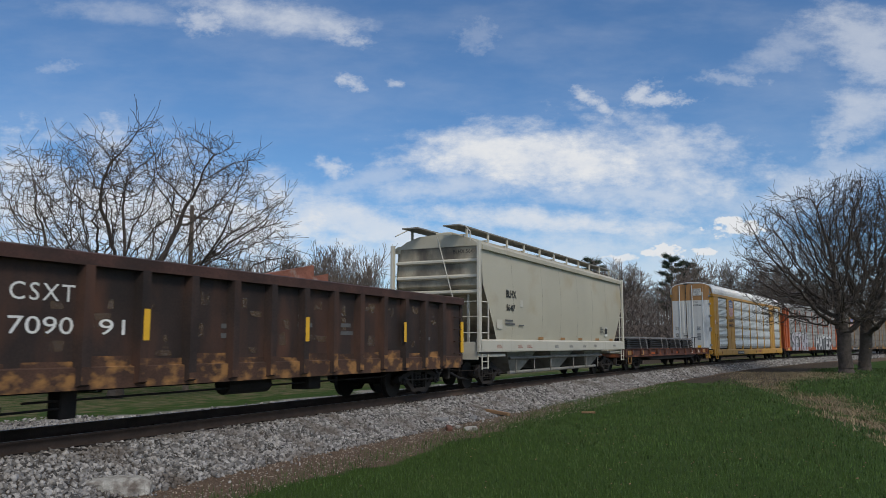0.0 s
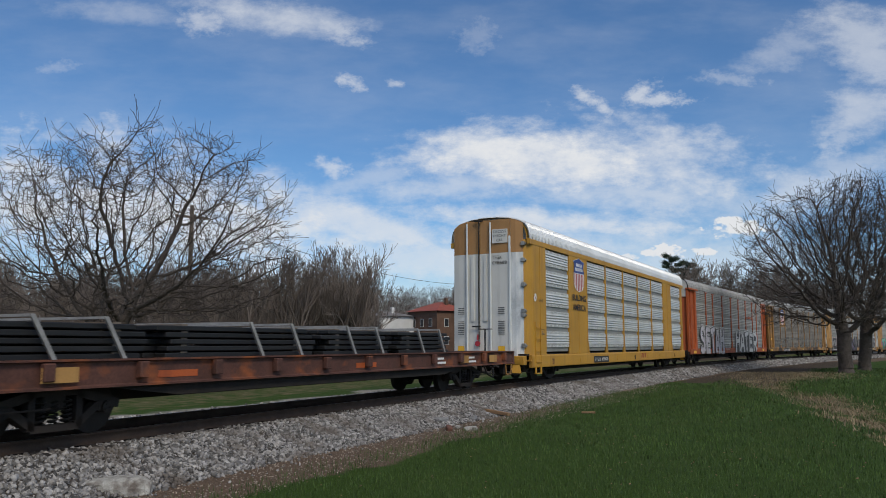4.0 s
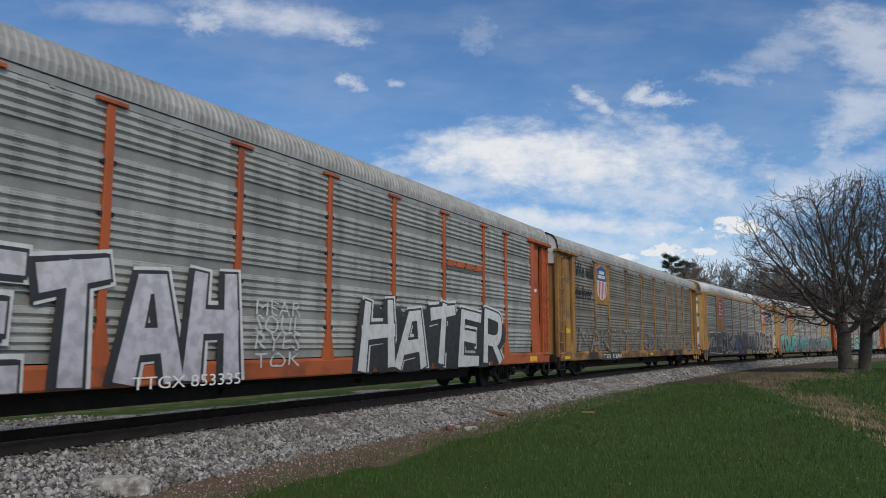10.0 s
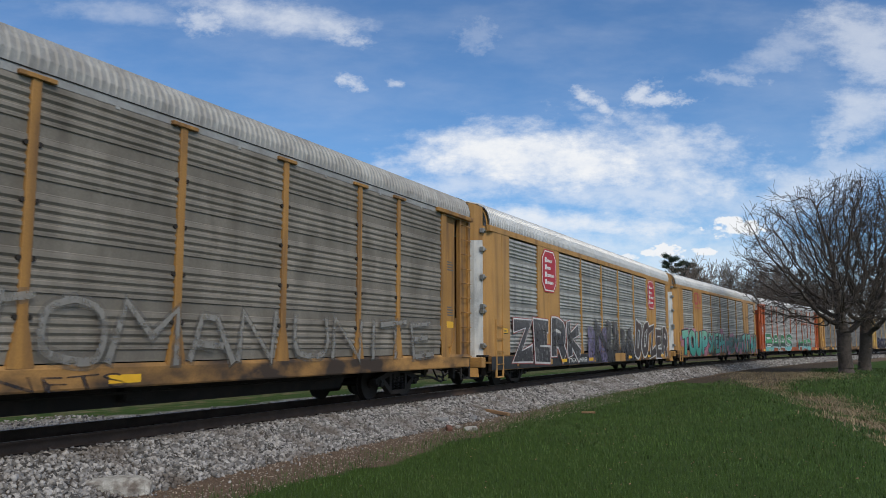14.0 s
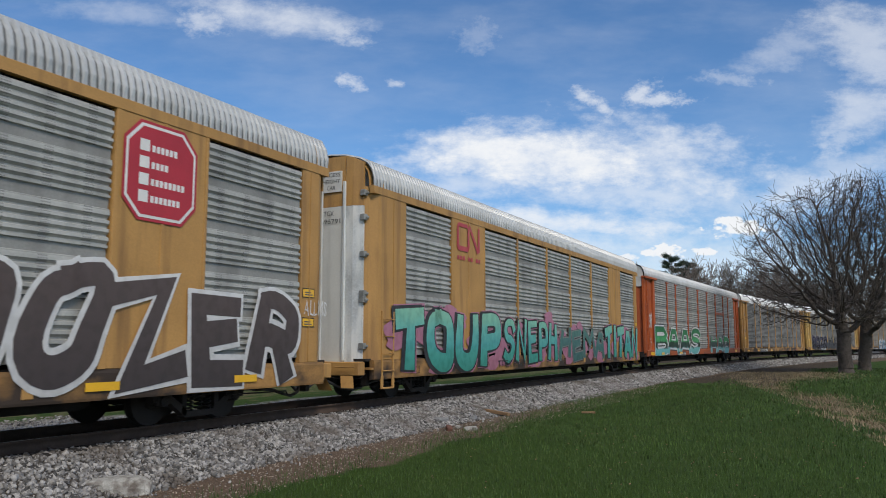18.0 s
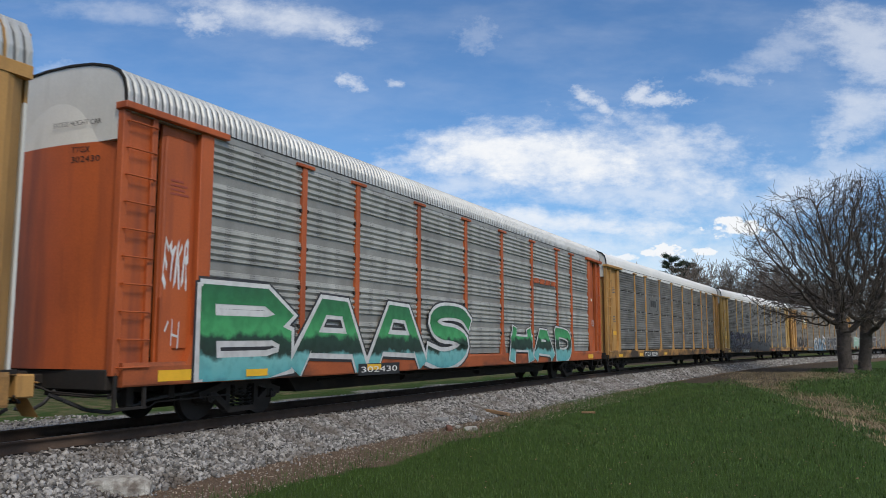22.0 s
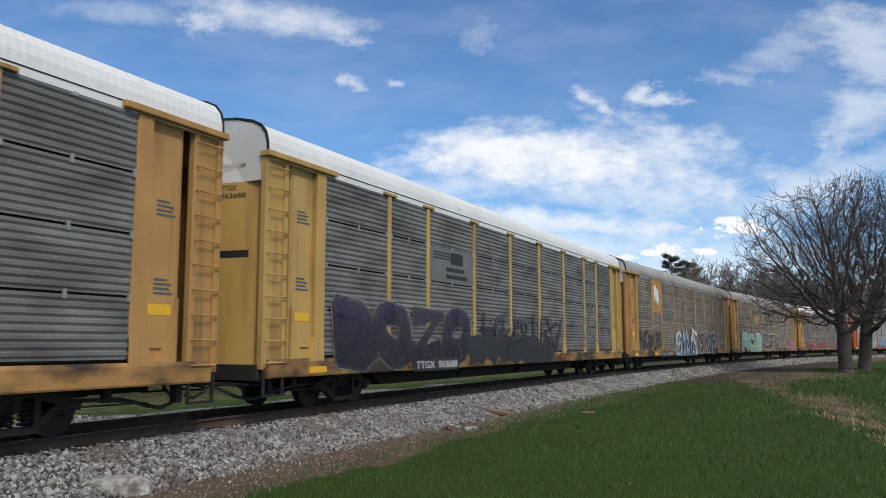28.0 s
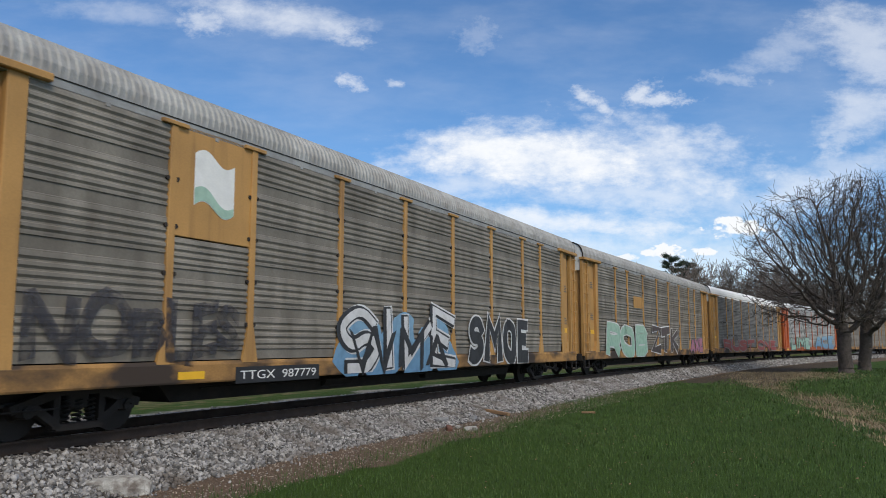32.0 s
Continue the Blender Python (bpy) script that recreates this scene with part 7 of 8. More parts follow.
def dress_8():
    c = rack_posted("autorack_car", "yellow autorack car with dark grey screens and purple graffiti", M["yellow_pale"], M["roof_white"], M["panel_grey"], M["white"], number="963688", fine=True)
    rect(c, V0 + 6.92, V0 + 9.72, 3.12, 4.1, M["sign_grey"], 1.606, "sign_board", "grey sign board with dark company sign")
    for a, b, z0, z1 in ((7.1, 8.3, 3.92, 3.96), (7.1, 8.3, 3.84, 3.88), (7.1, 8.3, 3.76, 3.80), (8.2, 9.0, 3.66, 4.0), (7.9, 9.1, 3.44, 3.56), (7.9, 9.3, 3.24, 3.36)):
        rect(c, V0 + a, V0 + b, z0, z1, M["ink"], 1.609, "sign_bar")
    tag(c, "BOZO", V0 + 2.2, V0 + 9.4, 0.80, 2.50, S["purple"], S["soot"], S["faded"], 0.5, 14, "dark purple graffiti letters with pale rim", 0.1, 0.52, 0.05)
    tag(c, "HAIK", V0 + 10.2, V0 + 17.4, 1.1, 2.40, S["soot"], S["purple"], None, 1.0, 15, "thin black graffiti letters over purple", 0.1, 0.11, 0.03)
    blot(c, "graffiti_ground", S["soot"], 5.6, 8.2, 0.78, 1.5, 4, 1.652, 4)
    blot(c, "graffiti_ground", S["black"], 9.4, 16.8, 0.75, 1.66, 5, 1.652, 7, "black sprayed ground along the lower side")
    letters(c, "FPLV", V0 + 11.4, V0 + 18.2, 1.15, 2.42, S["dusk"], 1.655, "graffiti", "thin black graffiti strokes", -0.012, 0.9, 16)
    for k, (word, a, b, w) in enumerate((("CREAK", 19.0, 24.9, 0.028), ("SOROM", 19.3, 25.2, 0.022), ("CRANE", 18.9, 25.1, 0.018))):
        tag(c, word, V0 + a, V0 + b, 1.0 + 0.1 * k, 2.45 - 0.12 * k, S["faded"], S["faded"], None, 1.6, 16 + k, "thin faded white graffiti outline", 0.0, w, 0.004)
    red_mark(c, 17.9, 0.80, 0.98)
    plate(c, "TTGX  963688", 5.96, 8.6, 0.69, 1.02, True, 1.660)
    reflectors(c, 0.80, (1.5,))
    return c


def dress_9():
    c = rack_posted("autorack_car", "tan yellow autorack car with dingy screens and white flag sign", M["yellow_tan"], M["roof_old"], M["panel_dirty"], M["white"], number="987779", sign_bay=True, band=M["panel_dirty_band"])
    us = [k / 12 for k in range(13)]

    def wave(u, h):
        return V0 + 5.24 + 1.02 * u, 3.78 + 0.92 * h + 0.11 * math.sin(u * 6.28) - 0.06 * u
    figure(c, [wave(u, 0) for u in us] + [wave(u, 1) for u in reversed(us)], M["ink_white"], 1.606, "sign", "white waving flag sign, cracked, mint at its foot")
    figure(c, [wave(0.01 + 0.98 * u, 0.01) for u in us] + [wave(0.01 + 0.98 * u, 0.16 + 0.16 * (1 - u)) for u in reversed(us)], S["mint"], 1.609, "sign_edge")
    glow = shape()
    for k in range(9):
        cy, cz, r = V0 + 10.2 + 4.9 * k / 8, 1.25 + 0.4 * math.sin(k * 2.1), 0.62
        add(glow, [(1.640 + 0.0004 * k, cy + r * (1 + 0.25 * math.sin(4 * a + k)) * math.cos(a), min(2.5, max(0.68, cz + r * math.sin(a)))) for a in [j * math.pi / 8 for j in range(16)]], [tuple(range(16))])
    part("graffiti_glow", glow, S["sky"], c, "pale blue sprayed ground of the graffiti")
    tag(c, "SIVE", V0 + 9.8, V0 + 15.6, 0.66, 2.45, S["white"], S["black"], S["white"], 1.6, 17, "white and black graffiti letters", 0.02, 0.22, 0.06, (-0.08, 0.0))
    letters(c, "WMA", V0 + 10.1, V0 + 15.2, 0.75, 1.7, S["black"], 1.659, "graffiti_shade", "", 0.0, 0.9, 3)
    tag(c, "SMOE", V0 + 16.5, V0 + 21.6, 0.70, 2.35, S["black"], S["white"], None, 0.25, 18, "black graffiti letters with white outline", 0.0)
    plate(c, "TTGX  987779", 6.41, 9.0, 0.68, 0.98)
    letters(c, "NOBLES", V0 + 2.1, V0 + 6.5, 1.14, 2.1, S["soot"], 1.639, "graffiti", "faded dark graffiti letters", 0.05, 0.5, 19)
    reflectors(c, 0.80, (1.2, 5.0))
    return c


def dress_10():
    c = rack_posted("autorack_car", "yellow autorack car with grimy screens, mint and white graffiti", M["yellow_tan"], M["roof_old"], M["panel_dirty"], M["white"], band=M["panel_dirty_band"])
    rect(c, V0 + 7.9, V0 + 9.7, 3.3, 3.9, M["yellow_tan"], 1.606, "sign", "small yellow sign")
    tag(c, "ROB", V0 + 2.8, V0 + 10.2, 0.7, 2.5, S["mint"], S["white"], None, 0.3, 20, "mint green graffiti letters", 0.03)
    tag(c, "ZTK", V0 + 11.2, V0 + 17.6, 0.8, 2.55, S["brown"], S["white"], None, 0.15, 21, "brown graffiti letters with white outline", 0.0)
    tag(c, "AXE", V0 + 21.2, V0 + 25.2, 0.8, 1.9, S["pink"], S["lilac"], None, 0.3, 22, "pink graffiti letters", 0.03)
    return c


def dress_far(k):
    paint, roof, panel = ((M["yellow_tan"], M["roof_white"], M["panel_grey"]), (M["orange"], M["roof"], M["panel"]), (M["yellow_old"], M["roof_old"], M["panel_dirty"]),
                          (M["yellow_tan"], M["roof"], M["panel"]), (M["yellow_old"], M["roof_old"], M["panel_dirty"]), (M["orange"], M["roof_old"], M["panel"]))[k]
    words = ("yellow autorack car with dark grey screens and white roof", "orange autorack car with green graffiti", "weathered yellow autorack car with grimy screens", "tan yellow autorack car with grey screens", "dull yellow autorack car with grimy screens", "orange autorack car with grey screens")[k]
    c = rack_posted("autorack_car", words, paint, roof, panel, M["white"], fine=(k == 0))
    if k == 1:
        tag(c, "LIME", V0 + 2.5, V0 + 11, 0.8, 2.3, S["mint"], S["black"], None, 0.3, 30, "mint green graffiti letters", 0.03)
        tag(c, "ACE", V0 + 14, V0 + 24, 0.8, 2.6, S["sky"], S["grey"], None, 0.3, 31, "pale blue graffiti letters", 0.03)
    elif k == 0:
        tag(c, "RUST ONE", V0 + 3, V0 + 24, 0.8, 1.9, S["red"], S["grey"], None, 0.3, 32, "faded red graffiti letters", 0.0)
    return c


CARS = [dress_1(), dress_2(), dress_3(), dress_4(), dress_5(), dress_6(), dress_7(), dress_8(), dress_9(), dress_10()] + [dress_far(k) for k in range(6)]


# ---- the train runs past ----
SPEED, PITCH, FIRST = 8.994, 28.75, -19.88 + 8.994 * 6


def car_rows(mid, half_base):
    """Poses, second by second, of a car whose middle is at mid along the line when the film begins; its truck centres ride on the line."""
    rows = []
    for k in range(33):
        s = mid - SPEED * k
        xa, ya, _ = on_line(s - half_base)
        xb, yb, _ = on_line(s + half_base)
        h = math.atan2(float(xb - xa), float(yb - ya))
        rows.append((float(k), pose(float(xa + xb) / 2, float(ya + yb) / 2, 0, 0, 0, -math.degrees(h))))
    return rows


def motions():
    for k, car in enumerate(CARS):
        walk(car, car_rows(FIRST + PITCH * (k + 1) + HALF_LONG, 10.2))
    for things, mid, base in (((FLAT, *BUNDLES), FIRST + 17.25, 7.2), ((HOPPER,), FIRST - 2.77, 7.05), ((GONDOLA, SCRAP), FIRST - 21.25, 6.7)):
        for t in things:
            walk(t, car_rows(mid, base))
    spin = math.degrees(SPEED / 30 * 2 / 0.42)
    turns = [(k * 2 / 30, k * spin) for k in range(481)]
    for wheel, ya in WHEELS:
        walk(wheel, [(t, pose(0, ya, 0.42, a % 360)) for t, a in turns])




# ---- trees ----
def limb_tree(seed, lengths, spread, trunk_r, first, droop=0.0, twist=0.35, stems=1, lean=0.0, kids=(5, 5, 5, 5, 4), up=0.35, radii=0.6, tilt_range=(0.5, 1.05), fan=False):
    """The tubes of a bare tree: lists of (start, end, radius, radius, level)."""
    rng = random.Random(seed)
    segs, levels = [], len(lengths)

    def grow(p, d, length, r, level):
        steps = (7, 6, 5, 4, 3, 2)[level]
        here, way_now, rad = Vector(p), Vector(d).normalized(), r
        places = []
        end_r = r * (0.62 if level == 0 else 0.35)
        for k in range(steps):
            bend = twist * (0.16 if level == 0 else 1.0)
            way_now = (way_now + Vector((rng.uniform(-bend, bend), rng.uniform(-bend, bend), rng.uniform(-bend, bend) * 0.7 + (up if level else 0.1) * 0.12 - droop * 0.06 * level))).normalized()
            nxt = here + way_now * (length / steps)
            r2 = r + (end_r - r) * (k + 1) / steps
            segs.append((here.copy(), nxt.copy(), rad, r2, level))
            places.append((nxt.copy(), way_now.copy(), r2, (k + 1) / steps))
            here, rad = nxt, r2
        if level + 1 < levels:
            n = kids[level]
            for j in range(n):
                f = rng.uniform(first if level == 0 else 0.25, 1.0)
                q, w, rr, _ = places[min(steps - 1, int(f * steps))]
                axis = w.orthogonal().normalized()
                turn = Matrix.Rotation(2.399 * j + rng.uniform(-0.5, 0.5), 3, w)
                tilt = rng.uniform(*tilt_range) if level or not fan else (1.25 - 1.0 * (f - first) / (1.001 - first)) * rng.uniform(0.85, 1.1)
                nd = (Matrix.Rotation(tilt, 3, turn @ axis) @ w)
                nd = Vector((nd.x * spread, nd.y * spread, nd.z)).normalized()
                grow(q, nd, lengths[level + 1] * rng.uniform(0.7, 1.25), min(rr * 0.8, r * radii), level + 1)

    for k in range(stems):
        a = 2.4 * k + seed
        grow((0, 0, -0.3), (lean + (0.35 * math.cos(a) if stems > 1 else 0), 0.35 * math.sin(a) if stems > 1 else 0, 1), lengths[0], trunk_r, 0)
    return segs


def tubes_mesh(name, segs, mat, sides=(9, 7, 5, 4, 3, 3), min_r=0.0):
    """One mesh of tapered tubes."""
    V, F, n0 = [], [], 0
    by = {}
    for sg in segs:
        by.setdefault(sides[sg[4]], []).append(sg)
    for n, group in by.items():
        a = np.array([tuple(g[0]) for g in group])
        b = np.array([tuple(g[1]) for g in group])
        ra = np.maximum(np.array([g[2] for g in group]), min_r)[:, None, None]
        rb = np.maximum(np.array([g[3] for g in group]), min_r)[:, None, None]
        d = b - a
        d /= np.linalg.norm(d, axis=1)[:, None] + 1e-9
        ref = np.where(np.abs(d[:, 2:3]) < 0.9, [[0, 0, 1.0]], [[1.0, 0, 0]])
        u = np.cross(d, ref)
        u /= np.linalg.norm(u, axis=1)[:, None]
        w = np.cross(d, u)
        th = np.arange(n) * 2 * math.pi / n
        ring = u[:, None] * np.cos(th)[None, :, None] + w[:, None] * np.sin(th)[None, :, None]
        va, vb = a[:, None] + ring * ra, b[:, None] + ring * rb
        V.append(np.concatenate([va, vb], 1).reshape(-1, 3))
        base = n0 + np.arange(len(group))[:, None] * 2 * n
        k = np.arange(n)[None]
        F.append(np.stack([base + k, base + (k + 1) % n, base + n + (k + 1) % n, base + n + k], -1).reshape(-1, 4))
        n0 += len(group) * 2 * n
    me = raw_mesh(name, np.concatenate(V), np.concatenate(F), mat)
    me.polygons.foreach_set("use_smooth", [True] * len(me.polygons))
    return me


def bare_tree(name, label, place, segs, bark, twig, min_r=0.0, split=2):
    t = thing(name, label, "tree", pose(*place))
    part("trunk", tubes_mesh("trunk", [s for s in segs if s[4] < split], bark), None, t)
    part("crown", tubes_mesh("crown", [s for s in segs if s[4] >= split], twig, min_r=min_r), None, t)
    return t


def gz(x, y):
    return float(ground_z(np.array([x]), np.array([y]))[0])


def crown_tree(seed, fork, centre, radii, count, lean=(0.0, 0.0), step=0.30, kill=0.48, shell=0.5, tip=0.011, power=2.25, flat=-0.62):
    """A bare tree that grows towards points strewn through its crown: tubes as of limb_tree."""
    rng = np.random.default_rng(seed)
    d = rng.normal(size=(count * 2, 3))
    d /= np.linalg.norm(d, axis=1)[:, None]
    d *= (rng.uniform(shell ** 3, 1, len(d)) ** (1 / 3))[:, None]
    # an uneven outline, and a flattened underside
    d *= (1 + 0.10 * np.sin(d[:, :1] * 5 + seed) + 0.08 * np.sin(d[:, 1:2] * 7 + d[:, 2:3] * 6))
    d = d[d[:, 2] > flat][:count]
    goal = np.array(centre) + d * np.array(radii)
    n_trunk = max(3, int(fork / step))
    P = [np.array([lean[0] * (k / n_trunk) ** 1.5 * fork + 0.03 * math.sin(k + seed), lean[1] * (k / n_trunk) * fork, -0.3 + (fork + 0.3) * k / n_trunk]) for k in range(n_trunk + 1)]
    parent = [-1] + list(range(n_trunk))
    P = list(P)
    pts = np.array(P)
    dist = np.linalg.norm(goal[:, None] - pts[None], axis=2)
    near, best = dist.argmin(1), dist.min(1)
    for _ in range(110):
        live = best > kill
        if live.sum() < count * 0.02:
            break
        ids = near[live]
        pull = goal[live] - pts[ids]
        pull /= np.linalg.norm(pull, axis=1)[:, None]
        total = np.zeros_like(pts)
        np.add.at(total, ids, pull)
        who = np.unique(ids)
        way_to = total[who] / (np.linalg.norm(total[who], axis=1)[:, None] + 1e-6)
        way_to += rng.normal(0, 0.17, way_to.shape)
        way_to /= np.linalg.norm(way_to, axis=1)[:, None]
        fresh = pts[who] + way_to * step * rng.uniform(0.8, 1.2, (len(who), 1))
        base = len(pts)
        pts = np.concatenate([pts, fresh])
        parent += [int(w) for w in who]
        open_goals = np.flatnonzero(live)
        g = goal[open_goals].astype(np.float32)
        h = fresh.astype(np.float32)
        far = (g * g).sum(1)[:, None] + (h * h).sum(1)[None] - 2 * g @ h.T
        k = far.argmin(1)
        gap = np.sqrt(np.maximum(far[np.arange(len(g)), k], 0))
        closer = gap < best[open_goals]
        near[open_goals[closer]], best[open_goals[closer]] = base + k[closer], gap[closer]
    load = np.zeros(len(pts))
    kids = np.zeros(len(pts), int)
    for k in range(len(pts) - 1, 0, -1):
        load[k] = max(load[k], 1.0)
        load[parent[k]] += load[k]
        kids[parent[k]] += 1
    rad = tip * np.maximum(load, 1) ** (1 / power)
    segs = []
    for k in range(1, len(pts)):
        r = rad[k]
        level = 0 if r > 0.16 else 1 if r > 0.075 else 2 if r > 0.035 else 3
        p = parent[k]
        flare = 1.0 + 0.45 * max(0.0, 1 - (pts[p][2] + 0.3) / 0.9) if k <= n_trunk else 1.0
        segs.append((pts[p], pts[k], (rad[p] if rad[p] < r * 1.5 else r * 1.08) * flare, r, level))
        # short crooked twigs at the ends
        if kids[k] == 0 or (r < 0.05 and rng.uniform() < 0.45):
            for _ in range(2):
                along = pts[k] - pts[p]
                e = pts[k] + along * rng.uniform(0.4, 1.0) + rng.normal(0, 0.17, 3)
                f = e + (e - pts[k]) * rng.uniform(0.3, 0.9) + rng.normal(0, 0.12, 3) + np.array([0, 0, 0.06])
                thin = min(r * 0.8, tip * 1.2)
                segs.append((pts[k], e, thin, thin * 0.85, 4))
                segs.append((e, f, thin * 0.85, thin * 0.6, 4))
    return segs


# the two oaks on the bank
bare_tree("oak_tree", "bare oak tree with thick dark trunk and rounded crown", (0.45, 62.0, gz(0.45, 62.0) - 0.1),
          crown_tree(31, 2.6, (-0.5, 0.0, 8.0), (5.8, 5.6, 5.9), 4300, kill=0.36, tip=0.0135, power=2.03, shell=0.28, flat=-0.80), M["bark_grey"], M["bark_grey"], 0.011)
bare_tree("oak_tree", "bare oak tree with thick leaning trunk on a grassy bank", (1.75, 68.0, gz(1.75, 68.0) - 0.1),
          crown_tree(27, 2.8, (1.8, 0.0, 8.7), (6.2, 5.8, 6.2), 4000, (0.10, 0.0), kill=0.36, tip=0.0135, power=2.03, shell=0.28, flat=-0.80), M["bark_grey"], M["bark_grey"], 0.011)
# the wide old tree beyond the track
bare_tree("old_tree", "wide bare old tree with twisting dark limbs", (-30.6, 27.3, gz(-30.6, 27.3)),
          crown_tree(5, 2.2, (0.7, 0.4, 7.7), (7.3, 6.8, 5.4), 3900, step=0.32, kill=0.38, tip=0.0115, power=2.12, shell=0.45, flat=-0.75), M["bark_grey"], M["bark_grey"], 0.010)

# scrub trees beyond the track, and taller bare trees along the far side of the curve
scrub_kinds = [limb_tree(40 + k, (4.4, 2.6, 1.5, 0.9, 0.5), 0.8, 0.13, 0.15, twist=0.24, stems=4, kids=(7, 5, 4, 4), up=1.0, radii=0.6, tilt_range=(0.3, 0.8)) for k in range(3)]
scrub_meshes = [(tubes_mesh("trunk", [s for s in q if s[4] < 1], M["bark"]), tubes_mesh("crown", [s for s in q if s[4] >= 1], M["twig"], min_r=0.012)) for q in scrub_kinds]
tall_kinds = [limb_tree(60 + k, (8.0, 4.2, 2.4, 1.3, 0.8), 0.85, 0.24, 0.30, twist=0.26, kids=(11, 6, 5, 4), up=0.8, radii=0.5, tilt_range=(0.35, 0.9)) for k in range(3)]
tall_meshes = [(tubes_mesh("trunk", [s for s in q if s[4] < 1], M["bark"]), tubes_mesh("crown", [s for s in q if s[4] >= 1], M["twig"], min_r=0.022)) for q in tall_kinds]


def scrub(place, kind, size, turn):
    t = thing("scrub_tree", "bare multi-stemmed brown scrub tree", "tree", pose(*place, 0, 0, turn) @ Matrix.Diagonal((size, size, size, 1)), "scrub trees beyond the track")
    part("trunk", scrub_meshes[kind][0], None, t)
    part("crown", scrub_meshes[kind][1], None, t)


def tall_tree(place, kind, size, turn):
    t = thing("bare_tree", "tall bare grey-brown tree on the far hillside", "tree", pose(*place, 0, 0, turn) @ Matrix.Diagonal((size, size, size, 1)), "bare trees beyond the curve")
    part("trunk", tall_meshes[kind][0], None, t)
    part("crown", tall_meshes[kind][1], None, t)


scrub_rng = random.Random(8)
for k, (bx_, by_, size) in enumerate(((-37, 43, 0.95), (-34.5, 47, 1.1), (-33, 51, 1.1), (-35.5, 54, 1.2), (-37.5, 57, 1.0), (-38, 50, 1.1), (-42, 48, 1.0), (-46, 45, 1.0), (-50, 41, 1.0), (-54, 37, 1.0), (-47, 36, 0.85), (-58, 33, 1.0),
                                   (-41, 42, 0.8), (-62, 27, 0.9), (-55, 47, 1.1), (-62, 42, 1.1), (-48, 55, 1.1), (-40, 60, 1.1))):
    scrub((bx_, by_, gz(bx_, by_)), k % 3, size, scrub_rng.uniform(0, 360))
for k, (bx_, by_, size) in enumerate(((-20.8, 145.7, 1.22), (-16.4, 148, 1.08), (-24, 150, 1.1), (-33.4, 139.6, 1.2), (-37, 142, 1.15), (-44.4, 123, 1.1), (-48, 126, 1.1), (-52, 128, 1.0), (-58, 135, 1.05), (-63, 139, 1.0), (-12, 161, 1.15), (-6, 150, 1.1),
                                   (-1, 148, 1.0), (-9, 140, 0.9), (-70, 112, 0.9), (-77, 108, 0.95), (-84, 100, 0.9), (-90, 90, 1.0), (-76, 62, 0.85), (-82, 52, 0.9), (-70, 74, 0.9), (-64, 60, 0.8), (-88, 44, 0.9))):
    tall_tree((bx_, by_, gz(bx_, by_)), k % 3, size, scrub_rng.uniform(0, 360))


def twig_blades(name, roots, rng, per_tree, mat, spread=3.4):
    """Bare far trees: a leaning trunk and many thin twig blades each, all in one mesh."""
    V = []
    for (x, y, z, tall) in roots:
        n = per_tree
        f = rng.uniform(0.08, 1.0, n) ** 0.8
        a = rng.uniform(0, 2 * math.pi, n)
        reach = spread * (tall / 12) * np.sqrt(rng.uniform(0, 1, n)) * (1.1 - 0.55 * f)
        p = np.stack([x + np.cos(a) * reach, y + np.sin(a) * reach, z + tall * f * 0.95], 1)
        d = np.stack([np.cos(a) * 0.5 + rng.normal(0, 0.3, n), np.sin(a) * 0.5 + rng.normal(0, 0.3, n), rng.uniform(0.3, 1.1, n)], 1)
        d *= (rng.uniform(0.7, 2.0, n) * tall / 12)[:, None]
        w = np.cross(d, rng.normal(size=(n, 3)))
        w *= (rng.uniform(0.035, 0.085, n) / (np.linalg.norm(w, axis=1) + 1e-9))[:, None]
        V.append(np.stack([p - w, p + w, p + d], 1).reshape(-1, 3))
        t = np.array([[x - 0.16, y, z - 1], [x + 0.16, y, z - 1], [x + rng.uniform(-0.6, 0.6), y, z + tall * 0.85]])
        V.append(t)
    V = np.concatenate(V)
    return raw_mesh(name, V, np.arange(len(V)).reshape(-1, 3), mat)


wood_np = np.random.default_rng(3)
roots = []
while len(roots) < 1700:
    ang, dist = wood_np.uniform(-1.35, 0.5), wood_np.uniform(125, 330)
    x_, y_ = dist * math.sin(ang), dist * math.cos(ang)
    lat_, _ = lateral_of(np.array([x_]), np.array([y_]))
    if lat_[0] > -14 or (dist < 165 and -0.62 < ang < -0.36):
        continue
    roots.append((x_, y_, gz(x_, y_), wood_np.uniform(8.5, 13.5)))
tagged(new("far_woods", twig_blades("far_woods", roots, wood_np, 110, M["wood_far"])), "bare brown woods along the far hillside", "woods", kind="stuff")
brush = []
while len(brush) < 1500:
    ang, dist = wood_np.uniform(-1.35, 0.5), wood_np.uniform(72, 190)
    x_, y_ = dist * math.sin(ang), dist * math.cos(ang)
    lat_, _ = lateral_of(np.array([x_]), np.array([y_]))
    if lat_[0] > -17 or (dist < 150 and (-0.56 < ang < -0.44 or (-0.62 < ang < -0.36 and wood_np.uniform() < 0.8))):
        continue
    brush.append((x_, y_, gz(x_, y_), wood_np.uniform(2.5, 6.0)))
tagged(new("far_brush", twig_blades("far_brush", brush, wood_np, 80, M["wood_far"], 4.0)), "brown bare brush below the far woods", "brush", kind="stuff")


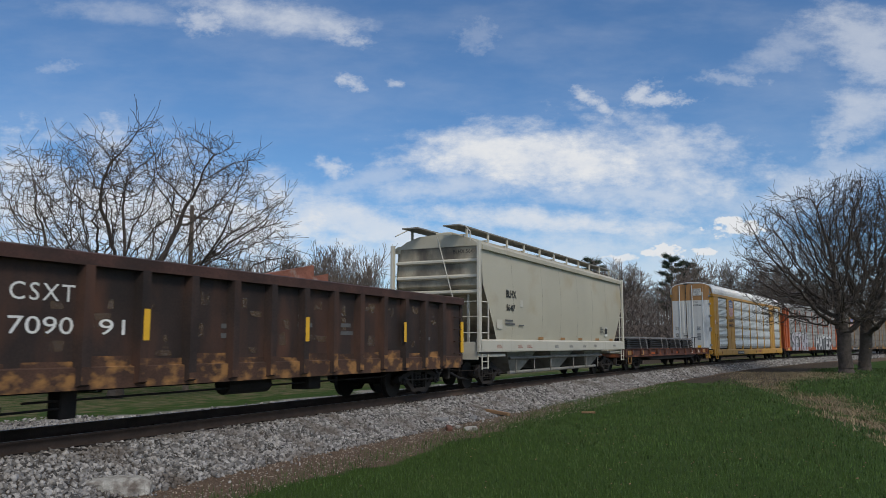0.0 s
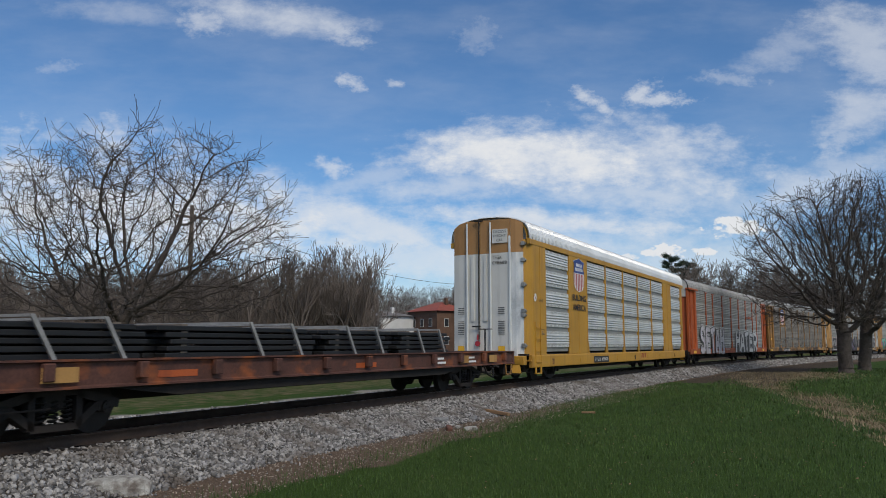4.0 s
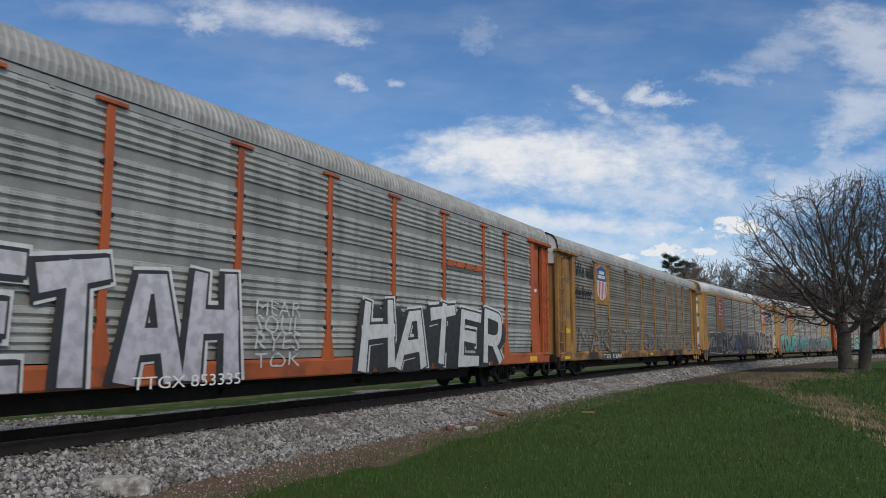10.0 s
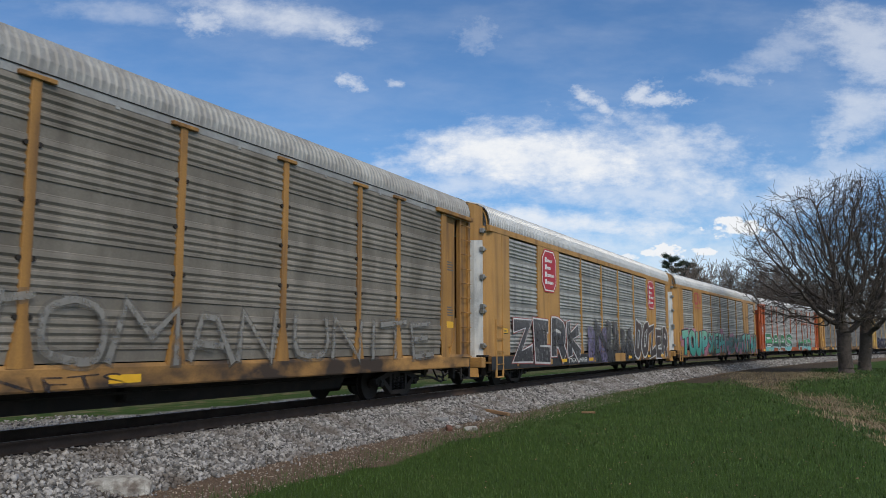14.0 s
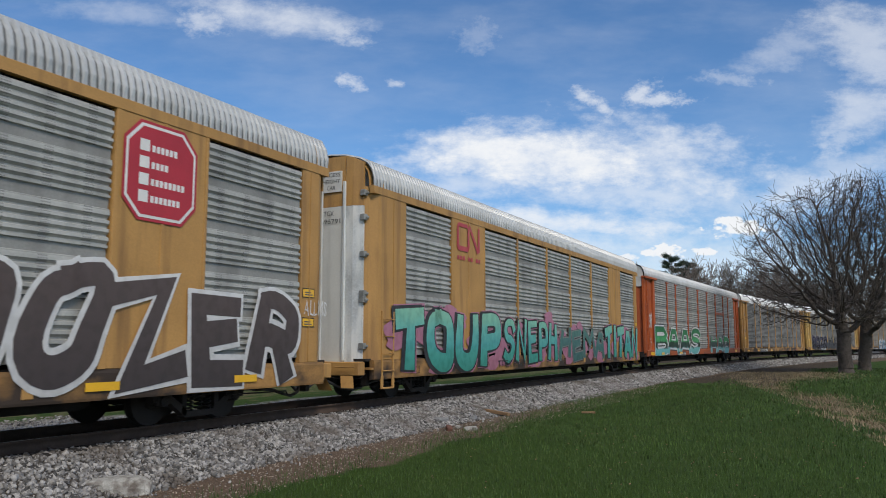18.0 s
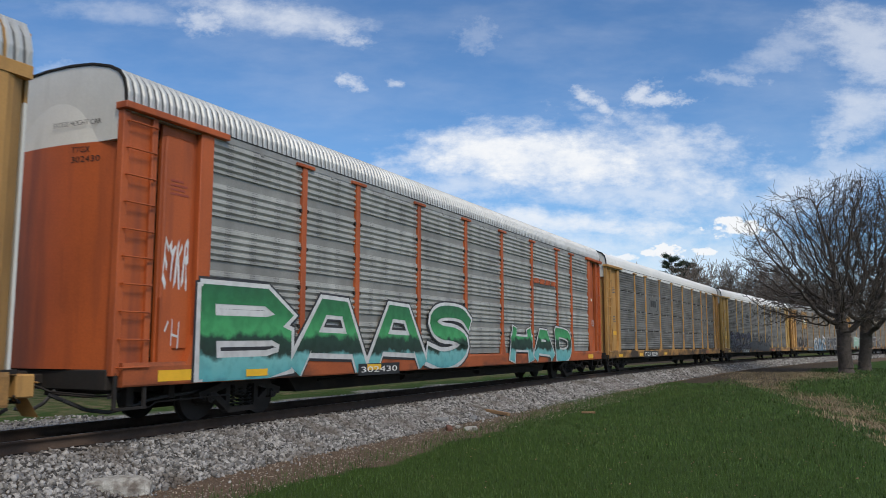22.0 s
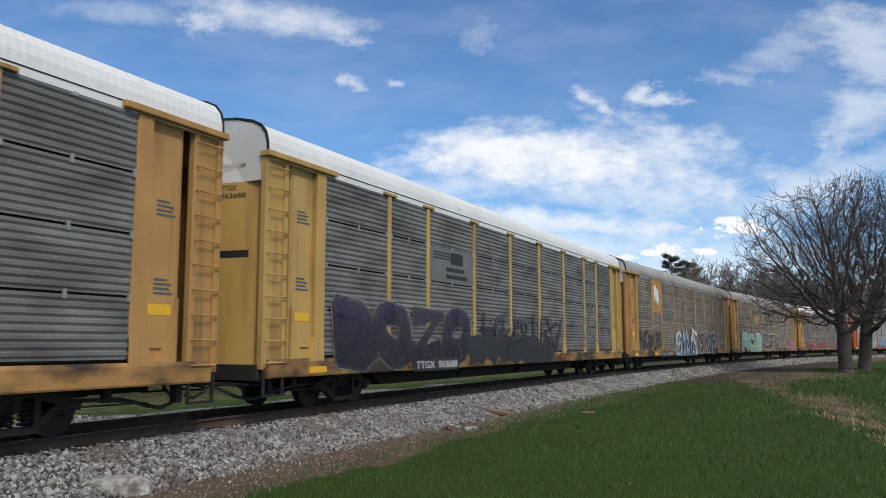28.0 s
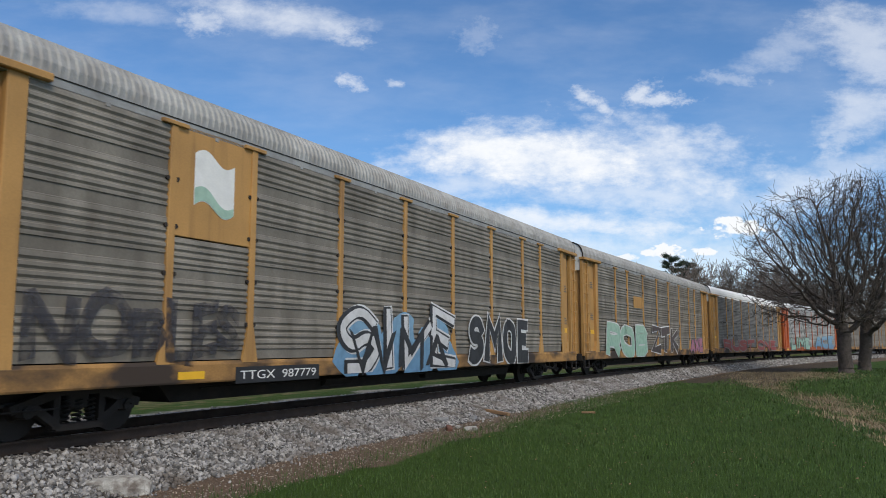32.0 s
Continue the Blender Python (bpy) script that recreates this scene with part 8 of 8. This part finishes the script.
def pine(place, tall, seed):
    """A pine: a straight trunk, whorls of limbs and tufts of needles."""
    t = thing("pine_tree", "dark green pine tree above the bare woods", "tree", pose(*place), "pines")
    rng = np.random.default_rng(seed)
    part("trunk", tube(shape(), (0, 0, -0.5), (0, 0, tall), 0.3, 0.05, n=8), M["bark"], t)
    limbs, V = shape(), []
    for k in range(26):
        f = 0.35 + 0.65 * k / 25
        a = 2.4 * k
        ln = (1.0 - 0.75 * (f - 0.35) / 0.65) * tall * 0.19 * rng.uniform(0.75, 1.2) + 0.6
        e = (math.cos(a) * ln, math.sin(a) * ln, f * tall + 0.25 * ln)
        tube(limbs, (0, 0, f * tall), e, 0.06, 0.02, n=5)
        m = 240
        u = rng.uniform(0.35, 1.05, m)
        p = np.array([0, 0, f * tall])[None] * (1 - u[:, None]) + np.array(e)[None] * u[:, None] + rng.normal(0, 0.32, (m, 3)) * [1, 1, 0.5]
        d = rng.normal(0, 0.35, (m, 3)) + [math.cos(a) * 0.25, math.sin(a) * 0.25, 0.25]
        w = np.cross(d, rng.normal(size=(m, 3)))
        w *= 0.07 / (np.linalg.norm(w, axis=1)[:, None] + 1e-9)
        V.append(np.stack([p - w, p + w, p + d], 1).reshape(-1, 3))
    V = np.concatenate(V)
    part("limbs", limbs, M["bark"], t)
    part("crown", raw_mesh("crown", V, np.arange(len(V)).reshape(-1, 3), M["pine"]), None, t)


pine((-30.9, 174.2, gz(-30.9, 174.2)), 18.5, 1)
pine((-27.6, 176.0, gz(-27.6, 176.0)), 17.0, 2)
pine((-46.1, 166.8, gz(-46.1, 166.8)), 18.0, 3)

# ---- houses, poles and what stands beyond the track ----
M["brick_wall"] = material("brown_brick_wall", (0.13, 0.075, 0.05), 0.9, 0, 0.2, 0.8, 12, 0.3)
M["red_roof"] = material("red_shingle_roof", (0.26, 0.065, 0.045), 0.85, 0, 0.15, 1.0, 14, 0.3)
M["siding"] = material("white_siding", (0.62, 0.62, 0.60), 0.7, 0, 0.06, 1.0, 12, 0.1)
M["grey_roof"] = material("grey_shingle_roof", (0.16, 0.155, 0.15), 0.9, 0, 0.15, 1.0, 14, 0.3)
M["glass"] = material("dark_window_glass", (0.03, 0.035, 0.04), 0.08, 0, 0.2, 1, 5, 0)
M["car_white"] = material("white_car_paint", (0.70, 0.71, 0.72), 0.25, 0, 0.04, 1, 10, 0)


def house(label, place, turn, wide, deep, eaves, ridge, wall, roof, windows, hip=True):
    t = thing("house", label, "house", pose(*place, 0, 0, turn))
    w, d = wide / 2, deep / 2
    part("wall", box(shape(), -w, w, -d, d, -1.5, eaves), wall, t)
    o, r = 0.45, (w - d * 0.9 if hip else w + 0.4)
    sh = add(shape(), [(-w - o, -d - o, eaves - 0.1), (w + o, -d - o, eaves - 0.1), (w + o, d + o, eaves - 0.1), (-w - o, d + o, eaves - 0.1), (-r, 0, ridge), (r, 0, ridge)], [(0, 1, 5, 4), (2, 3, 4, 5), (1, 2, 5), (3, 0, 4), (3, 2, 1, 0)])
    roof_ob = part("roof", sh, roof, t)
    part("chimney", box(shape(), w * 0.4, w * 0.4 + 0.6, -0.3, 0.3, ridge - 1.0, ridge + 0.7, 0.03), wall, roof_ob)
    for fx, z, ww, hh, face in windows:
        win = part("window", box(shape(), fx - ww / 2, fx + ww / 2, -d - 0.06, -d + 0.1, z, z + hh), M["siding"], t) if face == "front" else part("window", box(shape(), w - 0.1, w + 0.06, fx - ww / 2, fx + ww / 2, z, z + hh), M["siding"], t)
        pane = box(shape(), fx - ww / 2 + 0.09, fx + ww / 2 - 0.09, -d - 0.09, -d - 0.05, z + 0.09, z + hh - 0.09) if face == "front" else box(shape(), w + 0.05, w + 0.09, fx - ww / 2 + 0.09, fx + ww / 2 - 0.09, z + 0.09, z + hh - 0.09)
        part("pane", pane, M["glass"], win)
    return t


rows_up = [(x, z, 1.0, 1.5, "front") for z in (1.4, 4.6) for x in (-2.6, 0.0, 2.6)] + [(y, z, 1.0, 1.5, "right") for z in (1.4, 4.6) for y in (-1.8, 1.8)]
house("brown brick house with red hipped roof", (-66.8, 134.3, 0.0), -26, 9.0, 8.0, 7.6, 9.3, M["brick_wall"], M["red_roof"], rows_up)
house("white sided house with grey roof", (-76.0, 130.5, 0.0), -26, 8.0, 8.0, 6.7, 7.6, M["siding"], M["grey_roof"], [(x, 4.2, 0.8, 1.6, "front") for x in (-2.5, -0.6, 1.6, 2.6)] + [(x, 1.2, 0.8, 1.6, "front") for x in (-2.5, 0, 2.5)])
house("small white house behind bare trees", (-71.5, 58.0, -1.2), 20, 7.0, 7.0, 3.6, 5.6, M["siding"], M["grey_roof"], [(x, 0.9, 0.9, 1.4, "front") for x in (-2, 0, 2)], False)


def shelter(place, turn):
    t = thing("park_shelter", "low dark park shelter with pale fascia", "shelter", pose(*place, 0, 0, turn))
    part("roof", extrude_y(shape(), [(-4.2, 2.75), (0, 3.5), (4.2, 2.75), (4.2, 2.6), (-4.2, 2.6)], -3.2, 3.2), M["grey_roof"], t)
    part("fascia", box(box(shape(), -4.25, 4.25, -3.28, -3.2, 2.45, 2.72), -4.25, 4.25, 3.2, 3.28, 2.45, 2.72), M["siding"], t)
    for x in (-3.9, -1.3, 1.3, 3.9):
        for y in (-3.0, 3.0):
            part("post", box(shape(), x - 0.1, x + 0.1, y - 0.1, y + 0.1, -0.1, 2.6, 0.01), M["pole"], t)
    part("back_wall", box(shape(), -3.9, 3.9, 2.9, 3.05, 0, 2.4), M["brick_wall"], t)


shelter((-61.7, 47.6, gz(-61.7, 47.6)), 62)


def pickup(place, turn):
    t = thing("pickup_truck", "parked white pickup truck with a roof ladder rack", "vehicle", pose(*place, 0, 0, turn))
    part("body", extrude_x(shape(), [(-2.7, 0.45), (2.7, 0.45), (2.75, 0.95), (1.55, 1.08), (0.85, 1.10), (-0.9, 1.10), (-2.7, 1.08)], -0.95, 0.95), M["car_white"], t)
    cab = part("cab", extrude_x(shape(), [(-0.95, 1.05), (-0.85, 1.75), (-0.6, 1.84), (0.55, 1.84), (0.75, 1.76), (1.45, 1.08)], -0.86, 0.86), M["car_white"], t)
    for s in (-1, 1):
        for a, b in ((-0.72, -0.06), (0.04, 0.72)):
            part("side_window", extrude_x(shape(), [(a, 1.2), (b + (0.3 if b > 0.5 else 0), 1.2), (b, 1.72), (a, 1.72)], min(s * 0.855, s * 0.875), max(s * 0.855, s * 0.875)), M["glass"], cab)
    part("windscreen", add(shape(), [(-0.75, 1.44, 1.12), (0.75, 1.44, 1.12), (0.68, 0.82, 1.74), (-0.68, 0.82, 1.74)], [(0, 1, 2, 3)]), M["glass"], cab)
    rack = shape()
    for y in (-1.8, -0.5, 0.5):
        tube(rack, (-0.85, y, 2.0), (0.85, y, 2.0), 0.025, n=6)
    for x in (-0.85, 0.85):
        tube(rack, (x, -2.0, 2.0), (x, 1.2, 2.0), 0.025, n=6)
        for y in (-1.8, -0.5, 0.5):
            tube(rack, (x, y, 1.1 if y < -1 else 1.8), (x, y, 2.0), 0.02, n=6)
    part("ladder_rack", rack, M["rust_red"], t)
    for x in (-0.85, 0.85):
        for y in (-1.75, 1.75):
            part("wheel", tube(shape(), (x - 0.1, y, 0.36), (x + 0.1, y, 0.36), 0.36, n=18), M["black"], t)


pickup((-38.4, 31.4, gz(-38.4, 31.4)), 65)


def utility_pole(place, tall, turn=0):
    t = thing("utility_pole", "weathered wooden utility pole", "utility pole", pose(*place, 0, 0, turn), "utility poles")
    part("pole", tube(shape(), (0, 0, -0.5), (0, 0, tall), 0.17, 0.11, n=12), M["pole"], t)
    part("crossarm", box(shape(), -1.0, 1.0, -0.06, 0.06, tall - 0.75, tall - 0.62, 0.01), M["pole"], t)
    for x in (-0.9, -0.4, 0.4, 0.9):
        part("insulator", tube(shape(), (x, 0, tall - 0.62), (x, 0, tall - 0.45), 0.035, n=7), M["siding"], t)


POLES = ((-32.7, 34.0, 9.3), (-40.3, 102.7, 10.6))
for px_, py_, top_ in POLES:
    utility_pole((px_, py_, gz(px_, py_)), top_ - gz(px_, py_), 70)
wire = shape()
pa, pb = Vector((POLES[0][0], POLES[0][1], POLES[0][2] - 0.5)), Vector((POLES[1][0], POLES[1][1], POLES[1][2] - 0.5))
for k in range(24):
    f, g = k / 24, (k + 1) / 24
    tube(wire, pa.lerp(pb, f) - Vector((0, 0, 7.2 * f * (1 - f))), pa.lerp(pb, g) - Vector((0, 0, 7.2 * g * (1 - g))), 0.018, n=4, caps=False)
tagged(new("overhead_wire", mesh_of("overhead_wire", wire, M["black"])), "thin black overhead wire between utility poles", "wire")


# ---- loose stones, grass, things lying about ----
def stones_mesh(name, x, y, z, size, mat, seed):
    """Many broken stones in one mesh: jittered, flattened blocks."""
    rng = np.random.default_rng(seed)
    base = np.array([(a, b, c) for a in (-1, 1) for b in (-1, 1) for c in (-1, 1)], float) * 0.66
    tri = np.array([(0, 1, 3), (0, 3, 2), (4, 6, 7), (4, 7, 5), (0, 4, 5), (0, 5, 1), (2, 3, 7), (2, 7, 6), (0, 2, 6), (0, 6, 4), (1, 5, 7), (1, 7, 3)])
    n = len(x)
    v = base[None] * rng.uniform(0.45, 1.25, (n, 8, 3)) * rng.uniform(0.5, 1.35, (n, 1, 3))
    q = rng.normal(size=(n, 4))
    q /= np.linalg.norm(q, axis=1)[:, None]
    w, a, b, c = q.T
    R = np.stack([np.stack([1 - 2 * (b * b + c * c), 2 * (a * b - c * w), 2 * (a * c + b * w)], -1), np.stack([2 * (a * b + c * w), 1 - 2 * (a * a + c * c), 2 * (b * c - a * w)], -1),
                  np.stack([2 * (a * c - b * w), 2 * (b * c + a * w), 1 - 2 * (a * a + b * b)], -1)], 1)
    v = np.einsum("nij,nkj->nki", R, v) * (size / 2)[:, None, None] + np.stack([x, y, z], 1)[:, None]
    f = tri[None] + (np.arange(n) * 8)[:, None, None]
    return raw_mesh(name, v.reshape(-1, 3), f.reshape(-1, 3), mat)


def shoulder_z(lat):
    return np.interp(lat, [-8, -3.6, -2.9, -1.45, -0.5, 0.5, 1.3, 2.62, 3.0], [-0.62, -0.60, -0.56, -0.21, -0.235, -0.235, -0.21, -0.60, -0.66])


stone_rng = np.random.default_rng(12)
SX, SY, SZ, SS = [], [], [], []
for s0, s1, l0, l1, density, size in ((4, 22, 0.84, 3.05, 720, 0.066), (22, 45, 0.84, 3.05, 380, 0.082), (45, 80, 0.9, 2.8, 120, 0.11), (80, 150, 0.9, 2.8, 50, 0.17),
                                      (5, 45, -3.3, -1.2, 130, 0.085), (3, 16, -8.2, -3.2, 60, 0.085), (16, 36, -6.2, -3.2, 60, 0.085), (4, 40, -0.55, 0.55, 90, 0.06), (4, 30, 2.6, 3.5, 26, 0.04)):
    n = int((s1 - s0) * (l1 - l0) * density)
    s, l = stone_rng.uniform(s0, s1, n), stone_rng.uniform(l0, l1, n)
    if l0 > 2.5:
        l = 2.6 + (l - 2.6) ** 2 * 1.0
    keep = stone_rng.uniform(0, 1, n) > (l - 2.5) * 2.2 if l0 < 2 and l0 > 0 else np.ones(n, bool)
    s, l = s[keep], l[keep]
    x, y, _ = on_line(s, l)
    sz = size * stone_rng.uniform(0.45, 1.75, len(s))
    SX.append(x), SY.append(y), SZ.append(np.maximum(shoulder_z(l), ground_z(x, y)) * (l > 2) + shoulder_z(l) * (l <= 2) + stone_rng.uniform(-0.012, 0.02, len(s))), SS.append(sz)
tagged(new("ballast_stones", stones_mesh("ballast_stones", *(np.concatenate(q) for q in (SX, SY, SZ, SS)), M["stone"], 5)), "loose grey and white crushed ballast stones", "ballast", kind="stuff")

# pebbles and crumbs on the bare earth
n = 9000
s, l = stone_rng.uniform(5, 40, n), 2.45 + stone_rng.uniform(0, 1, n) ** 1.3 * 1.9
x, y, _ = on_line(s, l)
M["pebble"] = material("pale_pebbles", (0.25, 0.205, 0.165), 0.9, 0, 0.2, 9, 60, 0.3, per_island=0.6)
tagged(new("pebbles", stones_mesh("pebbles", x, y, ground_z(x, y) + 0.004, stone_rng.uniform(0.012, 0.04, n), M["pebble"], 6)), "pale pebbles scattered on bare earth", "pebbles", kind="stuff")


def blades_mesh(name, x, y, z, tall, wide, mat, seed, lean=0.5):
    """Many grass blades in one mesh, each a bent tapering strip."""
    rng = np.random.default_rng(seed)
    n = len(x)
    a = rng.uniform(0, 2 * math.pi, n)
    d = np.stack([np.cos(a), np.sin(a), np.zeros(n)], 1)
    side = np.stack([-np.sin(a), np.cos(a), np.zeros(n)], 1) * (wide / 2)[:, None]
    p = np.stack([x, y, z - 0.01], 1)
    bend = (rng.uniform(0.1, 1.0, n) * lean * tall)[:, None]
    mid = p + d * bend * 0.35 + np.array([0, 0, 1.0]) * (tall * 0.6)[:, None]
    tip = p + d * bend + np.array([0, 0, 1.0]) * tall[:, None]
    v = np.stack([p - side, p + side, mid + side * 0.7, mid - side * 0.7, tip], 1).reshape(-1, 3)
    k = (np.arange(n) * 5)[:, None]
    f = np.concatenate([k + [[0, 1, 2]], k + [[0, 2, 3]], k + [[3, 2, 4]]], 1).reshape(-1, 3)
    return raw_mesh(name, v, f, mat)


M["blade"] = material("grass_blades", (0.047, 0.087, 0.0145), 0.75, 0, 0.25, 0.5, 6, 0, (0.070, 0.105, 0.022), (0.5, 0.75), grime_scale=0.8, per_island=0.5)
M["straw"] = material("dry_straw", (0.24, 0.185, 0.11), 0.85, 0, 0.2, 0.7, 6, 0, (0.12, 0.10, 0.05), (0.45, 0.7), grime_scale=1.2, per_island=0.4)
grass_rng = np.random.default_rng(21)
bx, by, bt, bw = [], [], [], []
for y0, y1, x0, x1, density, tall, wide in ((5.5, 14, -8.3, 1.5, 620, 0.055, 0.007), (14, 24, -8.0, 2.2, 300, 0.065, 0.011), (24, 42, -8.0, 3.5, 110, 0.08, 0.02), (42, 75, -6, 6.0, 28, 0.11, 0.04)):
    n = int((y1 - y0) * (x1 - x0) * density)
    x, y = grass_rng.uniform(x0, x1, n), grass_rng.uniform(y0, y1, n)
    edge = earth_amount(x, y) + dry_amount(x, y) * 0.8
    keep = grass_rng.uniform(0.05, 0.8, n) > edge
    x, y = x[keep], y[keep]
    bx.append(x), by.append(y), bt.append(tall * grass_rng.uniform(0.5, 1.5, len(x))), bw.append(wide * grass_rng.uniform(0.7, 1.3, len(x)))
bx, by, bt, bw = (np.concatenate(q) for q in (bx, by, bt, bw))
tagged(new("lawn_grass", blades_mesh("lawn_grass", bx, by, ground_z(bx, by), bt, bw, M["blade"], 8)), "short green lawn grass", "grass", kind="stuff")
n = 60000
x, y = grass_rng.uniform(-7, 5, n), grass_rng.uniform(12, 62, n)
keep = grass_rng.uniform(0.15, 0.9, n) < dry_amount(x, y)
x, y = x[keep], y[keep]
tagged(new("dry_grass", blades_mesh("dry_grass", x, y, ground_z(x, y), 0.10 * grass_rng.uniform(0.4, 1.6, len(x)), 0.022 * grass_rng.uniform(0.6, 1.4, len(x)), M["straw"], 9, 1.6)), "flattened dry straw-coloured grass in a swale", "grass", kind="stuff")
# weeds at the edge of the earth
n = 5200
s = grass_rng.uniform(5, 34, n)
l = 4.15 - 1.25 * ramp(s, 14, 32) + grass_rng.normal(0, 0.3, n)
x, y, _ = on_line(s, l)
tagged(new("edge_weeds", blades_mesh("edge_weeds", x, y, ground_z(x, y), grass_rng.uniform(0.04, 0.14, n), np.full(n, 0.009), M["blade"], 10, 0.7)), "ragged green weeds along the lawn edge", "grass", kind="stuff")
# leaf litter and pale specks in the lawn
M["leaf"] = material("dead_leaves", (0.20, 0.12, 0.065), 0.85, 0, 0.2, 3, 20, 0, per_island=0.5)
n = 900
x, y = grass_rng.uniform(-7.5, 2.5, n), 6 + 40 * grass_rng.uniform(0, 1, n) ** 1.5
a = grass_rng.uniform(0, 6.28, n)
w = grass_rng.uniform(0.012, 0.03, n)
p = np.stack([x, y, ground_z(x, y) + 0.045], 1)
u = np.stack([np.cos(a) * w, np.sin(a) * w, grass_rng.uniform(-0.4, 0.4, n) * w], 1)
q = np.stack([-np.sin(a) * w, np.cos(a) * w, grass_rng.uniform(-0.4, 0.4, n) * w], 1) * 0.6
k = (np.arange(n) * 4)[:, None]
tagged(new("dead_leaves", raw_mesh("dead_leaves", np.stack([p - u, p + q, p + u, p - q], 1).reshape(-1, 3), (k + [[0, 1, 2, 3]]), M["leaf"])), "dead leaves scattered over the lawn", "leaves", kind="stuff")


def rock(name, label, place, size, mat, seed, turn=0.0, detail=3):
    """A broken rock: a dented sphere with flat faces."""
    bm = bmesh.new()
    bmesh.ops.create_icosphere(bm, subdivisions=detail, radius=0.5)
    off = Vector((seed * 3.7, seed * 1.3, 0))
    for v in bm.verts:
        d = 1 + 0.35 * noise.noise(v.co * 2.2 + off) + 0.16 * noise.noise(v.co * 6 + off)
        v.co = v.co * d
        v.co = Vector((max(-0.42, min(0.42, v.co.x)), max(-0.44, min(0.44, v.co.y)), max(-0.30, min(0.36 + 0.1 * v.co.x, v.co.z))))
        v.co = Vector((v.co.x * size[0], v.co.y * size[1], v.co.z * size[2]))
    me = bpy.data.meshes.new(name)
    bm.to_mesh(me)
    bm.free()
    me.materials.append(mat)
    ob = new(name, me)
    ob.matrix_basis = pose(*place, 0, 0, turn)
    return tagged(ob, label, "rock")


M["pale_rock"] = material("pale_limestone", (0.36, 0.35, 0.32), 0.9, 0, 0.25, 6, 45, 0.6, (0.12, 0.10, 0.085), (0.48, 0.66), grime_scale=5, depth=0.02)
M["grey_rock"] = material("grey_slab_stone", (0.20, 0.20, 0.20), 0.9, 0, 0.2, 6, 45, 0.4)
M["brick"] = material("red_brick", (0.13, 0.06, 0.042), 0.9, 0, 0.2, 8, 60, 0.4)
M["plank"] = material("split_brown_wood", (0.25, 0.15, 0.08), 0.85, 0, 0.25, 6, 50, 0.3)


def gzz(x, y):
    return float(ground_z(np.array([x]), np.array([y]))[0])


rock("limestone_block", "large pale weathered limestone block beside the ballast", (-8.98, 8.1, gzz(-8.98, 8.1) + 0.07), (1.15, 0.62, 0.5), M["pale_rock"], 3, 35)
rock("slab_stone", "grey slab of broken stone on the ballast edge", (-9.1, 18.3, -0.52), (0.55, 0.42, 0.22), M["grey_rock"], 5, 20)
rock("slab_stone", "small grey broken stone on the ballast edge", (-8.75, 19.6, -0.55), (0.26, 0.2, 0.18), M["grey_rock"], 7, 80)
rock("pale_stone", "white broken stone on bare earth", (-7.75, 17.2, gzz(-7.75, 17.2) + 0.03), (0.42, 0.2, 0.16), M["pale_rock"], 9, 60)
rock("pale_stone", "white broken stone on bare earth", (-8.55, 14.6, gzz(-8.55, 14.6) + 0.02), (0.12, 0.1, 0.09), M["pale_rock"], 11, 10)
rock("pale_stone", "white broken stone on bare earth", (-8.2, 17.5, gzz(-8.2, 17.5) + 0.03), (0.24, 0.16, 0.1), M["pale_rock"], 13, 100)
brick_sh = box(shape(), -0.07, 0.07, -0.12, 0.12, -0.07, 0.06, 0.02)
brick_ob = tagged(new("brick_lump", mesh_of("brick_lump", brick_sh, M["brick"])), "broken red brick lump on bare earth", "brick")
brick_ob.matrix_basis = pose(-8.15, 16.9, gzz(-8.15, 16.9) + 0.05, 12, 8, 35)
plank_sh = box(shape(), -0.07, 0.07, -0.42, 0.42, -0.04, 0.05, 0.012)
plank_ob = tagged(new("wood_plank", mesh_of("wood_plank", plank_sh, M["plank"])), "short brown split wooden plank on ballast", "plank")
plank_ob.matrix_basis = pose(-8.72, 21.2, gzz(-8.72, 21.2) + 0.09, 5, 3, 75)
plank2 = tagged(new("wood_plank", mesh_of("wood_plank", box(shape(), -0.05, 0.05, -0.2, 0.2, -0.03, 0.03, 0.01), M["plank"])), "weathered wood offcut on the lawn edge", "plank")
plank2.matrix_basis = pose(-6.65, 23.2, gzz(-6.65, 23.2) + 0.04, 0, 4, 110)
motions()
